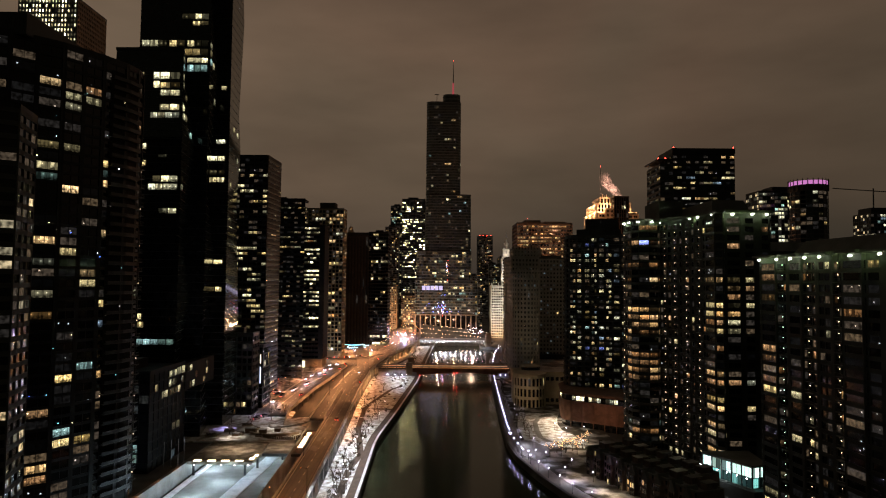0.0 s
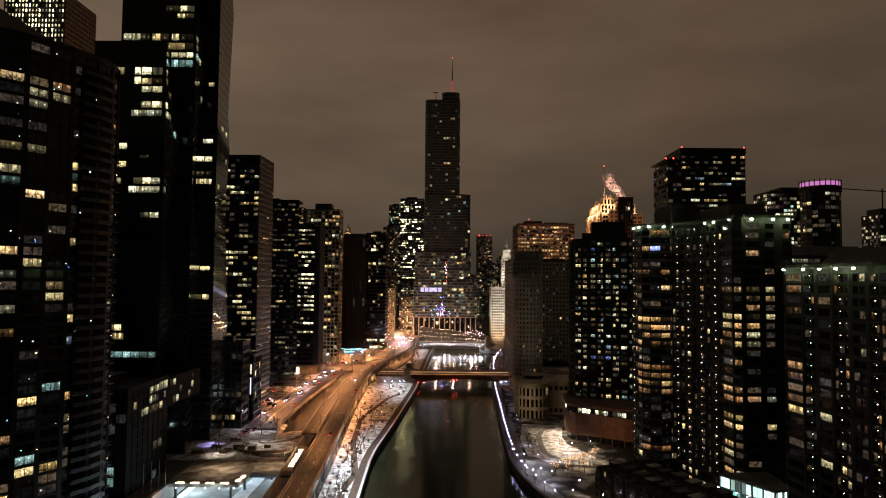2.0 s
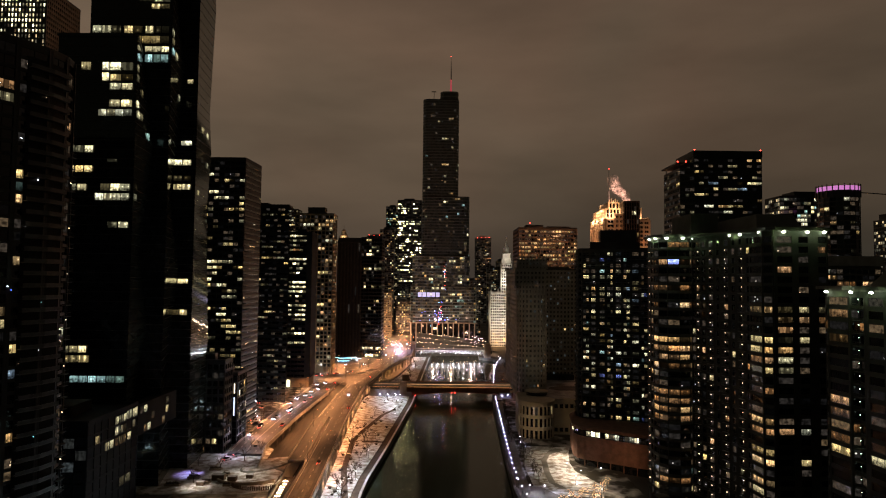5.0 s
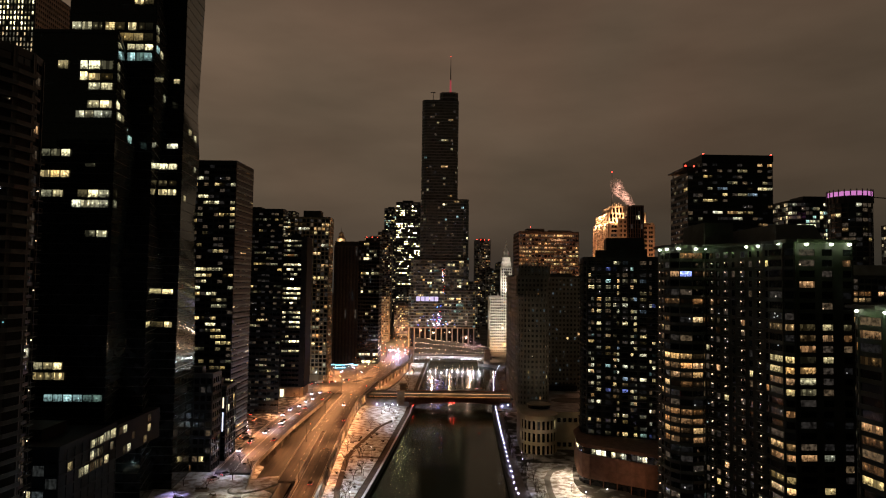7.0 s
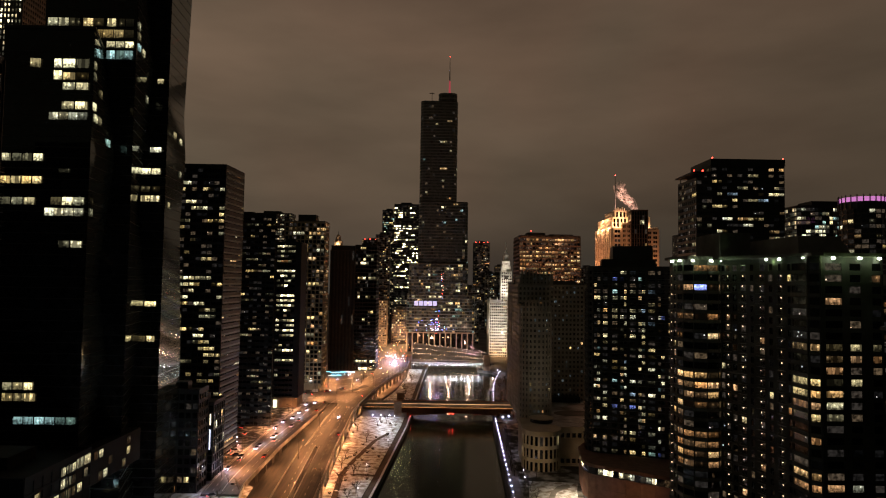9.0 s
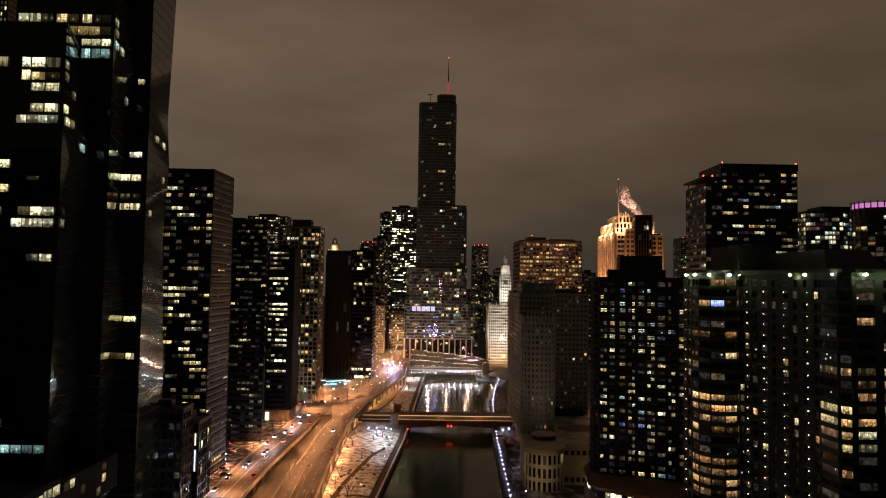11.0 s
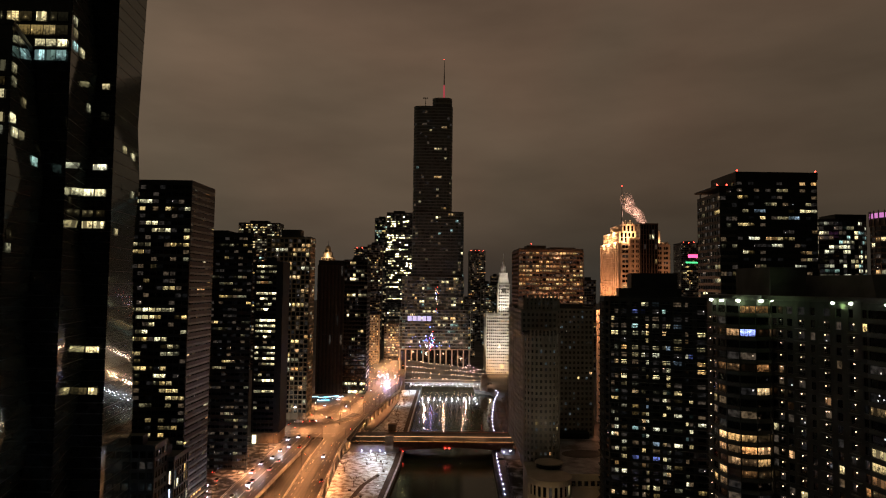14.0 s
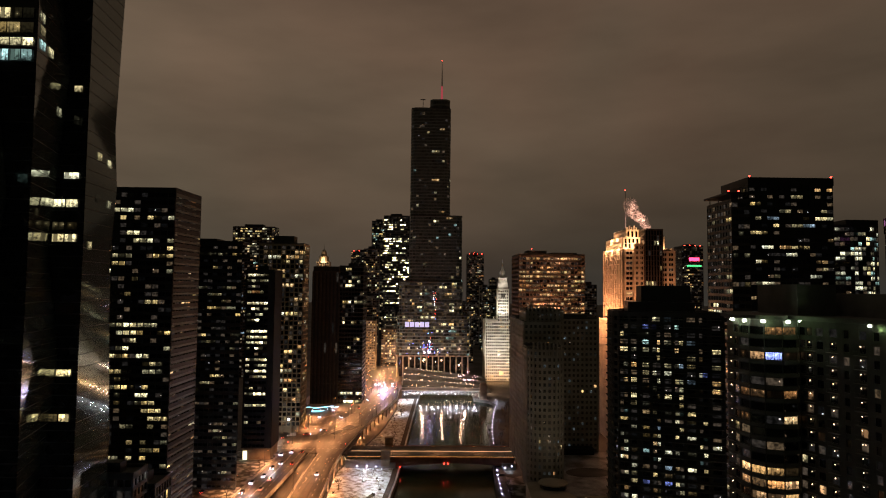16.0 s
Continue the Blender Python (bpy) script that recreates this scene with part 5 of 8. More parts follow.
tower(b, rect(-118.5, 371, -102.2, 386), 9.9, 44, bay=2.4, fl=3.8, pier=0.4, span=0.5, frame=BLACK_FRAME, core=GLASS_GREY, lit=0.07, dim=0.35, rooms=(1, 2, 5), seed=35, faces=(0, 1), dims=DIM_COOL)
roof(b, rect(-118.5, 371, -102.2, 386), 44)
for x, z0, z1, c_ in ((-103.4, 24, 33, (0.75, 0.8, 1.0)), (-105.8, 26, 31, (0.8, 0.85, 1.0)), (-103.4, 35, 40, (1.0, 0.85, 0.6))):
    part("light_strip", Shape().box(x - 0.25, 370.2, z0, x + 0.25, 370.5, z1), glow("strip_light", c_, 1.4), b, "tall vertical light strip")

b = building("hotel_tower", -130, 414, 9.8, "dark hotel tower with yellow lit rooms and a ribbed side wall", "tower")
P = [(-150, 401), (-110, 401), (-108.8, 428), (-150, 428)]
tower(b, P, 9.8, 158.6, bay=2.9, fl=3.2, pier=0.35, span=1.5, frame=BLACK_FRAME, core=GLASS_BLACK, lit=0.21, dim=0.3, rooms=(1, 1, 1, 8, 8, 9), seed=41, faces=(0,), cap=300, lit_high=0.93)
tower(b, [(-110.2, 401.4), (-109.9, 401.4), (-108.65, 427.6), (-109.0, 427.6)], 12, 157, bay=3.0, fl=3.2, pier=0.0, span=0.9, proud=0.3, frame=STEEL_PALE, core=GLASS_SIDE, lit=0.05, dim=0.3, rooms=WARMISH, seed=42, faces=(1,), body="side_glazing")
roof(b, P, 158.6, houses=((0.2, 0.3, 0.8, 0.7, 2.5),))

b = building("office_tower", -117, 488, 11.5, "black office tower with thin bright window bands", "tower")
P = [(-133, 475), (-102.5, 475), (-111.5, 500), (-133, 500)]
tower(b, P, 11.5, 141, bay=2.6, fl=3.6, pier=0.15, span=2.2, frame=BLACK_FRAME, core=GLASS_BLACK, lit=0.05, dim=0.5, rooms=(9, 9, 9, 9, 1), seed=51, faces=(0,), lit_rows=(34,), rows=0.0)
roof(b, P, 141, houses=((0.1, 0.2, 0.5, 0.8, 3), (0.7, 0.3, 0.95, 0.8, 2)))
b = building("office_tower", -107, 543, 9.0, "black office tower with lit white floors and tan base", "tower")
P = rect(-116, 533, -98.5, 553)
FLOORS = {0: (12, 12, 12, 12, 12), 1: (8, 8, 8, 9, 8), 2: (None, 9, None, None, None), 3: (9, 11, 11, 9, None), 5: (12, 12, 12, 12, 12), 6: (None, 12, 12, None, 9), 7: (9, None, 12, 8, None), 8: (8, 12, 12, None, None),
          10: (9, 12, 12, 12, 12), 11: (8, 8, 12, 8, 12), 12: (9, 8, 8, 12, 8), 13: (8, None, 12, 9, None), 15: (12, 9, 12, 12, 12), 16: (12, None, 12, 8, 12), 17: (12, 12, 12, 12, 12), 18: (None, None, 9, 12, 8), 20: (9, 9, None, None, None), 21: (12, 8, 12, 12, 12), 23: (8, 8, 8, 8, 8)}
tower(b, P, 18.6, 127, bay=2.5, fl=3.55, pier=0.2, span=1.9, frame=BLACK_FRAME, core=GLASS_BLACK, lit=0.03, dim=0.12, rooms=OFFICE, seed=52, faces=(0,), skip=(1,), cap=300,
      bays={0: [(0.9 + 2.6 * q, 3.3 + 2.6 * q, 0.03) for q in range(5)]}, fixed={(0, q): {f: r[q] for f, r in FLOORS.items() if r[q] is not None} for q in range(5)})
roof(b, P, 127)
part("end_wall", Shape().box(-98.49, 532.9, 18.6, -98.1, 553.1, 127.9), BLACK_MATTE, b, "plain black end wall")
part("stone_base", Shape().prism(pushed(P, -0.4, -107.25, 543), 9.0, 17.6).prism(pushed(P, 0.4, -107.25, 543), 17.6, 18.55), TAN_STONE, b, "tan stone base")
part("lit_entrance", Shape().box(-115.2, 532.3, 10.8, -112.6, 532.75, 17.0), ROOMS[12], b, "bright tall entrance window")
b = building("apartment_slab", -110, 611, 11.8, "tan gridded apartment slab with many lit windows", "tower")
P = rect(-126.5, 602, -94, 622)
tower(b, P, 17.4, 148.3, bay=3.4, fl=3.4, pier=0.8, span=0.9, proud=0.4, frame=PALE_STONE, core=GLASS_BLACK, lit=0.16, dim=0.4, rooms=(0, 1, 1, 3, 2, 0), seed=53, faces=(0, 1), cap=300)
roof(b, P, 148.3, houses=((0.3, 0.2, 0.75, 0.8, 7),), edge_mat=GREY_STONE)
s = Shape()
for x in (-125.6, -119.4, -113.2, -107, -100.8, -94.8):
    for y in (602.8, 621.2):
        s.box(x - 0.6, y - 0.6, 11.8, x + 0.6, y + 0.6, 17.4)
s.box(-123, 606, 11.8, -97, 619, 17.41)
part("arcade", s, BEIGE, b, "pale lit ground floor arcade")
b = building("granite_slab", -96, 735, 11.8, "brown granite tower with dark vertical slots", "tower")
tower(b, rect(-108, 722, -84.2, 755), 11.8, 131, bay=3.4, fl=9, pier=1.6, span=0.1, proud=0.6, frame=BROWN_STONE, core=BLACK_FRAME, lit=0.0, dim=0.02, seed=54, faces=(0, 1))
roof(b, rect(-108, 722, -84.2, 755), 131, houses=((0.0, 0.0, 1.0, 0.9, 5.4),))
b = building("office_tower", -73, 735, 11.8, "black office tower with clustered lit floors", "tower")
tower(b, rect(-84, 724, -62.5, 755), 11.8, 136, bay=2.6, fl=3.8, pier=0.2, span=1.3, frame=BLACK_FRAME, core=GLASS_BLACK, lit=0.05, dim=0.1, rooms=OFFICE, rows=0.16, seed=55, faces=(0, 1))
roof(b, rect(-84, 724, -62.5, 755), 136)

# behind, towards the old centre
FAR = [  # name, x0, y0, x1, y1, z, bay, fl, lit, dim, rows, rooms, frame, label, seed
    ("far_tower", -285, 1062, -226, 1090, 201, 3.4, 3.6, 0.55, 0.3, 0.1, (8, 1, 2), GREY_FRAME, "far tower with an evenly lit window grid", 61),
    ("far_tower", -116, 1400, -88, 1430, 245, 3.4, 3.8, 0.35, 0.4, 0.1, (1, 8, 5), BLACK_FRAME, "far dark tower with greenish-white windows", 62),
    ("far_office_tower", -78, 1198, -36, 1235, 234, 3.0, 3.9, 0.24, 0.5, 0.30, (10, 12, 10, 8), BLACK_FRAME, "far black office tower with blazing white floors", 63),
    ("far_tower", -168, 1500, -122, 1530, 190, 3.4, 3.6, 0.18, 0.5, 0.0, WARMISH, BROWN_STONE, "far brown tower with warm windows", 64),
    ("far_tower", -98, 1080, -76, 1100, 172, 2.8, 3.4, 0.20, 0.5, 0.0, WARMISH, BROWN_STONE, "far slim brown tower with warm windows", 65),
    ("lit_loft_building", -84, 960, -70, 980, 74, 2.4, 3.2, 1.0, 0.5, 0.4, (1, 8, 0), TAN_STONE, "tan loft building with all its windows lit", 66),
    ("loft_building", -66, 1010, -44, 1030, 60, 2.6, 3.4, 0.5, 0.5, 0.3, (0, 1, 8), BRICK_DARK, "dark brick loft building with warm windows", 67),
    ("far_tower", 74, 1430, 107, 1460, 183, 3.2, 3.4, 0.16, 0.6, 0.0, WARMISH, BROWN_STONE, "far brown tower with red roof beacons", 68),
    ("far_tower", 92, 1330, 112, 1350, 118, 3.0, 3.4, 0.2, 0.5, 0.0, HOME, GREY_STONE, "far grey block with mixed windows", 69),
    ("far_tower", 112, 1350, 128, 1370, 132, 3.0, 3.4, 0.2, 0.5, 0.0, HOME, GREY_STONE, "far slim grey tower", 70),
    ("far_office_tower", 441, 1254, 478, 1290, 193, 3.4, 3.6, 0.12, 0.5, 0.0, WARMISH, BRICK_DARK, "far brick-coloured tower with a red and green light", 71),
    ("far_tower", 150, 1000, 176, 1030, 108, 3.0, 3.4, 0.3, 0.5, 0.0, HOME, GREY_STONE, "far grey apartment block", 72),
    ("far_tower", 196, 960, 214, 980, 122, 3.0, 3.4, 0.1, 0.4, 0.0, HOME, GREY_STONE, "far narrow stone tower", 73),
    ("far_tower", -245, 900, -205, 930, 150, 3.2, 3.6, 0.2, 0.4, 0.0, HOME, BROWN_STONE, "far brown apartment tower", 74),
    ("far_tower", -60, 1600, 40, 1630, 60, 3.2, 3.6, 0.4, 0.5, 0.0, HOME, GREY_STONE, "far low block closing the river view", 75),
    ("far_tower", 30, 1120, 66, 1140, 92, 3.2, 3.6, 0.2, 0.5, 0.0, WARMISH, GREY_FRAME, "dark glass block behind the white tower", 76),
]
for (nm, x0, y0, x1, y1, z, bay, fl, li, di, ro, rm, fr, lb, sd) in FAR:
    b = building(nm, (x0 + x1) / 2, (y0 + y1) / 2, GROUND_Z, lb, "tower")
    tower(b, rect(x0, y0, x1, y1), GROUND_Z, z, bay=bay, fl=fl, pier=0.6, span=1.5 if sd != 63 else 2.3, frame=fr, core=GLASS_BLACK, lit=li * 0.6, dim=di, rooms=rm, rows=ro, seed=sd, faces=(0, 1 if x0 < 0 else 3) if sd != 63 else (0,), cap=80 if sd != 63 else 240)
    roof(b, rect(x0, y0, x1, y1), z, houses=((0.25, 0.2, 0.7, 0.7, 5),))
    if sd in (68, 71, 64):
        for q in range(4):
            beacon(b, x0 + (x1 - x0) * (q + 0.5) / 4, y0, z + 2.2, r=0.9)
    if sd == 71:
        part("rooftop_sign", Shape().prism(circle(0, 0, 1, 12), 0, 0.1).box(x0 + 12, y0 - 0.8, 168, x0 + 30, y0 - 0.4, 174), glow("sign_red", (1.0, 0.04, 0.12), 5), b, "glowing red sign panel")
        part("sign_strip", Shape().box(x0 + 8, y0 - 0.8, 158, x0 + 34, y0 - 0.4, 161), glow("sign_green", (0.1, 0.9, 0.3), 1.2), b, "glowing green strip")

# lake-side supertall with a lit grid
b = building("supertall_tower", -375, 625, STREET_Z - 0.2, "pale ribbed supertall tower with a bright window grid", "skyscraper")
tower(b, rect(-403, 600, -348, 651), STREET_Z - 0.2, 346, bay=3.0, fl=4.6, pier=1.5, span=1.6, proud=0.6, frame=GREY_FRAME, core=GLASS_BLACK, lit=0.75, dim=0.3, rooms=(12, 12, 8), seed=81, faces=(0,), cap=180, lit_low=0.72)
tower(b, [(-348.2, 600.2), (-347.9, 600.2), (-347.9, 650.8), (-348.2, 650.8)], STREET_Z + 2, 345, bay=3.0, fl=4.6, pier=1.4, span=1.6, proud=0.6, frame=TAN_STONE, core=GLASS_BLACK, lit=0.0, dim=0.1, seed=82, faces=(1,), body="side_glazing")
roof(b, rect(-403, 600, -348, 651), 346)

# beehive-topped tower
b = building("domed_tower", -146, 1013, GROUND_Z, "old tower with a lit domed crown", "tower")
tower(b, rect(-154, 1006, -138, 1020), GROUND_Z, 150, bay=2.6, fl=3.4, pier=0.8, span=1.2, frame=TAN_STONE, core=GLASS_BLACK, lit=0.1, dim=0.3, rooms=WARMISH, seed=83, faces=(0, 1))
part("crown", Shape().prism(circle(-146, 1013, 6.5, 10), 150, 158).prism(circle(-146, 1013, 4.6, 10), 158, 163, 0.8).ball((-146, 1013, 163), 3.6, 1.3), TAN_STONE, b)
part("finial", Shape().tube((-146, 1013, 166), (-146, 1013, 174), 0.5, 0.1), STEEL, b)
lamp(-146, 1003, 153, 9000, WARM, 1)

# ---- the tall stepped glass tower at the bend ----
b = building("stepped_skyscraper", 0, 925, GROUND_Z, "tall grey glass skyscraper with stepped rounded tiers and a spire", "skyscraper")
TIERS = [(-40, 899, 47, 950, 36, 84, 0.24, 0.6, 91), (-38, 901, 38, 948, 84, 124, 0.22, 0.6, 92), (-26, 903, 37, 946, 124, 203, 0.05, 0.35, 93), (-26, 905, 22, 944, 203, 335, 0.05, 0.22, 94)]
for x0, y0, x1, y1, z0, z1, li, di, sd in TIERS:
    pl = rounded(x0, y0, x1, y1, 7)
    tower(b, pl, z0, z1, bay=3.0, fl=3.9, pier=0.12, span=1.05, proud=0.25, frame=STEEL_PALE, core=GLASS_STEEL, lit=li * 0.5, dim=di * (1.0 if z1 < 130 else 0.25), rooms=(0, 1, 8, 9, 5, 9), seed=sd, cap=240, body="tier")
    roof(b, pl, z1, houses=())
pl = rounded(-3, 908, 21, 940, 7)
tower(b, pl, 335.5, 347, bay=3, fl=5, pier=0.2, span=1.6, frame=STEEL_PALE, core=GLASS_STEEL, lit=0, dim=0, seed=95, body="crown_tier")
part("spire", Shape().tube((11, 915, 347), (11, 915, 372), 1.1, 0.7).tube((11, 915, 372), (11, 915, 398), 0.7, 0.15), STEEL, b, "steel spire")
part("spire_light", Shape().tube((11, 915, 347.5), (11, 915, 366), 1.3, 1.0), glow("spire_pink", (1, 0.12, 0.16), 0.35), b, "pink lit spire foot")
beacon(b, 11, 915, 398.4, r=0.5)
part("antenna", Shape().tube((-12, 915, 335), (-12, 915, 350), 0.4, 0.3).box(-15.5, 914.7, 348.6, -9, 915.3, 349.6), STEEL_DARK, b)
SIGN = glow("sign_lavender", (0.66, 0.60, 1.0), 0.9)
for k in range(5):
    part("sign_bar", Shape().box(-30 + k * 5.9, 897.4, 70.8, -25.2 + k * 5.9, 898.2, 76.6), SIGN, b, "lavender glowing sign letter block")
for k in range(13):
    part("column", Shape().tube((-39 + k * 7, 900.5, GROUND_Z), (-39 + k * 7, 900.5, 36.1), 0.8, 0.8, 8), HOTEL_STONE, b, "tall stone base column")
part("ledge", Shape().box(-41, 897.6, 36.15, 48, 898.6, 37.4), TAN_STONE, b, "stone ledge over the columns")
part("lobby", Shape().box(-37, 904, GROUND_Z, 44, 946, 36.02), GLASS_GREY, b)
for k in range(4):
    lamp(-30 + k * 22, 868, 42, 4200, (1.0, 0.62, 0.42), 1.0)
rr = random.Random(7)
for k in range(64):
    mt = rr.choice((GLOW_BLUE, GLOW_VIOLET, GLOW_PINK, GLOW_BLUE, GLOW_CYAN, GLOW_RED, GLOW_WARM))
    spread = 2.2 if k % 3 == 0 else 9.0
    part("festive_light", Shape().ball((rr.gauss(0 if k % 3 == 0 else -4, spread), 898.3, rr.uniform(38, 66) if k % 3 == 0 else rr.gauss(44, 5)), 0.42, 1, 5, 3), mt, b)
# the upper streak of glowing balls imitates the lights' reflection in the glass
for k in range(24):
    mt = rr.choice((GLOW_RED, GLOW_VIOLET, GLOW_BLUE, GLOW_WARM, GLOW_RED))
    part("festive_light", Shape().ball((rr.gauss(5, 1.2), 898.2 if k % 2 else 898.4, rr.uniform(80, 112)), 0.3, 1, 5, 3), mt, b)

# ---- buildings, north side ----
b = building("white_clock_tower", 84, 950, GROUND_Z, "floodlit white terracotta building with a clock tower", "building")
tower(b, rect(69, 938, 100, 975), GROUND_Z, 75, bay=2.5, fl=3.8, pier=1.0, span=1.6, proud=0.35, frame=WHITE_TERRA, core=GLASS_BLACK, lit=0.10, dim=0.3, rooms=(1, 0), seed=101, faces=(0, 3))
roof(b, rect(69, 938, 100, 975), 75, edge=2.2, edge_mat=WHITE_TERRA, houses=())
tower(b, rect(84, 936, 97, 952), 76, 116, bay=2.4, fl=4, pier=1.1, span=1.6, proud=0.35, frame=WHITE_TERRA, core=GLASS_BLACK, lit=0.1, dim=0.2, rooms=(1,), seed=102, faces=(0, 3), body="tower_shaft")
tower(b, rect(86, 938, 95, 950), 116, 130, bay=2.4, fl=5, pier=1.0, span=1.6, proud=0.35, frame=WHITE_TERRA, core=WHITE_TERRA, lit=0, dim=0, seed=103, body="belfry")
part("lantern", Shape().prism(circle(90.5, 944, 3.4, 10), 130.9, 139).prism(circle(90.5, 944, 2.2, 10), 139, 145, 0.5), WHITE_TERRA, b)
for z, g in ((75.4, 0.9), (96, 0.5), (115.4, 0.9)):
    bx = rect(68.4, 937.2, 100.6, 975.6) if z < 80 else rect(84 - g, 936 - g, 97 + g, 952 + g)
    part("cornice", Shape().prism(bx, z, z + 1.1), WHITE_TERRA, b)
part("cornice", Shape().prism(rect(85.2, 937.2, 95.8, 950.8), 130.0, 130.85), WHITE_TERRA, b)
for x, y in ((85.2, 937.2), (95.8, 937.2), (85.2, 950.8), (95.8, 950.8)):
    part("pinnacle", Shape().prism(rect(x - 0.8, y - 0.8, x + 0.8, y + 0.8), 116.5, 121, 0.9).prism(rect(x - 0.7, y - 0.7, x + 0.7, y + 0.7), 121, 125, 0.1), WHITE_TERRA, b)
for x in (69.4, 79, 99.6):
    part("pinnacle", Shape().prism(rect(x - 0.8, 937.4, x + 0.8, 939), 76.6, 79.6, 0.9).prism(rect(x - 0.7, 937.5, x + 0.7, 938.9), 79.6, 82.4, 0.1), WHITE_TERRA, b)
part("entrance_arch", Shape().prism(circle(0, 0, 0.01, 6), 0, 0.01).box(86, 937.3, GROUND_Z + 7, 90.5, 937.6, 15), glow("arch_light", (1.0, 0.62, 0.3), 1.0), b, "warm lit entrance arch")
part("finial", Shape().tube((90.5, 944, 144.6), (90.5, 944, 156), 0.5, 0.1), WHITE_TERRA, b)
part("clock_face", Shape().prism(circle(0, 0, 0.01, 8), 0, 0.01).hexa([(88, 935.2, 106), (93, 935.2, 106), (93, 935.6, 106), (88, 935.6, 106)], [(88, 935.2, 111), (93, 935.2, 111), (93, 935.6, 111), (88, 935.6, 111)]), GREY_STONE, b)

b = building("modern_office_block", 115, 770, GROUND_Z, "brown gridded office block with orange lit floors", "office block")
tower(b, rect(84, 745, 147, 797), GROUND_Z, 149, bay=3.4, fl=4.3, pier=0.6, span=2.0, proud=0.5, frame=OFFICE_STONE, core=GLASS_BLACK, lit=0.22, dim=0.8, rooms=(0, 3, 11, 0, 1), rows=0.25, seed=111, faces=(0,), cap=300, lit_low=0.4)
roof(b, rect(84, 745, 147, 797), 149, edge=2, edge_mat=BROWN_STONE, houses=((0.15, 0.2, 0.45, 0.6, 6), (0.5, 0.1, 0.9, 0.7, 4)))
beacon(b, 96, 746, 156)

b = building("stepped_hotel", 75, 530, GROUND_Z, "grey stone hotel with stepped crests and small windows", "hotel")
KW = dict(bay=2.6, fl=3.1, pier=1.15, span=1.5, proud=0.25, frame=HOTEL_STONE, core=HOTEL_GLASS, rooms=WARMISH, dims=DIM_COOL)
tower(b, rounded(48, 450, 67, 474, 7, 5), 20, 88, lit=0.015, dim=0.16, seed=121, body="front_lobe", **KW)
tower(b, rect(49.5, 474.2, 69, 507.8), 20, 100, lit=0.015, dim=0.14, seed=125, faces=(0, 1, 3), body="middle_block", **KW)
tower(b, rect(49.5, 508, 97.7, 532), 20, 100.5, lit=0.015, dim=0.14, seed=122, faces=(0, 3), body="rear_slab", **KW)
tower(b, rect(51, 476, 70.5, 500), 101, 106, lit=0.02, dim=0.1, seed=123, body="crest", **KW)
for k in range(9):
    part("crest_fin", Shape().box(51.4 + k * 2.2, 474.8, 100.6, 52.3 + k * 2.2, 475.9, 109.5), HOTEL_STONE, b)
for k in range(8):
    part("crest_fin", Shape().box(50.2 + k * 2.0, 449.0, 84.6, 51.0 + k * 2.0, 449.7, 92), HOTEL_STONE, b)
roof(b, rounded(48, 450, 67, 474, 7, 5), 88, houses=(), edge_mat=GREY_STONE)
roof(b, rect(49.5, 508, 97.7, 532), 100.5, houses=((0.5, 0.2, 0.9, 0.8, 3),), edge_mat=GREY_STONE)
roof(b, rect(51, 476, 70.5, 500), 106, houses=(), edge_mat=GREY_STONE)
b = building("hotel_podium", 78, 462, GROUND_Z, "beige low hotel podium with tall windows and a flat roof", "podium building")
part("body", Shape().box(62.5, 426, GROUND_Z, 103, 507.7, 23.4), BEIGE, b)
part("plinth", Shape().box(66.2, 425.6, GROUND_Z, 103.2, 425.99, 4.2), HOTEL_STONE, b)
part("string_course", Shape().box(66.2, 425.7, 17.0, 103.2, 425.99, 17.5), BEIGE, b)
wpane = Shape().hexa([(-0.95, -0.06, 0), (0.95, -0.06, 0), (0.95, 0.0, 0), (-0.95, 0.0, 0)], [(-0.95, -0.06, 2.3), (0.95, -0.06, 2.3), (0.95, 0.0, 2.3), (-0.95, 0.0, 2.3)]).mesh("dark_window", GLASS_GREY)
wsurr = Shape().box(-1.25, -0.2, -0.3, 1.25, -0.005, -0.05).box(-1.25, -0.14, 2.35, 1.25, -0.005, 2.6).mesh("sill", BEIGE)
for z in (5.0, 18.6):
    for k in range(11):
        m = new("dark_window", wpane)
        m.parent = b
        m.matrix_local = Matrix.Translation(Vector((68 + k * 3.1, 425.95, z)) - b.location)
        q = new("sill", wsurr)
        q.parent = m
part("roof", Shape().box(62.5, 426, 23.41, 103, 507.7, 23.6), ROOF_SNOW, b, "flat roof dusted with snow")
part("parapet", Shape().box(66, 425.8, 23.42, 103.2, 426.2, 24.2).box(102.7, 426.2, 23.61, 103.2, 507, 24.2), BEIGE, b)
part("roof_stain", Shape().prism(oval(82, 466, 12, 8.5, 10), 23.62, 23.66), ROOFING, b, "dark flat oval on the roof")
part("roof_house", Shape().box(70, 501, 23.61, 94, 507.6, 27.2), BLACK_FRAME, b, "long dark roof plant housing")
tower(b, circle(56, 424, 10, 24), GROUND_Z, 22.4, bay=3.5, fl=6.6, pier=1.1, span=1.9, frame=BEIGE, core=GLASS_BLACK, lit=0.02, dim=0.1, rooms=(9,), seed=132, body="drum")
part("drum_roof", Shape().prism(circle(56, 424, 10.7, 28), 23.3, 24.1), BEIGE, b)
part("terrace_deck", Shape().prism([(46, 425), (62.4, 425), (62.4, 449.9), (47, 449.9)], GROUND_Z, 23.6), BEIGE, b)
part("rooftop_pavilion", Shape().prism(circle(58.6, 439.5, 6.4, 28), 24.12, 26.0), GLASS_GREY, b, "low round glazed roof pavilion")
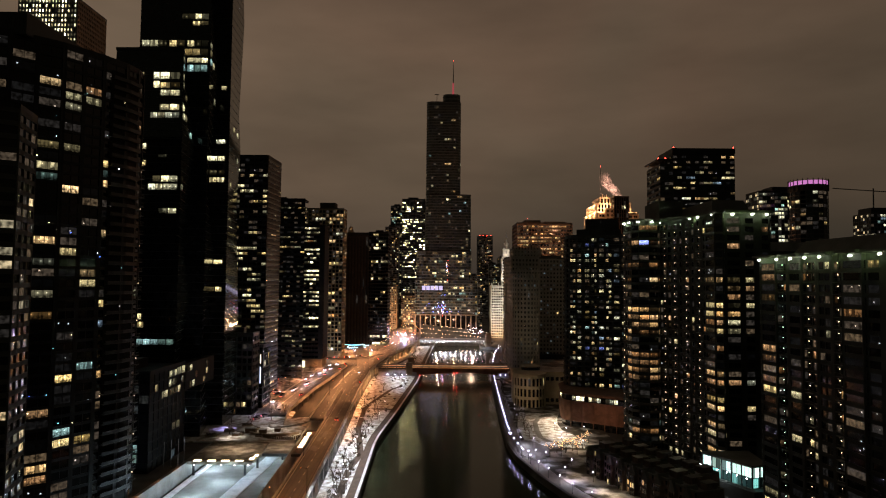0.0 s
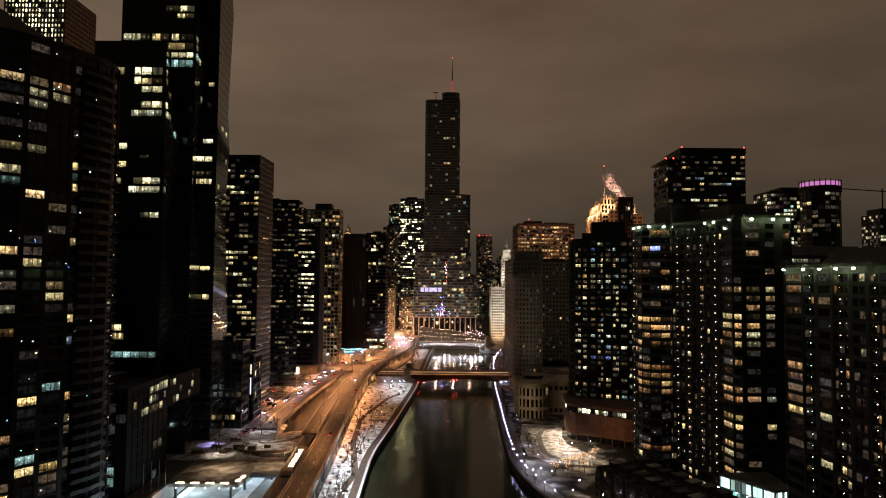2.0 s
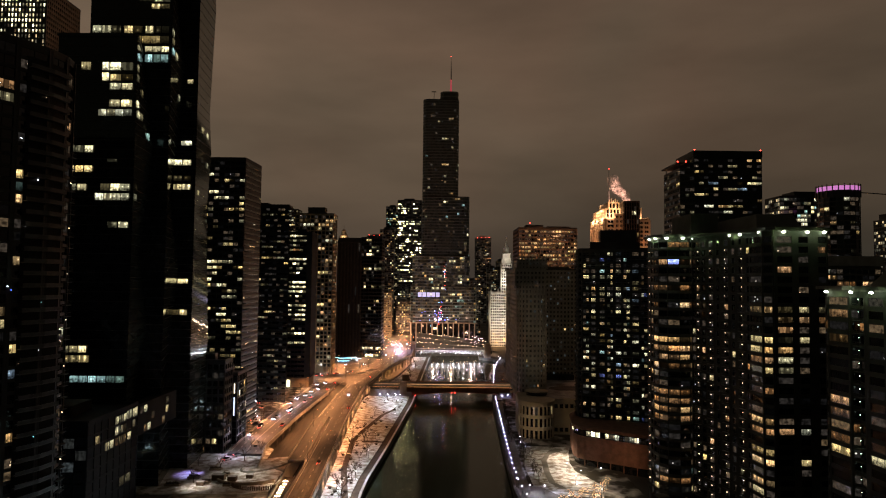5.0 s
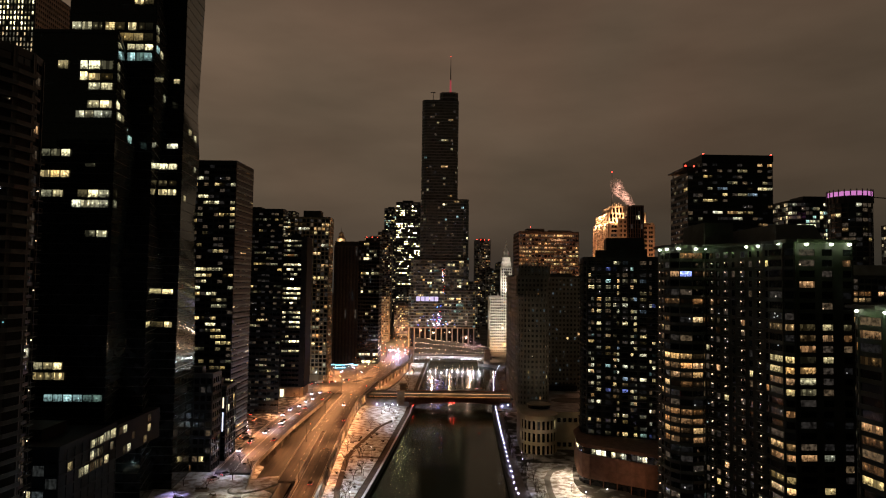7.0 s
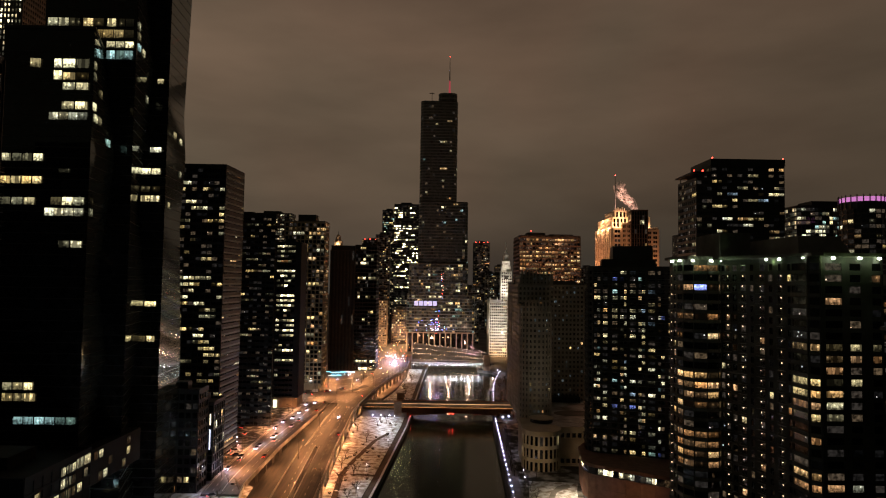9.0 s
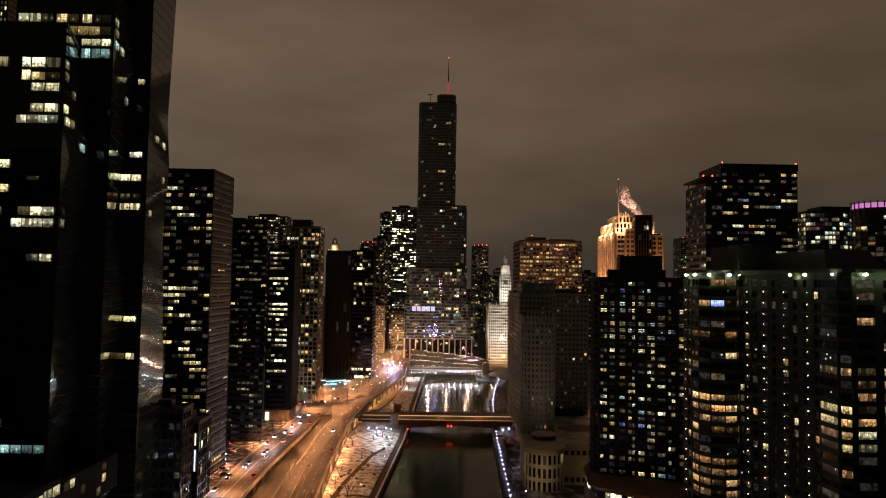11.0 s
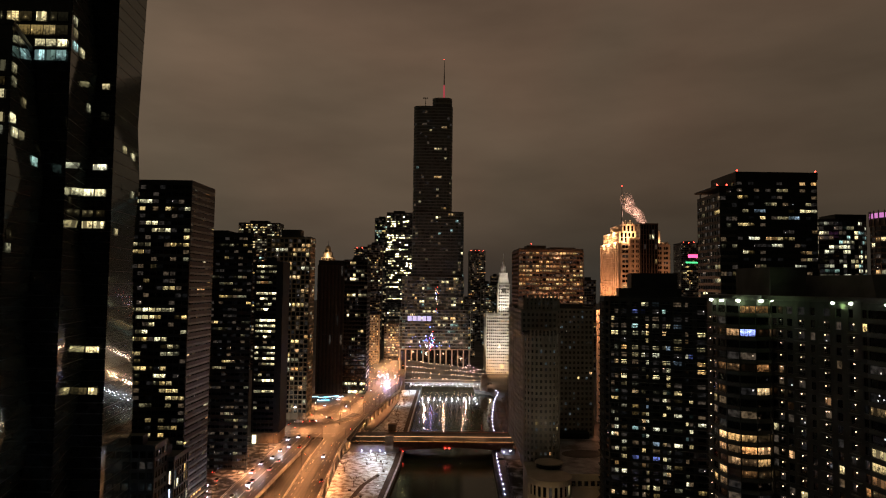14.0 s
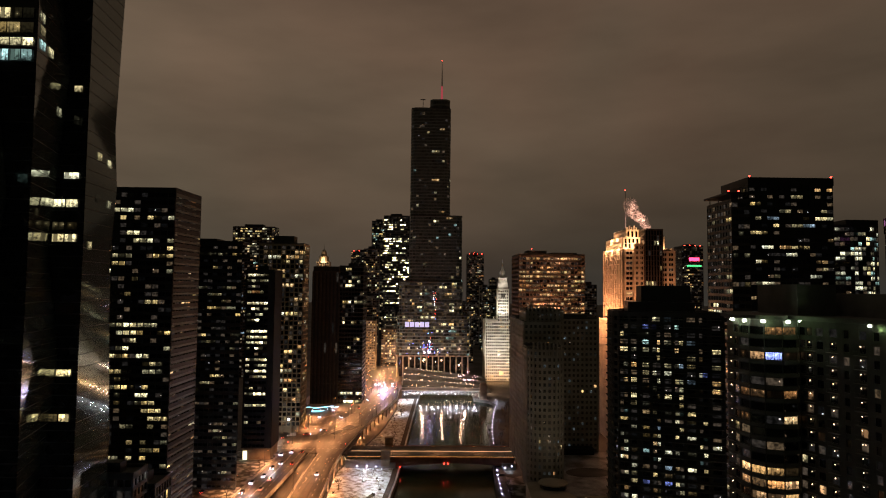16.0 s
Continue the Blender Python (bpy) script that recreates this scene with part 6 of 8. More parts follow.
part("pavilion_roof", Shape().prism(circle(58.6, 439.5, 7.0, 28), 26.0, 26.5).prism(circle(58.6, 439.5, 7.0, 28), 26.5, 27.6, 0.2), BEIGE, b, "shallow conical pavilion roof")

# gridded apartment tower over a brick podium
b = building("apartment_tower", 88, 390, GROUND_Z, "dark apartment tower with a fine grid of small lit windows", "tower")
P = [(73.0, 386.5), (74.2, 383.8), (110.4, 370.8), (113, 392), (114, 412), (84, 412), (74.6, 400)]
tower(b, P, 22, 109, bay=2.9, fl=2.95, pier=1.0, span=1.25, proud=0.4, frame=DARK_PRECAST, core=GLASS_BLACK, lit=0.2, dim=0.45, rooms=(1, 1, 2, 0, 8, 2, 5, 0, 9, 1, 2, 1, 8, 9, 2, 1, 4, 8, 0, 6), seed=141, faces=(1, 2, 6), cap=360,
      bays={1: [(0.5, 1.8, 0.25), (1.95, 3.4, 0.42), (4.6, 6.8, 0.3), (9.0, 11.4, 0.42), (12.8, 14.2, 0.4), (14.35, 15.7, 0.5), (17.1, 19.7, 0.42), (21.0, 22.4, 0.3), (22.55, 24.0, 0.42), (25.4, 28.4, 0.36), (29.8, 31.0, 0.3), (31.15, 32.6, 0.35), (34.4, 37.4, 0.25)], 6: [(1.6, 3.6, 0.15), (6.4, 8.6, 0.12), (10.6, 12.6, 0.2)]})
roof(b, P, 109, houses=())
ledges = Shape()
for k in range(30):
    z = 22 + k * 2.949
    ledges.hexa([(73.4, 382.9, z - 0.3), (110.1, 369.6, z - 0.3), (110.4, 370.8, z - 0.3), (74.2, 383.8, z - 0.3)], [(73.4, 382.9, z), (110.1, 369.6, z), (110.4, 370.8, z), (74.2, 383.8, z)])
    ledges.hexa([(73.4, 400.4, z - 0.3), (71.8, 386.6, z - 0.3), (73.0, 386.5, z - 0.3), (74.6, 400, z - 0.3)], [(73.4, 400.4, z), (71.8, 386.6, z), (73.0, 386.5, z), (74.6, 400, z)])
part("ledge_work", ledges, GREY_STONE, b, "thin projecting floor ledges", "stuff")
part("penthouse", Shape().prism([(79, 387), (103, 379), (108, 408), (84, 409)], 109.4, 114).prism([(85, 389), (102.5, 382), (106, 404), (88, 405)], 114, 120.5), BLACK_FRAME, b)
pod = building("brick_podium", 88, 380, GROUND_Z, "red brick podium with a lit clerestory band", "podium building")
PP = [(66.6, 370), (67.6, 364.8), (70, 362), (104, 339.5), (112, 372), (112, 412), (80, 412), (69.5, 392)]
part("brick_wall", Shape().prism(PP, 6.4, 17.4), BRICK_RED, pod)
part("ground_floor", Shape().prism(pushed(PP, -0.8, 90, 378), GROUND_Z, 6.41), GLASS_GREY, pod, "recessed glazed ground floor")
part("cornice", Shape().prism(pushed(PP, 0.5, 90, 378), 20.6, 22), BRICK_RED, pod)
part("clerestory", Shape().prism(pushed(PP, -0.5, 90, 378), 17.4, 20.61), GLASS_GREY, pod)
fa, fb = Vector((70, 362)), Vector((104, 339.5))
fd = (fb - fa).normalized()
fo, turn = Vector((fd.y, -fd.x)), math.atan2(fd.y, fd.x)
for k in range(12):
    if k % 4 != 3:
        c = fa + fd * (2.4 + k * 2.35) - fo * 0.25
        m = new("window", pane(2.2, 2.3, 12 if k % 3 else 2))
        m.parent = pod
        m.matrix_local = Matrix.Translation(Vector((*c, 17.8)) - pod.location) @ Matrix.Rotation(turn, 4, "Z")
for k in range(4):
    c = Vector((69.5, 392)).lerp(Vector((66.6, 370)), 0.18 + k * 0.2) + Vector((0.2, 0))
    m = new("window", pane(2.6, 2.3, 12))
    m.parent = pod
    m.matrix_local = Matrix.Translation(Vector((*c, 17.8)) - pod.location) @ Matrix.Rotation(math.atan2(-22, -2.9), 4, "Z")
for k in range(7):
    a, c = fa + fd * (0.6 + k * 6.4), fa + fd * (1.0 + k * 6.4)
    part("brick_pier", Shape().hexa(*[[(*(a + fo * 0.3), z), (*(c + fo * 0.3), z), (*(c + fo * 0.01), z), (*(a + fo * 0.01), z)] for z in (GROUND_Z, 17.38)]), BRICK_RED, pod)
for z in (6.6, 11.4, 16.6):
    part("brick_band", Shape().hexa(*[[(*(fa + fo * 0.2), q), (*(fb + fo * 0.2), q), (*(fb + fo * 0.01), q), (*(fa + fo * 0.01), q)] for q in (z, z + 0.35)]), BRICK_RED, pod)

# balconied condominium with a lit cornice
CORNICE_GREEN = (0.66, 1.0, 0.38)
b = building("condominium_tower", 110, 300, GROUND_Z, "dark balconied condominium tower with greenish lights under its cornice", "tower")
P = [(88.4, 319), (87.9, 310.6), (88.6, 306.2), (91.0, 302.8), (95.2, 301.4), (99.4, 302.2), (101.0, 304.4), (103.0, 299.4), (105.6, 292.2), (107.9, 284.6), (109.9, 275.4), (110.2, 273.6),
     (110.9, 265.6), (113.3, 263.6), (114.4, 265.2), (133, 265.2), (146, 332), (97, 332)]
BAND = {2: 11, 5: 11, 11: 0, 12: 3, 13: 11, 14: 3, 17: 11, 18: 11, 19: 11, 20: 11, 27: 11}
HALF = {2: 11, 5: 11, 7: 3, 11: 0, 12: 3, 14: 0, 17: 11, 18: 3, 19: 0, 20: 11, 26: 5, 28: 1}
BOW = {(1, 0): HALF, (2, 0): BAND, (4, 0): {**BAND, 0: 3, 7: 0, 13: 0, 19: 0}, (3, 0): {**BAND, 0: 3, 2: 6}, (5, 0): HALF}
CORNER = {7: 0, 10: 1, 11: 1, 12: 11, 13: 9, 18: 0, 19: 11, 21: 1, 22: 0, 24: 0, 25: 9, 27: 0}
tower(b, P, GROUND_Z, 110, bay=2.5, fl=3.46, pier=0.3, span=1.35, proud=0.3, frame=DARK_PRECAST, core=GLASS_BLACK, lit=0.05, dim=0.35, rooms=(0, 1, 3, 11, 11, 9, 9), seed=151, skip=(16, 17), faces=tuple(range(0, 15)), cap=300,
      bays={0: [(4.6, 7.8, 0.1)], 1: [(0.3, 4.2, 0)], 2: [(0.05, 4.0, 0)], 3: [(0.05, 4.3, 0)], 4: [(0.05, 4.2, 0)], 5: [(0.2, 2.5, 0)], 6: [(0.8, 2.6, 0.06), (3.0, 4.8, 0.1)], 7: [(0.6, 2.6, 0.12), (4.4, 6.6, 0.08)],
            8: [(0.8, 2.4, 0.07), (5.2, 7.2, 0.12)], 9: [(1.2, 3.0, 0.08), (5.4, 6.8, 0.05)], 11: [(0.3, 7.4, 0.0)], 12: [(0.3, 2.9, 0.05)], 14: [(1.2, 6.3, 0.06), (8.6, 12.0, 0.07), (15.4, 18.2, 0.1)]},
      fixed={**BOW, (11, 0): CORNER, (12, 0): {**CORNER, 11: 0, 13: 1, 18: 0, 25: None}, (14, 0): {7: 1, 8: 0, 9: 11, 10: 9, 11: 0, 12: 9, 13: 9, 19: 11}, (14, 1): {7: 9, 8: 11, 10: 9, 19: 2, 22: 1}, (14, 2): {7: 9, 8: 11}})
slabs = Shape()
for k in range(31):
    z = GROUND_Z + k * 3.464
    for e in (1, 2, 3, 4, 5, 11, 12):
        a, c = Vector(P[e]), Vector(P[e + 1])
        o = Vector(((c - a).y, -(c - a).x)).normalized() * 0.5
        slabs.hexa([(*(a + o), z - 0.5), (*(c + o), z - 0.5), (*c, z - 0.5), (*a, z - 0.5)], [(*(a + o), z + 0.35), (*(c + o), z + 0.35), (*c, z + 0.35), (*a, z + 0.35)])
part("slab_work", slabs, GREY_STONE, b, "projecting precast floor edges of the bays", "stuff")


part("cornice", Shape().prism(pushed(P, 2.2, 115, 300), 111.3, 112.3), GREY_STONE, b, "projecting cornice")
part("frieze", Shape().prism(pushed(P, 0.5, 115, 300), 110.96, 111.29), GREY_STONE, b)
part("penthouse", Shape().prism([(101, 304), (112, 304), (112, 326), (101, 326)], 112.32, 121).prism([(114, 276), (131, 276), (136, 318), (114, 318)], 112.32, 118.5, 0.8), GREY_STONE, b)
part("roof", Shape().prism(P, 110.05, 110.95), ROOFING, b)
for k, (x, y) in enumerate(((86.8, 313), (87.2, 306.4), (90.4, 302.4), (96.4, 300.6), (101.6, 303.6), (105.4, 297.2), (106.8, 289.8), (107.9, 284.2), (109.0, 278.4), (109.9, 266.6), (117.5, 263.9), (125.6, 263.9), (131.4, 263.9))):
    lt = part("cornice_light", Shape().ball((x, y, 110.7), 0.62 if k != 9 else 0.35, 0.6, 10, 6), GLOW_GREENISH, b, "bright cornice floodlight")
    part("light_bracket", Shape().box(x - 0.1, y - 0.1, 111.0, x + 0.1, y + 0.1, 111.31), STEEL_DARK, lt, base=b.location)

b = building("condominium_tower", 145, 185, GROUND_Z, "dark balconied condominium tower with a lit cornice beside the park", "tower")
FACE = lambda y: 114.0 + (227 - y) * 0.12
P3 = [(190, 130), (190, 233), (113.4, 233), (FACE(231) - 0.8, 231), (FACE(222.6) - 0.8, 222.6), (FACE(222) + 1.4, 222), (FACE(218), 218), (FACE(210.6), 210.6), (FACE(210) + 1.2, 210), (FACE(203.6), 203.6), (FACE(196.6), 196.6), (FACE(196) + 1.2, 196),
      (FACE(192), 192), (FACE(191.6) - 0.9, 191.6), (FACE(183.6) - 0.9, 183.6), (FACE(183) - 0.2, 183), (FACE(178), 178), (FACE(150), 150), (FACE(130), 130)]
tower(b, P3, GROUND_Z, 90, bay=2.6, fl=3.46, pier=0.6, span=1.3, proud=0.3, frame=DARK_PRECAST, core=GLASS_BLACK, lit=0.08, dim=0.4, rooms=(11, 11, 3, 0, 9, 11, 9, 3, 11, 1), seed=161, skip=(0, 1), faces=tuple(range(2, 18)), cap=300,
      bays={3: [(0.5, 7.9, 0.22)], 5: [(0.4, 3.4, 0.12)], 6: [(1.2, 6.4, 0.12)], 8: [(0.6, 3.2, 0.14), (3.4, 5.6, 0.2)], 9: [(1.0, 3.3, 0.12), (3.5, 5.8, 0.1)], 11: [(0.8, 3.4, 0.2)], 13: [(0.4, 7.6, 0.18)], 15: [(0.4, 4.4, 0.2)], 16: [(2, 8, 0.2), (10, 16, 0.2), (18, 26, 0.2)]})
part("cornice", Shape().prism([(x - 2.2 if x < 180 else x, y + (1.6 if y > 230 else 0)) for x, y in P3], 91.4, 92.3), GREY_STONE, b, "projecting cornice")
part("roof", Shape().prism(P3, 90.05, 91.38), ROOFING, b)
part("penthouse", Shape().prism([(124, 160), (180, 160), (180, 224), (120, 224)], 92.32, 97, 0.9), GREY_STONE, b)
for y in (230.2, 220.6, 213.4, 206.4, 199.6, 187, 176, 165):
    x = FACE(y) - 2.0
    lt = part("cornice_light", Shape().ball((x, y, 90.7), 0.5, 0.7, 10, 6), GLOW_GREENISH, b, "bright cornice floodlight")
    part("light_bracket", Shape().box(x - 0.1, y - 0.1, 91.05, x + 0.1, y + 0.1, 91.41), STEEL_DARK, lt, base=b.location)

b = building("dark_residential_tower", 176, 455, GROUND_Z, "black residential tower with a raised roof frame and red beacons", "tower")
tower(b, rect(156, 441, 198, 470), GROUND_Z, 171, bay=3.0, fl=3.6, pier=0.12, span=2.0, frame=BLACK_FRAME, core=GLASS_BLACK, lit=0.13, dim=0.3, rooms=(8, 1, 9, 9, 1, 2, 0, 9, 4), seed=171, faces=(0, 3), cap=300, lit_high=0.94)
tower(b, rect(147, 440, 155.8, 468), GROUND_Z, 163, bay=3.0, fl=3.6, pier=0.15, span=1.5, frame=GREY_FRAME, core=GLASS_GREY, lit=0.12, dim=0.35, rooms=(8, 1, 9, 2), seed=172, faces=(0, 3), cap=150, body="side_wing")
part("roof_frame", Shape().box(155.5, 440.5, 171.2, 198.5, 470.5, 175), BLACK_FRAME, b)
part("roof_canopy", Shape().box(145, 440.5, 166.5, 155.4, 468, 167.4), BLACK_FRAME, b, "thin cantilevered roof slab")
for x, y in ((147.5, 442), (147.5, 466), (152, 442), (152, 466)):
    part("canopy_post", Shape().box(x - 0.2, y - 0.2, 163.5, x + 0.2, y + 0.2, 166.6), BLACK_FRAME, b)
for x, z in ((146, 168), (156.5, 175.6), (197.5, 175.6), (151, 168)):
    beacon(b, x, 441, z, r=0.45)

b = building("curved_glass_tower", 300, 588, GROUND_Z, "curved dark tower with many greenish lit floors", "tower")
pl = [(279, 574), (291, 570), (305, 570), (315, 576), (317, 598), (279, 598)]
tower(b, pl, GROUND_Z, 164, bay=3.0, fl=3.4, pier=0.25, span=0.9, frame=BLACK_FRAME, core=GLASS_BLACK, lit=0.22, dim=0.4, rooms=(2, 8, 5, 2), rows=0.08, seed=181, faces=(0, 1, 2, 5), cap=250)
roof(b, pl, 164, houses=((0.3, 0.1, 0.9, 0.8, 5),))
b = building("crowned_round_tower", 278, 492, GROUND_Z, "round-fronted tower with a glowing pink crown", "tower")
pl = circle(278, 494, 13, 20)
tower(b, pl, GROUND_Z, 153, bay=3.2, fl=3.3, pier=0.4, span=0.9, frame=GREY_FRAME, core=GLASS_BLACK, lit=0.10, dim=0.3, rooms=(1, 0, 8, 4, 2), seed=182, cap=180)
part("crown", Shape().prism(circle(278, 494, 13.4, 24), 157.6, 160.6), GLOW_PINK, b, "glowing pink crown band")
for k in range(24):
    t = 2 * math.pi * k / 24
    s = Shape().box(278 + 13.6 * math.cos(t) - 0.25, 494 + 13.6 * math.sin(t) - 0.25, 153, 278 + 13.6 * math.cos(t) + 0.25, 494 + 13.6 * math.sin(t) + 0.25, 162)
    part("crown_fin", s, GREY_FRAME, b)
part("crown_base", Shape().prism(circle(278, 494, 13.2, 24), 153, 157.6), GREY_FRAME, b)
b = building("blue_lit_tower", 470, 710, GROUND_Z, "dark far tower with bluish white lit bays", "tower")
tower(b, rect(461, 700, 512, 730), GROUND_Z, 160, bay=3.4, fl=3.6, pier=0.4, span=0.9, frame=GREY_FRAME, core=GLASS_BLACK, lit=0.2, dim=0.3, rooms=(2, 5, 4), rows=0.1, seed=183, faces=(0, 3), cap=220)
part("setback", Shape().prism(rect(464, 704, 488, 726), 160.2, 167).box(472, 712, 167, 473, 713, 178), BLACK_FRAME, b)
b = building("tower_crane", 470, 716, 167, "thin far tower crane jib on a roof", "crane")
part("mast", Shape().tube((475, 716, 167), (475, 716, 190), 0.8, 0.8, 4), STEEL_DARK, b)
part("jib", Shape().beam((430, 716, 190), (500, 716, 186), 0.9, 0.9), STEEL_DARK, b)
b = building("white_roofed_block", 205, 425, GROUND_Z, "mid-rise block with a pale flat roof band", "building")
tower(b, rect(178, 410, 250, 435), GROUND_Z, 102, bay=3.6, fl=3.4, pier=0.5, span=1.1, frame=GREY_STONE, core=GLASS_BLACK, lit=0.1, dim=0.4, rooms=(1, 0, 3, 2), seed=184, faces=(0, 3), cap=250)
part("roof_band", Shape().box(177, 409, 103.4, 251, 436, 109), CONCRETE, b, "pale roof band")
part("roof", Shape().box(178.2, 410.2, 102.95, 249.8, 434.8, 103.4), ROOFING, b)

# gold-lit stepped tower
b = building("floodlit_stepped_tower", 160, 632, GROUND_Z, "limestone stepped tower floodlit gold at its setbacks", "skyscraper")
FLOOD = (1.00, 0.378, 0.162)
KN = dict(bay=2.7, fl=3.8, pier=1.3, span=0.5, proud=0.7, frame=GOLD_STONE, core=GLASS_BLACK, rooms=(1, 0, 0))
KF = dict(bay=4.4, fl=3.8, pier=1.7, span=1.7, proud=0.35, frame=GOLD_STONE, core=GLASS_BLACK, rooms=(1, 0, 9), mullion=0.3)
tower(b, rect(145, 614, 182, 665), GROUND_Z, 149, lit=0.02, dim=0.05, seed=191, body="shaft", cap=60, faces=(3,), skip=(0,), **{**KN, "bay": 6.2, "pier": 2.7, "proud": 1.2})
tower(b, rect(145.5, 611, 152, 613.9), GROUND_Z, 148, lit=0.05, dim=0.15, seed=196, body="corner_bay", cap=60, faces=(0,), **KF)
tower(b, rect(152.2, 609, 159.4, 613.9), GROUND_Z, 152, lit=0.05, dim=0.15, seed=192, body="front_shaft", cap=80, faces=(0,), **KF)
tower(b, rect(159.6, 607, 172.4, 640), GROUND_Z, 163, lit=0.06, dim=0.1, seed=197, body="ribbed_shaft", cap=80, faces=(0,), bay=2.1, fl=3.8, pier=0.55, span=0.3, proud=0.8, frame=BROWN_STONE, core=GLASS_BLACK, rooms=(8, 1))
tower(b, rect(172.6, 610, 182.6, 613.9), GROUND_Z, 147, lit=0.05, dim=0.15, seed=194, body="east_shaft", cap=60, faces=(0,), **KF)
tower(b, rect(146, 616, 158, 662), 149.6, 157.4, lit=0.0, dim=0.1, seed=193, body="upper_tier", faces=(), **KN)
tower(b, rect(149.4, 620, 158.6, 652), 158, 163.5, lit=0.0, dim=0.1, seed=198, body="crown_tier", faces=(), **KN)
tower(b, rect(173.4, 616, 177, 624), 149.6, 158, lit=0.0, dim=0.0, seed=199, body="pinnacle", faces=(), **KN)
for k in range(5):
    part("crown_fin", Shape().box(149.5 + k * 1.8, 619.2, 163.6, 150.3 + k * 1.8, 620.2, 166.2 + (k % 2) * 1.2), GOLD_STONE, b)
part("roof", Shape().box(144.8, 613.9, 149.3, 182.2, 665.2, 149.6).box(145.8, 615.8, 157.7, 158.2, 662.2, 158.0).box(159.4, 606.8, 163.4, 172.6, 640.2, 163.8).box(149.2, 619.8, 163.9, 158.8, 652.2, 164.3), GOLD_STONE, b)
tower(b, rect(138, 618, 144.2, 654), GROUND_Z, 94, lit=0.05, dim=0.2, seed=195, body="low_wing", faces=(0, 3), **KN)
part("wing_roof", Shape().box(137.8, 617.8, 94.6, 144.3, 654.2, 95), GOLD_STONE, b)
for k in range(3):
    lamp(139.6, 624 + k * 12, 97, 9000, FLOOD, 1.2)
for k in range(3):
    lamp(124, 612 + k * 20, 98, 34000, FLOOD, 1.5)
lamp(150, 586, 108, 22000, FLOOD, 1.5)
lamp(176, 586, 108, 14000, FLOOD, 1.5)
part("spire", Shape().tube((154, 637, 160), (154, 637, 197), 0.8, 0.15), STEEL, b)
beacon(b, 154, 637, 197.4, r=0.5)
for x, y, z, p in ((142.6, 622, 149, 7000), (142.6, 640, 149, 7000), (142.6, 656, 149, 6000), (148.5, 611, 150, 8000), (155, 611.6, 153.4, 7000), (144.6, 630, 157, 7000), (144.6, 646, 157, 7000), (153, 615.6, 158.6, 6000), (175, 613, 149.4, 4000)):
    lamp(x, y, z, p * 1.0, (1.0, 0.5, 0.24), 1.4)

# white tower floodlights
for x, y, z, p in ((70, 880, 30, 90000), (92, 878, 30, 90000), (50, 948, 34, 22000), (84, 916, 86, 26000), (93, 916, 86, 26000), (74, 944, 80, 4000), (90, 922, 118, 12000)):
    lamp(x, y, z, p * 0.8, (1.0, 0.89, 0.72), 1.0, 95, (85, 948, z + 18))
lamp(76, 924, 9, 6000, (1.0, 0.5, 0.2), 0.5)
lamp(90, 924, 9, 6000, (1.0, 0.5, 0.2), 0.5)

# closing blocks behind the camera and at the sides, out of sight of the walk
CLOSE = [(-420, -260, -320, -200, 120), (-260, -320, -170, -260, 90), (220, -300, 320, -240, 100), (260, 60, 330, 110, 80), (-330, 380, -250, 440, 150), (-320, 460, -240, 520, 120), (300, 330, 380, 380, 110), (-330, 60, -250, 120, 130)]
for k, (x0, y0, x1, y1, z) in enumerate(CLOSE):
    b = building("city_block", (x0 + x1) / 2, (y0 + y1) / 2, GROUND_Z, "plain dark city block with scattered lit windows", "building")
    tower(b, rect(x0, y0, x1, y1), GROUND_Z, z, bay=5, fl=4, pier=0.6, span=1.3, frame=GREY_STONE, core=GLASS_BLACK, lit=0.03, dim=0.15, seed=300 + k, cap=12)
    roof(b, rect(x0, y0, x1, y1), z)
for x, y in ((86.6, 310), (91, 300.8), (98.4, 299.4), (103, 299), (106, 291), (108, 281), (114, 262.6), (121.5, 262.6), (129, 262.6)):
    lamp(x, y, 109.9, 170, CORNICE_GREEN, 0.3)
for y in (226, 217, 210, 203, 193, 181):
    lamp(FACE(y) - 2.6, y, 89.9, 170, CORNICE_GREEN, 0.3)
# lamps without fixtures, added to brighten the hotel, its podium and the brick podium
lamp(72, 396, 12, 7000, WARM, 0.6, 95, (80, 426, 13))
lamp(44, 398, 10, 3000, WARM, 0.6, 95, (55, 415, 13))
lamp(80, 334, 10, 3000, (1.0, 0.55, 0.28), 0.6, 95, (88, 355, 11))
lamp(72, 400, 32, 5500, (1.0, 0.78, 0.55), 1.0, 70, (64, 460, 62))
lamp(-107, 578, 17, 5000, (1.0, 0.9, 0.75), 0.6)


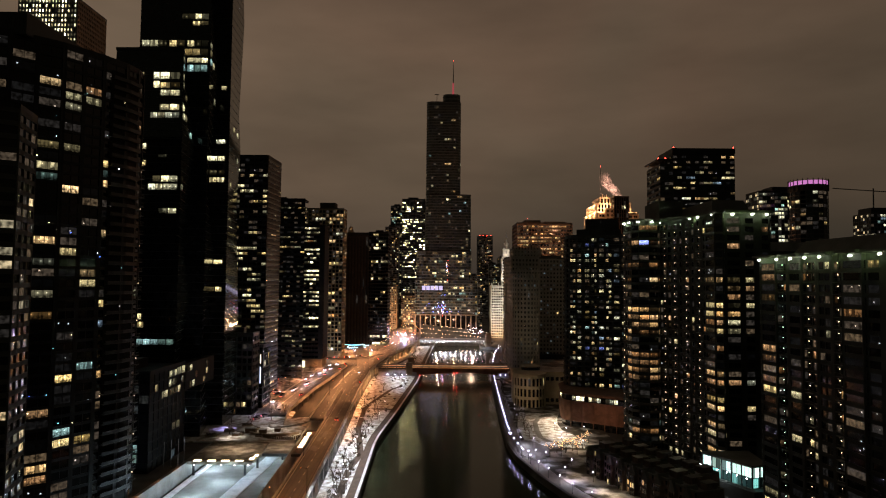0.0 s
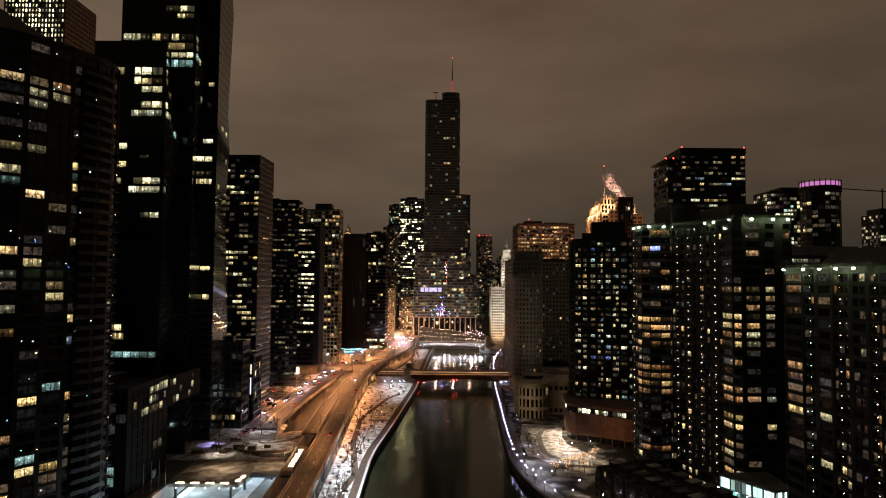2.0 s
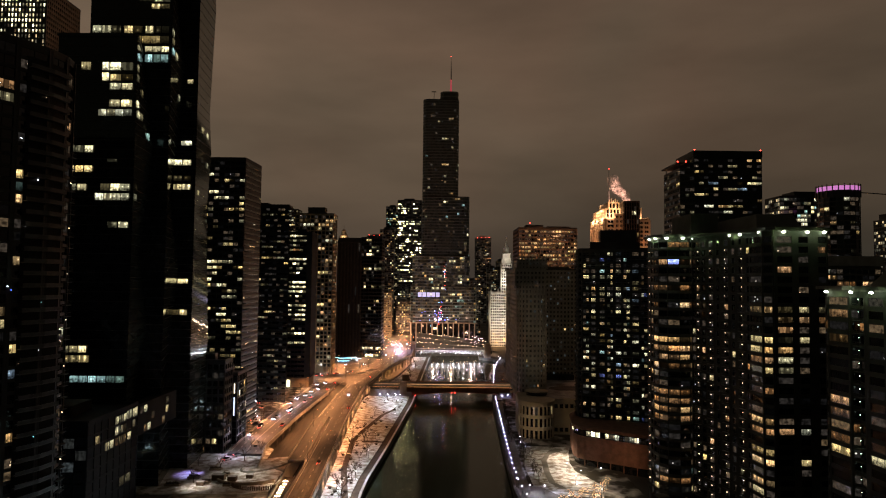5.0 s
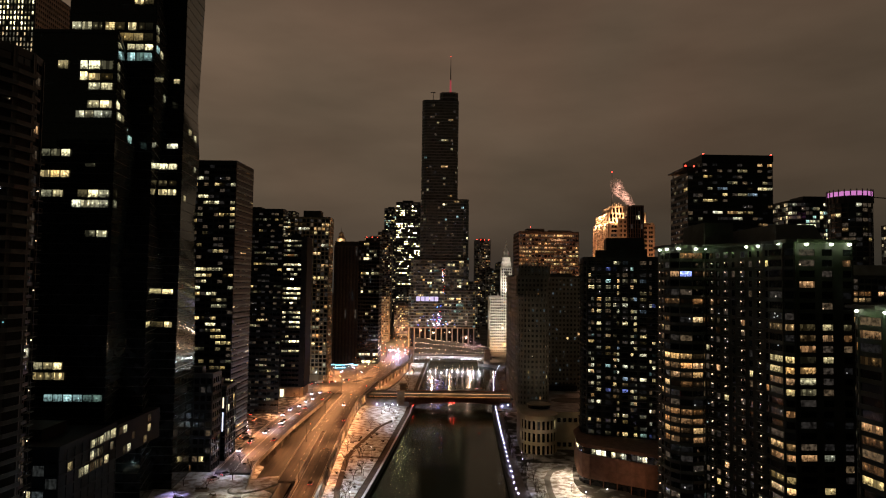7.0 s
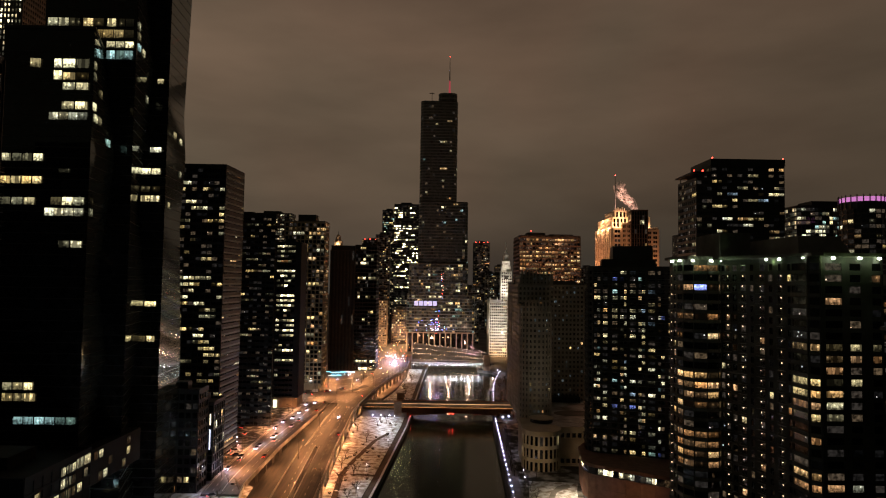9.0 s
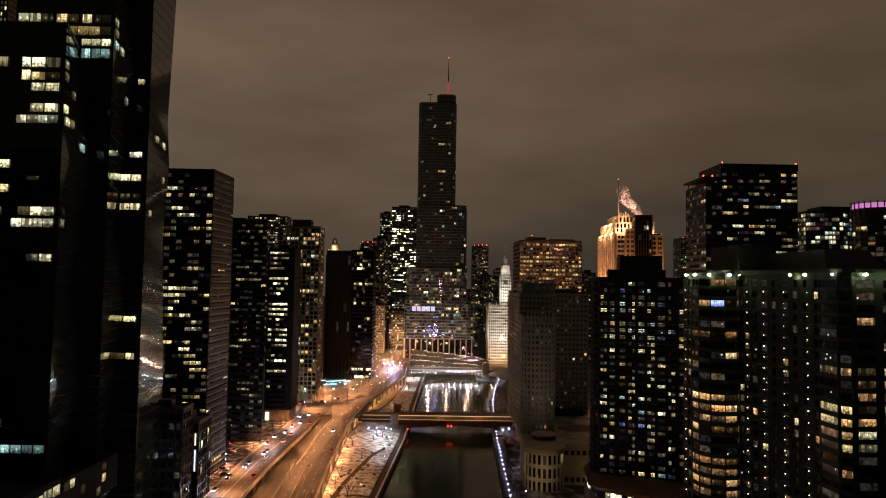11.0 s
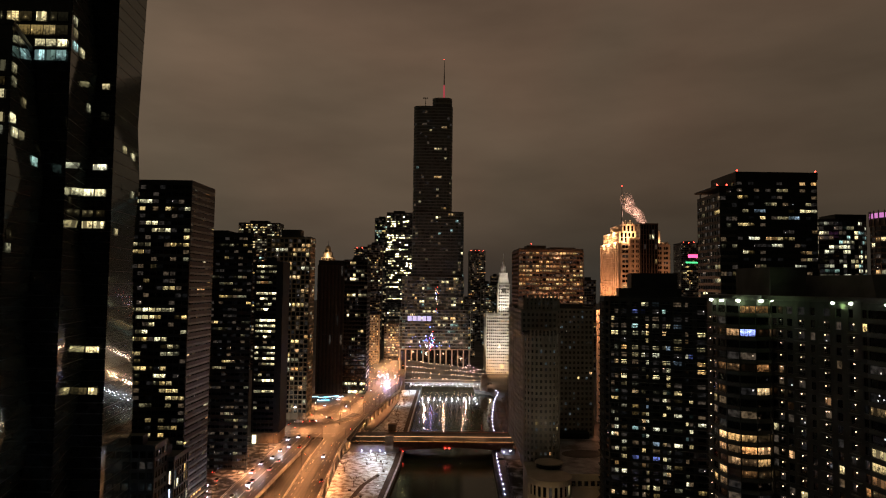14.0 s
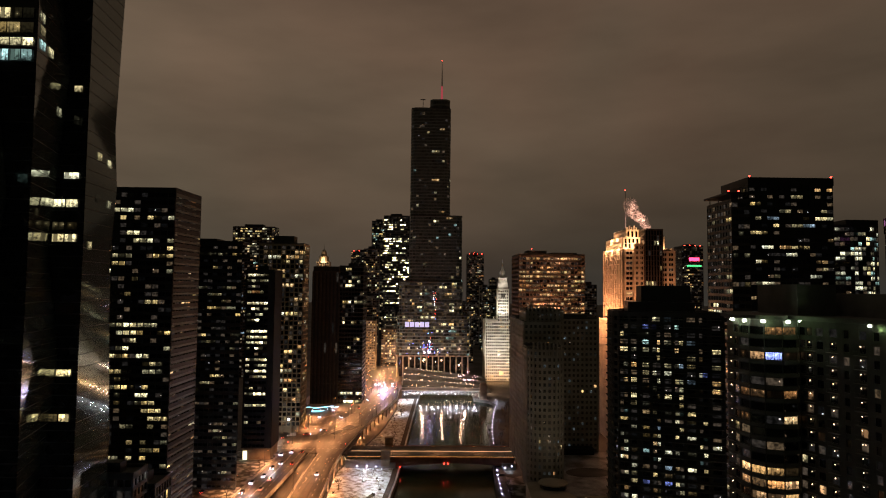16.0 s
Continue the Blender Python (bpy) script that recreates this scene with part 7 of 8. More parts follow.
# ---- bridges ----
b = thing("road_bridge", (10, 555, 0), "low steel road bridge with brown girders and glowing traffic trails", "bridge")
part("deck", Shape().box(-54, 548, 8.6, 56, 576, 9.8), ASPHALT, b)
part("girder", Shape().box(-30, 547.2, 6.4, 54, 547.95, 10.2), RUST, b, "brown steel side girder")
part("girder", Shape().box(-30, 576.05, 6.4, 54, 576.8, 10.2), RUST, b)
for y in (547.0, 577.0):
    s = Shape()
    for e_ in (0.0, 0.3):
        s.v += [(-24 + k * 4, y + e_, 6.4 - 2.6 * (abs(k - 10) / 10) ** 1.6 - 0.1) for k in range(21)] + [(-24 + k * 4, y + e_, 6.5) for k in range(21)]
    for k in range(20):
        s.f += [(k, k + 1, k + 22, k + 21), (k + 43, k + 42, k + 63, k + 64), (k + 1, k, k + 42, k + 43), (k + 21, k + 22, k + 64, k + 63)]
    s.f += [(0, 21, 63, 42), (20, 62, 83, 41)]
    part("arched_chord", s, RUST, b)
    s = Shape().box(-54, y - 0.1, 11.1, 56, y + 0.1, 11.25).box(-54, y - 0.08, 10.6, 56, y + 0.08, 10.7)
    for k in range(45):
        s.box(-54 + k * 2.5, y - 0.08, 9.8, -53.85 + k * 2.5, y + 0.08, 11.2)
    part("railing", s, STEEL_DARK, b)
# glowing bars imitate the light trails of passing traffic
part("rail_light", Shape().box(-52, 547.04, 10.24, 55, 547.16, 10.36), glow("trail_orange", (1.0, 0.40, 0.10), 1.3), b, "thin orange glowing traffic trail")
part("rail_light", Shape().box(-52, 562, 9.9, 55, 562.3, 10.2), glow("trail_warm", (1.0, 0.56, 0.26), 0.9), b, "pale glowing traffic trail along the median")
part("median", Shape().box(-54, 561.6, 9.81, 56, 562.7, 9.95), CONCRETE, b)
for x in (-31, 46):
    part("pier", Shape().box(x, 545, -2, x + 9, 579, 6.6), CONCRETE, b, "stone bridge pier")
for x, y in ((-31, 543.5), (-31, 577.6)):
    part("bridge_house", Shape().box(x, y, 5, x + 5.5, y + 3.6, 14.4).box(x - 0.3, y - 0.3, 14.4, x + 5.8, y + 3.9, 15.0), TAN_STONE, b, "square stone bridge house")
for x in (9, 11.5):
    part("navigation_light", Shape().ball((x, 546.6, 6.1), 0.45), GLOW_RED, b)
part("navigation_light", Shape().ball((-19, 546.2, 4.0), 0.4), GLOW_RED, b)

for x in (-22, 4, 30):
    lamp(x, 556, 17, 4500, SODIUM, 0.4, 140, (x, 558, 9))
bl = thing("bridge_lamp_post", (-24, 548.4, 9.8), "dark lamp post with an amber head on the road bridge", "street lamp", "lamp posts on the road bridge")
part("pole", Shape().tube((-24, 548.4, 9.8), (-24, 548.4, 16.6), 0.11, 0.07, 6), STEEL_DARK, bl)
part("head", Shape().ball((-24, 548.1, 16.7), 0.16, 0.8, 8, 5), GLOW_SODIUM, bl)
for x in (2, 28, 48):
    copy_thing(bl, pose(x, 548.4, 9.8))

b = thing("truss_bridge", (5, 815, 0), "steel truss bridge picked out with white lamps", "bridge")
part("deck", Shape().box(-40, 806, 9.3, 64, 826, 10.4), ASPHALT, b)
for y in (805.4, 826.2):
    s = Shape()
    s.box(-30, y, 10.3, 54, y + 0.5, 11.0)
    for k in range(24):
        x = -30 + k * 3.5
        low = 5.2 + 2.8 * (1 - (abs(k - 11.5) / 11.5) ** 2) - (0 if k % 2 else 0.01)
        s.box(x, y, low, x + 0.4, y + 0.5, 10.4)
        s.beam((x + 0.2, y + 0.25, 10.3 if k % 2 else low + 0.5), (x + 3.7, y + 0.25, low + 0.5 if k % 2 else 10.3), 0.3, 0.4)
    part("truss", s, BARRIER, b, "riveted steel truss", "stuff")
for k in range(18):
    part("bridge_lamp", Shape().ball((-26 + k * 4.4, 804.9, 7.6 + (k % 2) * 1.6), 0.17), GLOW_BRIDGE, b)
for x in (-36, 52):
    part("bridge_house", Shape().box(x, 803, 2, x + 7, 809, 17).prism(rect(x - 0.4, 802.6, x + 7.4, 809.4), 17, 19.5, 0.55), TAN_STONE, b, "stone bridge house with a hipped roof")
    part("pier", Shape().box(x, 809.2, -2, x + 7, 827, 9.2), CONCRETE, b)
for k in range(12):
    lamp(-22 + k * 6.2, 802.0, 5.5, 1500, (0.85, 0.88, 1.0), 0.4)
# terraced embankment and balustrades at the far bend
s = Shape()
for k in range(4):
    ya, yb, zl, zr = 846 + k * 11, 857.01 + k * 11 if k < 3 else 899, 9 + k * 5.0, 5.5 + k * 2.6
    s.hexa([(-30, ya, 0), (64, ya, 0), (64, yb, 0), (-30, yb, 0)], [(-30, ya, zl), (64, ya, zr), (64, yb, zr), (-30, yb, zl)])
solid("embankment", s, GREY_STONE, "stepped stone embankment below the skyscraper", "embankment", "structure")
s = Shape()
rl = random.Random(31)
for r_ in range(4):
    for k in range(40):
        if rl.random() < 0.3:
            continue
        du = k * 2.28 + rl.uniform(-1.1, 1.1)
        s.ball((-28 + du, 846.5 + r_ * 11, 9.5 + r_ * 5.0 - du * (3.5 + 2.4 * r_) / 94 + rl.uniform(0, 1.6)), rl.uniform(0.16, 0.38), 1, 5, 3)
solid("embankment_lights", s, GLOW_STRING, "strings of small warm lamps along the embankment", "light string", "stuff")
lamp(-8, 838, 24, 16000, (1.0, 0.58, 0.30), 1)
lamp(38, 838, 18, 13000, (1.0, 0.58, 0.34), 1)
lamp(14, 884, 29, 3500, (1.0, 0.55, 0.30), 1)
lamp(-24, 884, 31, 3500, (1.0, 0.55, 0.30), 1)
for x, y, p in ((-58, 905, 22000), (-64, 945, 22000), (-50, 985, 22000)):
    lamp(x, y, 20, p, (1.0, 0.5, 0.22), 1.0)
lamp(66, 846, 10, 4000, (1.0, 0.6, 0.35), 1)

# ---- street furniture ----


def street_lamp(x, y, z, h, mat, label, arm=1.6, group="street lamps", head=0.16):
    t = thing("street_lamp", (x, y, z), label, "street lamp", group)
    part("pole", Shape().tube((x, y, z), (x, y, z + h), 0.13, 0.08, 6), STEEL_DARK, t)
    part("base", Shape().prism(circle(x, y, 0.28, 8), z, z + 0.6, 0.7), STEEL_DARK, t)
    ar = part("arm", Shape().tube((x, y, z + h - 0.1), (x + arm, y, z + h + 0.2), 0.06, 0.05, 5), STEEL_DARK, t)
    part("head", Shape().ball((x + arm, y, z + h + 0.1), head, 0.7, 8, 5), mat, ar, "glowing lamp head", base=t.location)
    return t


def globe_lamp(x, y, z, mat, label, group):
    t = thing("globe_lamp", (x, y, z), label, "lamp post", group)
    part("pole", Shape().tube((x, y, z), (x, y, z + 3.6), 0.09, 0.06, 6), STEEL_DARK, t)
    part("base", Shape().prism(circle(x, y, 0.22, 8), z, z + 0.5, 0.6), STEEL_DARK, t)
    part("globe", Shape().ball((x, y, z + 3.85), 0.25, 1, 8, 5), mat, t, "glowing globe")
    return t


g = "street lamps on the elevated road"
road_l = lambda y: along(UP_R, y) - 9.4 if y < 335 else along(UP_L, y) + 0.4
a = street_lamp(road_l(150), 150, DECK, 9, GLOW_SODIUM, "dark street lamp with a glowing sodium head", 2.0, g)
ys = list(range(172, 800, 23))
for k, y in enumerate(ys):
    if k % 3 == 1:
        copy_thing(a, pose(road_l(y), y, DECK))
    lamp(road_l(y) + 2.4, y, DECK + 9.5, 3000 if y < 300 else 7500 if y < 400 else 15000, SODIUM, 0.4)
    if k % 6 == 1:
        copy_thing(a, pose(along(UP_R, y) - 0.6, y + 20, DECK, 0, 0, 180))
for y in range(330, 800, 27):
    lamp(along(UP_R, y) - 3.2, y, 9.6, 17000, SODIUM, 0.6)
for y in (190, 240, 290):
    lamp(along(UP_R, y) - 6, y, 9.4, 2200, SODIUM, 0.6)
for y in (360, 400, 440, 480, 520):
    lamp((along(ST_R, y) + along(UP_L, y)) / 2, y, 17, 9000, SODIUM, 0.4)
for y in (590, 635, 680, 725):
    lamp(along(UP_R, y) + bulge(y) - 2, y, 9.5, 4500, SODIUM, 0.5)
for y in (395, 430, 465, 505):
    lamp(along(UP_R, y) + 1.0, y, DECK + 9, 9000, SODIUM, 0.4)
lamp(-72, 575, 22, 17000, SODIUM, 0.4)
lamp(-62, 630, 22, 15000, SODIUM, 0.4)
g = "street lamps on the service street"
a2 = street_lamp(-99, 375, STREET_Z + 0.4, 9, GLOW_SODIUM, "dark street lamp with a sodium head by the service street", 2.0, g)
lamp(-94, 385, 19, 20000, SODIUM)
for x, y in ((-103, 420), (-102, 470), (-98.6, 520), (-93, 572), (-91, 620), (-98, 660), (-84, 700), (-80, 745), (-74, 640)):
    copy_thing(a2, pose(x, y, DECK - 0.2 if y > 530 else STREET_Z + (y - 330) / 230 * 1.9))
    lamp(x + 2.8, y, 21.5, 36000 if y < 560 else 46000, SODIUM)
for x, y, p in ((-52, 800, 16000), (-44, 830, 14000), (-66, 780, 9000), (-56, 870, 12000)):
    lamp(x, y, 21, p * 1.6, (1.0, 0.42, 0.15), 0.8)

WHITE_LABEL = "dark lamp post with a glowing white globe"
gl = globe_lamp(along(BANK_R, 230) + 2, 230, GROUND_Z + 0.5, GLOW_VIOLET, WHITE_LABEL, "globe lamps along the north promenade")
for k in range(11):
    y = 238 + k * 10
    copy_thing(gl, pose(along(BANK_R, y) + 2, y, GROUND_Z + 0.5))
for k in range(22):
    y = 344 + k * 8.8
    copy_thing(gl, pose(along(BANK_R, y) + 1.6, y, GROUND_Z + 0.5))
for k in range(16):
    y = 585 + k * 13
    copy_thing(gl, pose(along(BANK_R, y) + 1.6, y, GROUND_Z + 0.5))
for x, y in ((50, 268), (55, 280), (46, 292), (52, 306), (58, 320), (44, 318), (60, 262), (66, 296), (64, 340), (74, 344), (44, 404), (43, 392)):
    copy_thing(gl, pose(x, y, GROUND_Z + 0.75))
for x, y, p in ((50, 262, 2400), (44, 285, 2400), (40, 305, 2000), (50, 318, 1600), (56, 250, 2000), (41, 350, 500), (42, 400, 500), (45, 450, 500), (55, 650, 500), (64, 760, 4500), (50, 800, 5000), (58, 700, 1500), (70, 785, 5000)):
    lamp(x, y, 8.4, p, (0.78, 0.78, 1.0), 0.4, 150)
for x, y, p in ((61, 352, 9000), (62, 336, 7000), (67, 316, 5000), (62, 374, 9000)):
    lamp(x, y, 14.0, p, (1.0, 0.78, 0.54), 0.5, 150)
for x, y in ((33.5, 328), (38, 319), (36, 300), (38.5, 294), (42, 296), (60, 352), (60, 332), (67, 314)):
    copy_thing(gl, pose(x, y, GROUND_Z + 0.75))
lamp(40, 318, 8.0, 2200, (0.75, 0.82, 1.0), 0.4, 150)
lamp(42, 300, 8.0, 2200, (0.75, 0.82, 1.0), 0.4, 150)
gs = globe_lamp(along(BANK_L, 250) - 5, 250, GROUND_Z + 0.8, GLOW_WHITE, "dark lamp post with a white globe in the snow", "globe lamps in the south garden")
for y in (215, 232, 270, 290, 312, 336, 372, 410, 462, 486, 508, 530):
    copy_thing(gs, pose(along(BANK_L, y) - 5 - (y % 7), y, GROUND_Z + 0.8))
for x, y, p in ((-35, 205, 2200), (-40, 222, 1800), (-35, 240, 2200), (-40, 258, 1800), (-35, 275, 2200), (-42, 292, 1800), (-37, 308, 2000), (-44, 326, 1500), (-37, 340, 1500), (-36, 362, 1200), (-33, 385, 700), (-30, 470, 900), (-32, 500, 1800), (-36, 525, 2200), (-28, 720, 1500), (-24, 780, 2500)):
    lamp(x, y, 15.0, p * (5.0 if y < 350 or y > 480 else 2.5), WHITE, 0.6, 150)
for x, y, p in ((-95, 272, 2600), (-84, 284, 2600), (-86, 255, 2600), (-68, 288, 1800), (-90, 238, 2200), (-80, 220, 1800), (-66, 262, 1500)):
    lamp(x, y, 8.2, p * 1.7, (0.66, 0.87, 1.0), 0.5)
for y in (222, 238, 254):
    lamp(-101, y, 11.0, 500, SODIUM, 0.4, 150)
lamp(-99, 352, 13, 700, (0.45, 0.38, 1.0), 0.5, 130)

# ---- trees ----


def branches(shape, rnd, p, d, length, r, depth):
    q = p + d * length
    shape.tube(p, q, r, r * 0.62, 5 if depth > 2 else 4)
    if depth == 0:
        return
    for _ in range(3 if depth > 1 else 4):
        e = (d + Vector((rnd.uniform(-0.75, 0.75), rnd.uniform(-0.75, 0.75), rnd.uniform(-0.1, 0.55)))).normalized()
        branches(shape, rnd, p + d * length * rnd.uniform(0.6, 1.0), e, length * rnd.uniform(0.55, 0.78), r * 0.55, depth - 1)


def bare_tree(x, y, z, h, seed, label, group, lights=None):
    rnd = random.Random(seed)
    t = thing("bare_tree", (x, y, z), label, "tree", group)
    base = Vector((x, y, z))
    part("trunk", Shape().tube(base, base + Vector((0, 0, h * 0.3)), 0.022 * h + 0.05, 0.016 * h + 0.03, 7), BARK, t)
    s = Shape()
    for k in range(4):
        a = k * 1.57 + rnd.uniform(-0.4, 0.4)
        branches(s, rnd, base + Vector((0, 0, h * rnd.uniform(0.22, 0.3))), Vector((math.cos(a) * 0.55, math.sin(a) * 0.55, 1)).normalized(), h * 0.27, 0.012 * h, 3)
    part("crown", s, BARK, t, kind="stuff")
    if lights:
        f = Shape()
        for k in range(170):
            i = rnd.randrange(len(s.v))
            f.ball(s.v[i], 0.05, 1, 4, 3)
        part("fairy_lights", f, lights, t, "small warm fairy lights", "stuff")
    return t


GT = "bare trees in the south garden"
trees = [bare_tree(-36 - k, 238 + 12 * k, GROUND_Z + 0.8, 7 + k, 400 + k, "leafless tree with fine dark twigs standing in snow", GT) for k in range(3)]
rr = random.Random(12)
for k in range(34):
    y = rr.uniform(215, 530)
    x = rr.uniform(along(UP_R, y) + 3, along(BANK_L, y) - 5)
    copy_thing(trees[k % 3], pose(x, y, GROUND_Z + 0.8, 0, 0, rr.uniform(0, 360)))
sh = thing("shrub", (-40, 300, GROUND_Z + 0.85), "low leafless shrub in the snow", "shrub", "shrubs in the garden")
tw = Shape()
for k in range(46):
    rq = random.Random(900 + k)
    a_ = rq.uniform(0, 6.28)
    tw.tube((-40 + rq.gauss(0, 0.35), 300 + rq.gauss(0, 0.35), GROUND_Z + 0.8), (-40 + math.cos(a_) * rq.uniform(0.3, 1.3), 300 + math.sin(a_) * rq.uniform(0.3, 1.3), GROUND_Z + 0.8 + rq.uniform(0.5, 1.5)), 0.05, 0.02, 4)
part("branchwork", tw, BARK, sh, kind="stuff")
for k in range(60):
    y = rr.uniform(200, 535)
    x = rr.uniform(along(UP_R, y) + 1.5, along(BANK_L, y) - 4.6)
    copy_thing(sh, pose(x, y, GROUND_Z + 0.85, 0, 0, rr.uniform(0, 360)))
hp = Shape()
for k in range(150):
    y = rr.uniform(200, 800)
    x = rr.uniform(along(UP_R, y) + bulge(y) + 1.5, along(BANK_L, y) - 4.8)
    hp.ball((x, y, GROUND_Z + 0.85), rr.uniform(0.5, 1.5), 0.28, 8, 6)
solid("snow_heaps", hp, ROOF_SNOW2, "small heaps of shovelled snow beside the path", "snow", "stuff")
GS = "bare trees along the service street"
st = bare_tree(-104, 372, 9.6, 7.5, 440, "leafless street tree beside the service street", GS)
for y in (398, 412, 428, 444, 462, 480, 498, 516):
    copy_thing(st, pose(along(ST_L, y) - 2.2, y, STREET_Z + (y - 330) / 230 * 1.9, 0, 0, y * 7))
for x, y in ((-96, 330), (-108, 336), (-90, 345), (-101, 312), (-86, 358), (-93, 366)):
    copy_thing(st, pose(x, y, 8.95, 0, 0, y * 7))
GN = "bare trees on the north bank"
nt = bare_tree(50, 400, GROUND_Z + 0.75, 8, 420, "leafless tree beside the north promenade", GN)
for k in range(22):
    y = 335 + k * 8
    copy_thing(nt, pose(along(BANK_R, y) + (8 + rr.uniform(-1, 4) if y < 400 else 5 + rr.uniform(-1, 2)), y, GROUND_Z + 0.75, 0, 0, rr.uniform(0, 360)))
for k in range(8):
    copy_thing(nt, pose(rr.uniform(100, 112), rr.uniform(262, 280), GROUND_Z, 0, 0, rr.uniform(0, 360)))
for k in range(14):
    copy_thing(nt, pose(along(BANK_R, 588 + k * 13) + 6 + rr.uniform(0, 8), 588 + k * 13, GROUND_Z, 0, 0, rr.uniform(0, 360)))
GF = "trees wrapped in fairy lights"
ft = bare_tree(58, 308, GROUND_Z + 0.75, 7.5, 431, "leafless tree wrapped in warm fairy lights", GF, GLOW_FAIRY)
for x, y in ((61, 309), (64, 315), (69, 319), (54, 299), (62, 303), (66, 311), (72, 324), (57, 305), (53, 305), (49, 300)):
    copy_thing(ft, pose(x, y, GROUND_Z + 0.75, 0, 0, rr.uniform(0, 360)))
lamp(62, 312, 6, 300, (1.0, 0.6, 0.3), 2)
lamp(54, 268, 9, 1600, (1.0, 0.75, 0.5), 0.4, 150)
lamp(62, 248, 9, 2600, (1.0, 0.75, 0.5), 0.4, 150)
lamp(68, 230, 9, 2600, (1.0, 0.75, 0.5), 0.4, 150)
lamp(74, 214, 9, 2600, (1.0, 0.75, 0.5), 0.4, 150)
for k in range(9):
    copy_thing(trees[k % 3], pose(-25 + rr.uniform(-6, 3), 600 + k * 22, GROUND_Z + 0.8, 0, 0, rr.uniform(0, 360)))

GP = "trees wrapped in pink lights on the embankment"
pt = bare_tree(40, 852, 8.0, 12, 451, "leafless tree wrapped in pinkish-white lights on the embankment", GP, GLOW_BLOSSOM)
for x, y, z in ((46, 856, 8), (34, 860, 11), (50, 866, 10), (42, 872, 13)):
    copy_thing(pt, pose(x, y, z, 0, 0, x * 61))

# ---- town houses ----


def town_house(k, base, along_v, across_v, n):
    o = base + along_v * k
    x, y = o.x, o.y
    t = thing("town_house", (x, y, GROUND_Z), "dark brick town house with bay window and flat roof", "house", "row of town houses by the park")
    rnd = random.Random(500 + n)
    A, C = along_v * 0.94, across_v
    h = 13.2 + rnd.uniform(-0.4, 0.4)

    def P(u, v, z):
        q = o + A * u + C * v
        return (q.x, q.y, z)
    part("wall", Shape().hexa([P(0, 0, GROUND_Z), P(1, 0, GROUND_Z), P(1, 1, GROUND_Z), P(0, 1, GROUND_Z)], [P(0, 0, h), P(1, 0, h), P(1, 1, h), P(0, 1, h)]), BRICK_DARK, t)
    gable = Shape()
    gable.v += [P(0.1, -0.1, h - 2), P(0.65, -0.1, h - 2), P(0.375, -0.1, h + 1.6), P(0.1, 0.3, h - 2), P(0.65, 0.3, h - 2), P(0.375, 0.3, h + 1.6)]
    gable.f += [(0, 1, 2), (5, 4, 3), (1, 4, 5, 2), (3, 0, 2, 5), (0, 3, 4, 1)]
    part("gable", gable, GREY_STONE, t)
    part("bay", Shape().hexa([P(0.15, -0.12, GROUND_Z), P(0.6, -0.12, GROUND_Z), P(0.66, -0.002, GROUND_Z), P(0.09, -0.002, GROUND_Z)], [P(0.15, -0.12, h - 2), P(0.6, -0.12, h - 2), P(0.66, -0.002, h - 2), P(0.09, -0.002, h - 2)]), BRICK_DARK, t)
    rim = Shape()
    for (u0, v0, u1, v1) in ((0, 0, 1, 0.05), (0, 0.95, 1, 1), (0, 0.06, 0.05, 0.94), (0.95, 0.06, 1, 0.94)):
        rim.hexa([P(u0, v0, h), P(u1, v0, h), P(u1, v1, h), P(u0, v1, h)], [P(u0, v0, h + 0.8), P(u1, v0, h + 0.8), P(u1, v1, h + 0.8), P(u0, v1, h + 0.8)])
    part("parapet", rim, GREY_STONE, t)
    part("roof", Shape().hexa([P(0.05, 0.05, h), P(0.95, 0.05, h), P(0.95, 0.95, h), P(0.05, 0.95, h)], [P(0.05, 0.05, h + 0.12), P(0.95, 0.05, h + 0.12), P(0.95, 0.95, h + 0.12), P(0.05, 0.95, h + 0.12)]), ROOFING, t)
    part("roof_hatch", Shape().hexa([P(0.3, 0.45, h + 0.12), P(0.8, 0.45, h + 0.12), P(0.8, 0.85, h + 0.12), P(0.3, 0.85, h + 0.12)], [P(0.3, 0.45, h + 2.4), P(0.8, 0.45, h + 2.4), P(0.8, 0.85, h + 2.4), P(0.3, 0.85, h + 2.4)]), BRICK_DARK, t)
    part("hatch_roof", Shape().hexa([P(0.27, 0.42, h + 2.4), P(0.83, 0.42, h + 2.4), P(0.83, 0.88, h + 2.4), P(0.27, 0.88, h + 2.4)], [P(0.27, 0.42, h + 2.6), P(0.83, 0.42, h + 2.6), P(0.83, 0.88, h + 2.6), P(0.27, 0.88, h + 2.6)]), ROOF_SNOW if n % 3 == 0 else ROOFING, t)
    part("chimney", Shape().hexa([P(0.06, 0.5, h), P(0.16, 0.5, h), P(0.16, 0.6, h), P(0.06, 0.6, h)], [P(0.06, 0.5, h + 3), P(0.16, 0.5, h + 3), P(0.16, 0.6, h + 3), P(0.06, 0.6, h + 3)]), BRICK_DARK, t)
    for f in range(4):
        for u in (0.24, 0.42, 0.8):
            if u < 0.6 and f == 3:
                continue
            v = -0.128 if u < 0.6 else -0.006
            z = GROUND_Z + 0.9 + f * 2.75
            s = Shape()
            s.quad(P(u, v, z), P(u + 0.13, v, z), P(u + 0.13, v, z + 1.7), P(u, v, z + 1.7))
            part("window", s, ROOMS[rnd.choice((0, 1, 3))] if rnd.random() < 0.2 else GLASS_GREY, t)
    return t


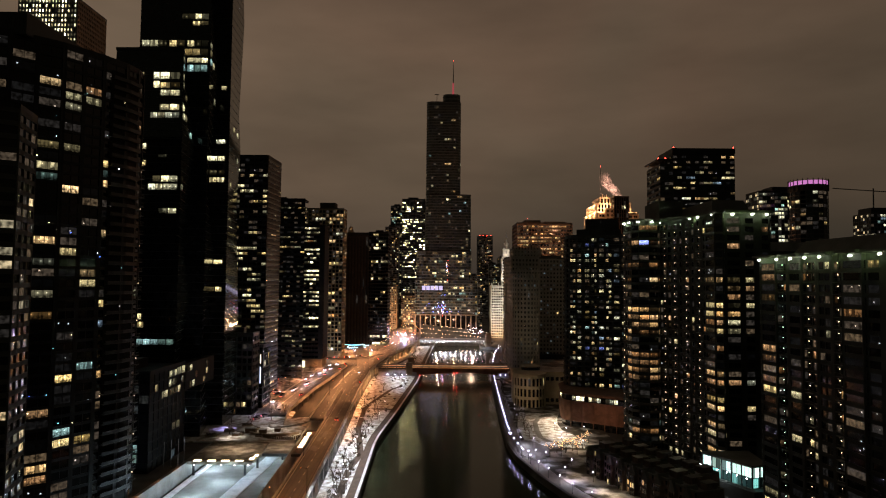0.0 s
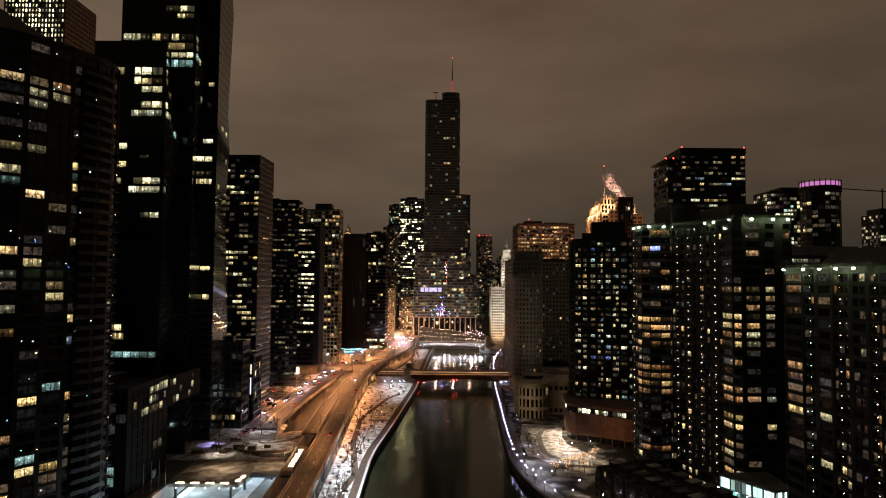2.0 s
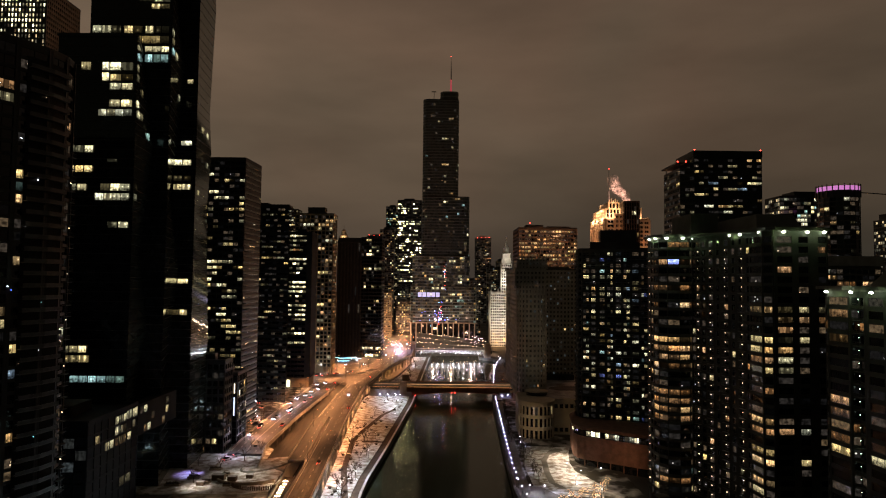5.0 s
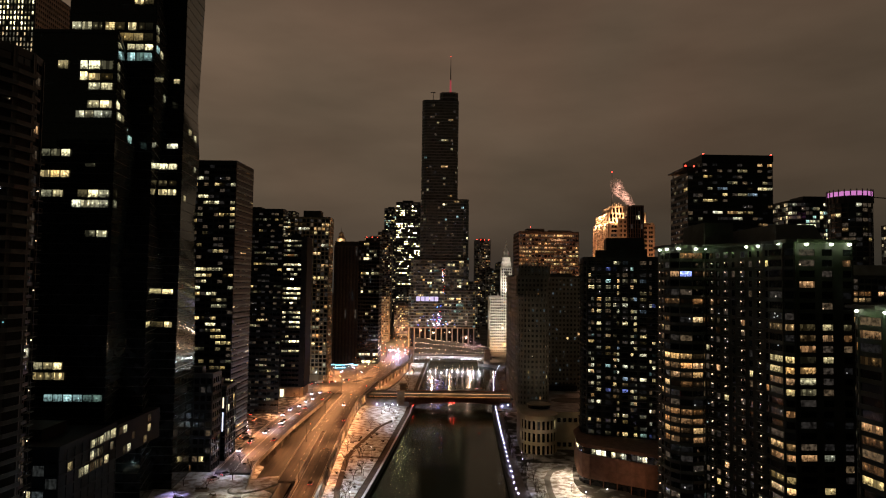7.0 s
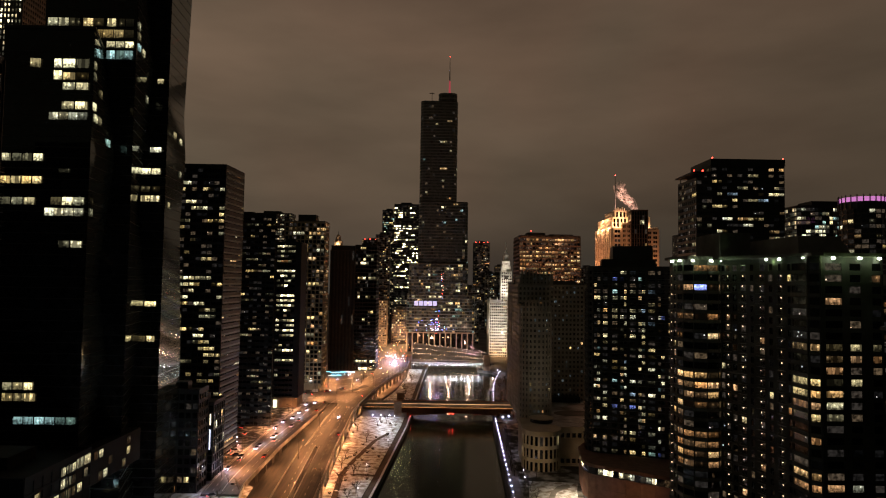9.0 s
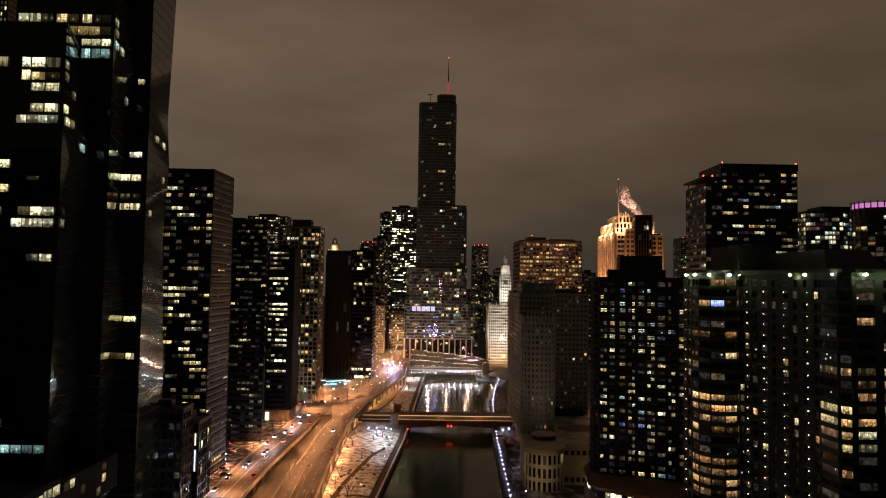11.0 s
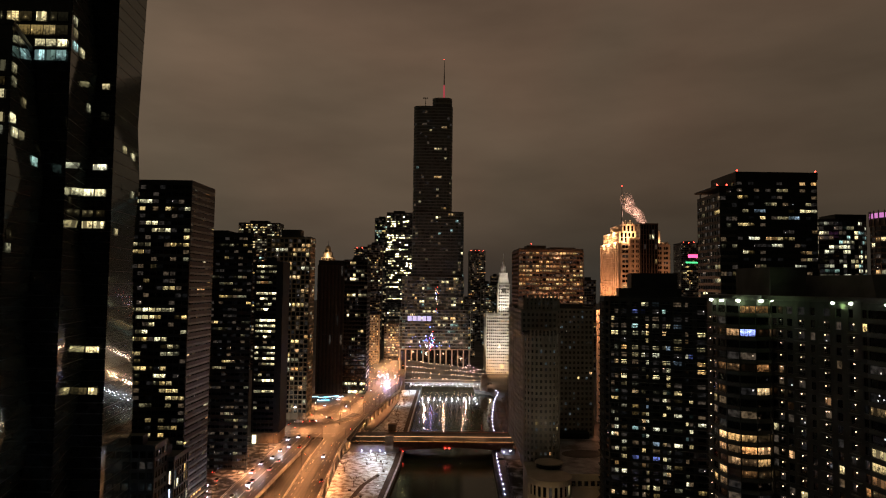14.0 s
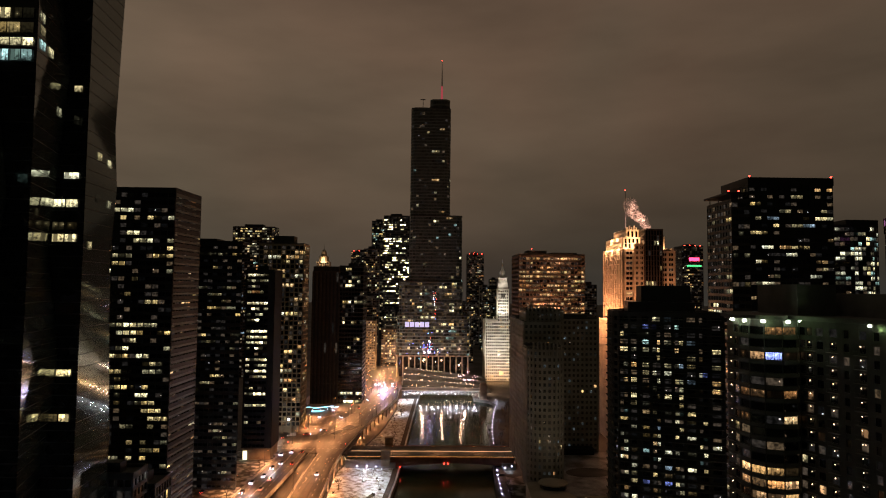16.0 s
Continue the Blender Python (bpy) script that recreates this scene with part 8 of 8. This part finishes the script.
for row, (bx, by) in enumerate(((60.5, 275), (71.5, 279.6))):
    av, cv = Vector((6.2, -15.6)) * 0.42, Vector((10.5, 4.2))
    for k in range(9 if row == 0 else 7):
        town_house(k, Vector((bx, by)), av, cv, row * 20 + k)

# ---- glazed pavilion and its terrace ----
t = thing("glass_pavilion", (106, 262, GROUND_Z), "low glazed pavilion lit bluish-green inside with a dark flat roof", "pavilion")
PAV_LOW = lit_room("pavilion_lower_glazing", (0.2, 0.82, 0.88), 0.7, 0.9)
PAV_HIGH = lit_room("pavilion_upper_glazing", (0.55, 0.95, 0.98), 1.1, 0.9)
PV = [(102.8, 260.4), (113.2, 241), (119.6, 243.4), (121, 262)]
part("plinth", Shape().prism([(100.4, 262.6), (112.2, 237.4), (122, 241), (123, 263), (109, 264.6)], GROUND_Z, 7.4), DARK_CONCRETE, t)
part("roof", Shape().prism([(102.4, 261), (113, 240.4), (120.2, 243), (122, 262.8)], 15.2, 16.0), ROOFING, t)
part("floor_slab", Shape().prism(PV, 7.41, 7.7), CONCRETE, t)
part("back_wall", Shape().prism([(107, 260.4), (115, 247), (118, 249), (119.5, 261)], 7.7, 15.19), BEIGE, t)
for i in range(2):
    a, c = Vector(PV[i]), Vector(PV[i + 1])
    n = 5 if i == 0 else 2
    for k in range(n):
        p, q = a.lerp(c, (k + 0.06) / n), a.lerp(c, (k + 0.94) / n)
        part("pane", Shape().quad((*p, 7.8), (*q, 7.8), (*q, 11.2), (*p, 11.2)), PAV_LOW, t)
        part("pane", Shape().quad((*p, 11.5), (*q, 11.5), (*q, 15.0), (*p, 15.0)), PAV_HIGH, t)
        m_ = a.lerp(c, k / n)
        part("mullion", Shape().box(m_.x - 0.25, m_.y - 0.25, 7.7, m_.x + 0.25, m_.y + 0.25, 15.2), STEEL_DARK, t)
        part("transom", Shape().beam((*p, 11.45), (*q, 11.45), 0.25, 0.2), STEEL_DARK, t)
ga = globe_lamp(101.8, 260, 7.4, GLOW_WHITE, "lamp post with a white globe on the pavilion terrace", "globe lamps on the pavilion terrace")
for k in range(5):
    copy_thing(ga, pose(103.4 + k * 2.0, 256.4 - k * 3.7, 7.4))
lamp(105, 250, 10.5, 500, (0.8, 0.95, 1.0), 0.5)

# ---- strings of balcony lights ----


def balcony_stack(owner, x, y, ang, z0, n, step, mat, every=1):
    c, s_ = math.cos(radians(ang)), math.sin(radians(ang))
    sl = Shape().hexa([(-1.5, -1.3, -0.18), (1.5, -1.3, -0.18), (1.5, 0, -0.18), (-1.5, 0, -0.18)], [(-1.5, -1.3, 0), (1.5, -1.3, 0), (1.5, 0, 0), (-1.5, 0, 0)])
    for q in range(7):
        sl.box(-1.48 + q * 0.49, -1.28, 0, -1.45 + q * 0.49, -1.25, 1.05)
    sl.box(-1.5, -1.3, 1.05, 1.5, -1.22, 1.12)
    me = sl.mesh("balcony", GREY_STONE)
    lt = Shape().ball((0, -0.6, 2.3), 0.14, 1, 6, 4).mesh("balcony_light", mat)
    for k in range(n):
        o = None
        for nm, d in (("balcony", me), ("balcony_light", lt)):
            if nm == "balcony_light" and k % every:
                continue
            below, o = o, new(nm, d)
            o.parent = below or owner
            if below:
                continue
            o.matrix_local = Matrix.Translation(Vector((x, y, z0 + k * step)) - owner.location) @ Matrix.Rotation(radians(ang), 4, "Z")


BAL = glow("balcony_lamp_glow", (1.0, 0.62, 0.38), 6)
BAL_COOL = glow("balcony_lamp_cool_glow", (0.72, 1.0, 0.78), 4)
balcony_stack(bpy.data.objects["residential_tower"], -105.9, 223.8, 96, 14.4, 36, 3.2, BAL, 4)
c2 = bpy.data.objects["condominium_tower"]
c3 = bpy.data.objects["condominium_tower.001"]
for x, y, ang in ((88.1, 315.4, -92), (102.6, 300.6, -68), (104.9, 294.2, -70), (107.3, 286.6, -74), (109.5, 277.6, -78)):
    balcony_stack(c2, x, y, ang, GROUND_Z + 6.92, 28, 3.464, BAL)
for y, mt in ((220.4, BAL_COOL), (207.6, BAL), (194.4, BAL)):
    balcony_stack(c3, FACE(y) + 0.4, y, -83, GROUND_Z + 6.92, 23, 3.497, mt)

# ---- cars ----
CAR_PAINT = [surface("car_paint", c, tuple(q * 1.2 for q in c), 2, 0.3, metal=0.3, bump=0) for c in ((0.3, 0.3, 0.31), (0.03, 0.03, 0.035), (0.55, 0.55, 0.54), (0.22, 0.03, 0.025))]
CAR_GLASS = glass_wall("car_glass", (0.02, 0.02, 0.022))
RUBBER = surface("tyre_rubber", (0.02, 0.02, 0.02), (0.03, 0.03, 0.03), 3, 0.8, bump=0.1)


def car(x, y, z, turn, k, towards, tall=0.0):
    t = thing("car", (0, 0, 0), ("grey", "black", "white", "red")[k] + (" delivery van with its lights on the road" if tall else " saloon car with its lights on the road"), "van" if tall else "car", "traffic")
    L, W = (2.9, 1.05) if tall else (2.25, 0.9)
    body = Shape()
    prof = [(-L, 0.35), (L, 0.35), (L, 0.8), (L * 0.92, 0.95), (-L, 0.98)]
    for sgn in (1,):
        i = len(body.v)
        body.v += [(px, -W, pz) for px, pz in prof] + [(px, W, pz) for px, pz in prof]
        n = len(prof)
        body.f += [tuple(range(i, i + n)), tuple(range(i + 2 * n - 1, i + n - 1, -1))]
        body.f += [(i + (q + 1) % n, i + q, i + n + q, i + n + (q + 1) % n) for q in range(n)]
    part("body", body, CAR_PAINT[k], t)
    z1 = 2.4 if tall else 1.48
    x0, x1, x2, x3 = (-L, 1.6, 1.0, -L) if tall else (-2.0, 1.1, 0.5, -1.3)
    part("cabin", Shape().hexa([(x0, -W * 0.93, 0.96), (x1, -W * 0.93, 0.96), (x1, W * 0.93, 0.96), (x0, W * 0.93, 0.96)], [(x3, -W * 0.8, z1), (x2, -W * 0.8, z1), (x2, W * 0.8, z1), (x3, W * 0.8, z1)]), CAR_PAINT[k] if tall else CAR_GLASS, t)
    for px in (-L * 0.6, L * 0.62):
        for py in (-W + 0.1, W - 0.1):
            part("wheel", Shape().tube((px, py - 0.12, 0.33), (px, py + 0.12, 0.33), 0.33, 0.33, 12), RUBBER, t)
    for py in (-W * 0.7, W * 0.7):
        part("headlight", Shape().ball((L + 0.02, py, 0.68), 0.28 if towards else 0.14, 1, 6, 4), GLOW_VIOLET, t)
        part("tail_light", Shape().ball((-L - 0.02, py, 0.78), 0.17, 1, 6, 4), GLOW_RED, t)
    t.matrix_world = pose(x, y, z, 0, 0, turn)
    return t


for x, y in ((-97, 385), (-95, 438), (-93, 470), (-91, 510)):
    lamp(x, y - 4, 13.4, 1500, (0.78, 0.8, 1.0), 0.3)
sz = lambda y: STREET_Z + (y - 330) / 230 * 1.9 + 0.02
for k, (x, y, toward) in enumerate(((-94, 392, 1), (-98, 420, 1), (-100, 446, 1), (-104, 470, 1), (-101, 500, 1), (-105, 528, 1), (-93, 470, 0), (-95, 520, 0), (-108, 548, 1), (-97, 408, 1), (-99, 432, 1), (-102, 458, 1), (-104, 482, 1), (-106, 512, 1), (-92, 440, 0), (-91, 410, 0), (-94, 496, 0), (-97, 545, 0), (-111, 540, 1))):
    y += (k * 53 % 11) - 5
    u_ = (0.16, 0.32, 0.46)[k % 3] if toward else (0.62, 0.84)[k % 2]
    car(along(ST_L, y) * (1 - u_) + along(ST_R, y) * u_, y, sz(y), -92 if toward else 88, k % 4, toward)
for k, (x, y, z, turn, toward, tall) in enumerate(((-53, 330, DECK, 92, 0, 0), (-57, 452, DECK, 93, 0, 0), (-64, 500, DECK, -88, 1, 0), (-88, 598, DECK, 20, 1, 0), (-98, 594, DECK, 190, 0, 1), (-72, 660, DECK, -80, 1, 0),
                                                    (-62, 700, DECK, 85, 0, 0), (-58, 740, DECK, -85, 1, 0), (-50, 770, DECK, -85, 1, 1), (-104, 588, DECK, 120, 0, 0), (-84, 690, DECK, -60, 1, 1), (-116, 575, DECK, 10, 0, 1),
                                                    (-78, 610, DECK, 160, 1, 0), (-90, 660, DECK, -70, 1, 0), (-46, 800, DECK, -80, 1, 0), (-40, 822, 12.0, -75, 1, 0))):
    car(x, y, z, turn, k % 4, toward, tall)
for k, (x, y, turn) in enumerate(((-113, 436, 10), (-110, 428, 12), (-106, 418, 15), (-103, 410, 10), (-99, 402, 100), (-116, 446, 8), (-112, 455, 95), (-118, 470, 90), (-95, 352, 40), (-91, 366, 100), (-98, 345, 60))):
    car(x, y, sz(y) if y > 380 else 9.0, turn, (k * 3) % 4, 0)
lamp(-114, 428, 14.5, 3500, (1.0, 0.85, 0.65), 0.5)
# lamps with no fixture, added to light the plaza and the canopy roof
lamp(-94, 352, 20, 3600, (0.9, 0.88, 1.0), 0.6, 140)
lamp(-84, 322, 20, 3600, (1.0, 0.88, 0.72), 0.6, 140)
lamp(-107, 323, 18, 5200, (0.5, 0.42, 1.0), 0.6, 80)
lamp(-98, 306, 18, 4000, (1.0, 0.85, 0.7), 0.6, 90)
lamp(-88, 281, 20, 8000, (1.0, 0.78, 0.55), 0.6, 130)
lamp(-70, 288, 18, 4000, (1.0, 0.78, 0.55), 0.6, 130)
lamp(-66, 310, 15, 1500, (1.0, 0.75, 0.5), 0.6, 150)
t = thing("kiosk", (-116, 429, 10.6), "small white-lit kiosk with a flat roof by the street", "kiosk")
part("wall", Shape().box(-119, 426.5, 10.5, -113, 431, 13.2), CONCRETE, t)
part("roof", Shape().box(-119.5, 426, 13.2, -112.4, 431.5, 13.6), ROOF_SNOW, t)
part("window", Shape().box(-118.4, 426.38, 11.2, -113.6, 426.48, 12.8), ROOMS[2], t)
t = thing("police_car", (-47, 792, DECK), "patrol car with a flashing blue roof light", "car")
part("body", Shape().box(-48, 789.6, DECK + 0.35, -46.1, 794.2, DECK + 1.0).box(-47.9, 790.4, DECK + 1.0, -46.2, 793, DECK + 1.5), CAR_PAINT[2], t)
part("roof_light", Shape().ball((-47, 791.6, DECK + 1.8), 0.9), GLOW_BLUE, t, "blue flashing light")
# oversized white ball imitates the glare at the crossing
part("searchlight", Shape().ball((-47, 789.4, DECK + 0.9), 1.0), GLOW_WHITE, t, "white ball imitating glare")
lamp(-46, 786, DECK + 3, 2500, (0.2, 0.3, 1.0), 0.5)
for py in (-47.7, -46.4):
    for yy in (790.4, 793.4):
        part("wheel", Shape().tube((py - 0.12, yy, DECK + 0.33), (py + 0.12, yy, DECK + 0.33), 0.33, 0.33, 10), RUBBER, t)

# lit ice-blue terrace canopy at the crossing
t = thing("terrace_canopy", (-92, 690, 11.98), "small terrace edged with ice-blue light strips", "canopy")
part("roof", Shape().prism([(-99, 684), (-83, 694), (-85, 699), (-101, 690)], 15, 15.4), STEEL_DARK, t)
part("light_strip", Shape().beam((-99, 683.8, 15.2), (-83, 693.8, 15.2), 0.4, 0.4), GLOW_CYAN, t)
part("light_strip", Shape().beam((-100, 683, 12.8), (-90, 686, 12.8), 0.4, 0.4), GLOW_CYAN, t)
part("light_strip", Shape().beam((-108, 684.4, 15.9), (-99.4, 684.0, 15.9), 0.35, 0.35), GLOW_CYAN, t)
part("light_strip", Shape().beam((-83, 694, 14.0), (-79.6, 699, 14.0), 0.5, 0.5), GLOW_CYAN, t)
for k in range(9):
    part("lamp", Shape().ball((-99 + k * 1.9, 683.2 + k * 1.22, 13.4 + (k * 5 % 3) * 0.7), 0.22, 1, 6, 4), GLOW_CYAN if k % 3 else GLOW_WHITE, t)
part("upper_deck", Shape().prism([(-108, 685), (-99.4, 684.6), (-101.2, 690.2), (-108, 691)], 15.41, 15.8), STEEL_DARK, t)
for x, y in ((-107.6, 685.5), (-107.6, 690.4)):
    part("post", Shape().box(x - 0.15, y - 0.15, 11.98, x + 0.15, y + 0.15, 15.42), STEEL_DARK, t)
for x, y in ((-98, 685.5), (-84.5, 694.5), (-100, 689)):
    part("post", Shape().box(x - 0.15, y - 0.15, 11.98, x + 0.15, y + 0.15, 15.01), STEEL_DARK, t)

# moored boats by the north wall
for k, (x, y) in enumerate(((50, 668), (44.5, 540))):
    t = thing("tour_boat", (x, y, -0.4), "moored flat tour boat with a dark deckhouse", "boat", "moored boats")
    part("hull", Shape().prism([(x - 2.2, y - 10), (x, y - 13), (x + 2.2, y - 10), (x + 2.2, y + 10), (x - 2.2, y + 10)], -0.5, 1.3), STEEL, t)
    part("deckhouse", Shape().box(x - 1.8, y - 6, 1.3, x + 1.8, y + 7, 3.4), STEEL_DARK, t)
    part("deck_roof", Shape().box(x - 2.0, y - 7, 3.4, x + 2.0, y + 8, 3.6), CONCRETE, t)

# ---- the busy avenue beyond the crossing: lamps and signals close together ----
g = "street lamps on the far avenue"
av = street_lamp(-60, 812, 11.9, 8, GLOW_SODIUM, "street lamp with a warm head on the far avenue", 1.5, g, 0.3)
aw = street_lamp(-34, 806, 11.9, 7, GLOW_WARM, "street lamp with a pale head near the far bridge", 1.5, g, 0.3)
at = street_lamp(-56, 830, 11.9, 6, GLOW_RED, "tall mast with a red light on the far avenue", 1.0, g, 0.3)
for x, y in ((-44, 842), (-62, 824), (-50, 866), (-70, 800), (-38, 826)):
    copy_thing(at, pose(x, y, 11.9, 0, 0, x * 31))
rr = random.Random(77)
for k in range(34):
    copy_thing(av if k % 3 else aw, pose(rr.uniform(-74, -33), 770 + k * 6.5, 11.9, 0, 0, rr.uniform(0, 360)))


for k, (x, y) in enumerate(((-55, 638), (-44, 664), (-60, 764), (-60, 728), (-34.5, 737), (-81, 755), (-71, 763), (-92, 637), (-88, 603), (-79, 587), (-67, 588), (-66, 643), (-66, 847), (-70, 811), (-59, 925), (-43, 888))):
    copy_thing(aw if k % 2 else av, pose(x, y, 11.9, 0, 0, x * 53))
for x, y in ((-48, 930), (-66, 890), (-44, 890), (-56, 960), (-72, 850)):
    lamp(x, y, 24, 15000, (1.0, 0.40, 0.14), 0.8)
for x, y in ((-49, 852), (-43, 846), (-38, 856), (-46, 868), (-52, 842)):
    copy_thing(at, pose(x, y, 11.9, 0, 0, x * 77))
for k in range(11):
    y = 655 + k * 15
    copy_thing(av if k % 2 else aw, pose(along(UP_R, y) - 0.9, y, 11.98, 0, 0, 180))
    copy_thing(aw if k % 3 == 0 else av, pose(along(UP_L, y + 7) + 0.6, y + 7, 11.98))
# clustered oversized heads imitate the glare of one bright flash
vi = street_lamp(-50, 796, 11.9, 5, GLOW_VIOLET, "street lamp whose oversized bluish-white head imitates glare on the avenue", 1.0, g, 0.6)
for x, y in ((-54, 800), (-46, 802), (-52, 812), (-44, 790), (-58, 806), (-49, 820), (-40, 812)):
    copy_thing(vi, pose(x, y, 11.9, 0, 0, x * 37))
lamp(-48, 806, 19, 36000, (0.62, 0.58, 1.0), 0.8)
lamp(-47, 780, 16, 9000, (0.15, 0.25, 1.0), 0.5)


def traffic_light(x, y, z, mat, label):
    t = thing("traffic_light", (x, y, z), label, "traffic light", "traffic lights")
    part("pole", Shape().tube((x, y, z), (x, y, z + 5.2), 0.1, 0.08), STEEL_DARK, t)
    part("arm", Shape().tube((x, y, z + 5.1), (x + 3.5, y, z + 5.4), 0.07, 0.05), STEEL_DARK, t)
    ho = part("housing", Shape().box(x + 3.1, y - 0.2, z + 4.3, x + 3.5, y + 0.2, z + 5.5), STEEL_DARK, t)
    part("signal", Shape().ball((x + 3.3, y - 0.28, z + 5.2), 0.3, 1, 6, 4), mat, ho, "glowing signal lens", base=t.location)


for x, y, m_, w_ in ((-96, 556, GLOW_RED, "red"), (-58, 552, GLOW_RED, "red"), (-92, 597, GLOW_RED, "red"), (-70, 690, GLOW_RED, "red"), (-58, 780, GLOW_RED, "red"), (-38, 800, GLOW_RED, "red"), (-62, 842, GLOW_BLUE, "blue"), (-48, 868, GLOW_RED, "red")):
    traffic_light(x, y, DECK - 0.05, m_, w_ + " traffic signal on a dark mast arm")

for k, (x, y) in enumerate(((-46, 543), (-40, 543), (-34, 543), (52, 545), (58, 545), (47.5, 542))):
    t = thing("wall_lamp", (x, y, 5.2), "small bright white lamp on the bridge abutment", "lamp", "lamps on the bridge abutments")
    part("bracket", Shape().box(x - 0.1, y, 5.1, x + 0.1, y + 2.1, 5.3), STEEL_DARK, t)
    part("bulb", Shape().ball((x, y, 5.2), 0.4), GLOW_VIOLET, t)
solid("wall_abutment", Shape().box(-54, 545.2, GROUND_Z, -31.1, 547.0, 8.6), CONCRETE, "pale concrete bridge abutment", "abutment", "structure")
lamp(-40, 540, 5.6, 2500, WHITE, 0.3)
lamp(50, 541, 5.6, 1200, WHITE, 0.3)


# ---- steam over the gold-lit tower ----
def steam():
    m, n, l, b_ = material("steam")
    geo = n.new("ShaderNodeNewGeometry")
    no = n.new("ShaderNodeTexNoise")
    no.inputs["Scale"].default_value, no.inputs["Detail"].default_value = 0.26, 5
    l.new(geo.outputs["Position"], no.inputs["Vector"])
    lw = n.new("ShaderNodeMapRange")
    lw.inputs["From Min"].default_value, lw.inputs["From Max"].default_value = 0.42, 0.74
    lw.inputs["To Min"].default_value, lw.inputs["To Max"].default_value = 0.0, 0.55
    l.new(no.outputs[0], lw.inputs["Value"])
    l.new(lw.outputs[0], b_.inputs["Alpha"])
    b_.inputs["Base Color"].default_value = (0.8, 0.78, 0.75, 1)
    b_.inputs["Roughness"].default_value = 1.0
    b_.inputs["Subsurface Weight"].default_value = 0.0
    rnd = random.Random(9)
    s = Shape()
    for k in range(13):
        u = k / 12
        c = Vector((173 - 14 * u + 1.6 * math.sin(u * 6), 640 + rnd.uniform(-1, 1), 165 + 22 * u))
        s.ball(tuple(c), 2.4 + 3.4 * u ** 0.7, rnd.uniform(0.8, 1.3), 14, 10)
    o = solid("steam_plume", s, m, "thin warm-lit steam drifting from a roof", "steam", "stuff")
    for f in o.data.polygons:
        f.use_smooth = True


steam()
# spot with no fixture, added only to brighten the steam
lamp(158, 612, 168, 105000, (1.0, 0.5, 0.36), 1.5, 75, (167, 640, 178))
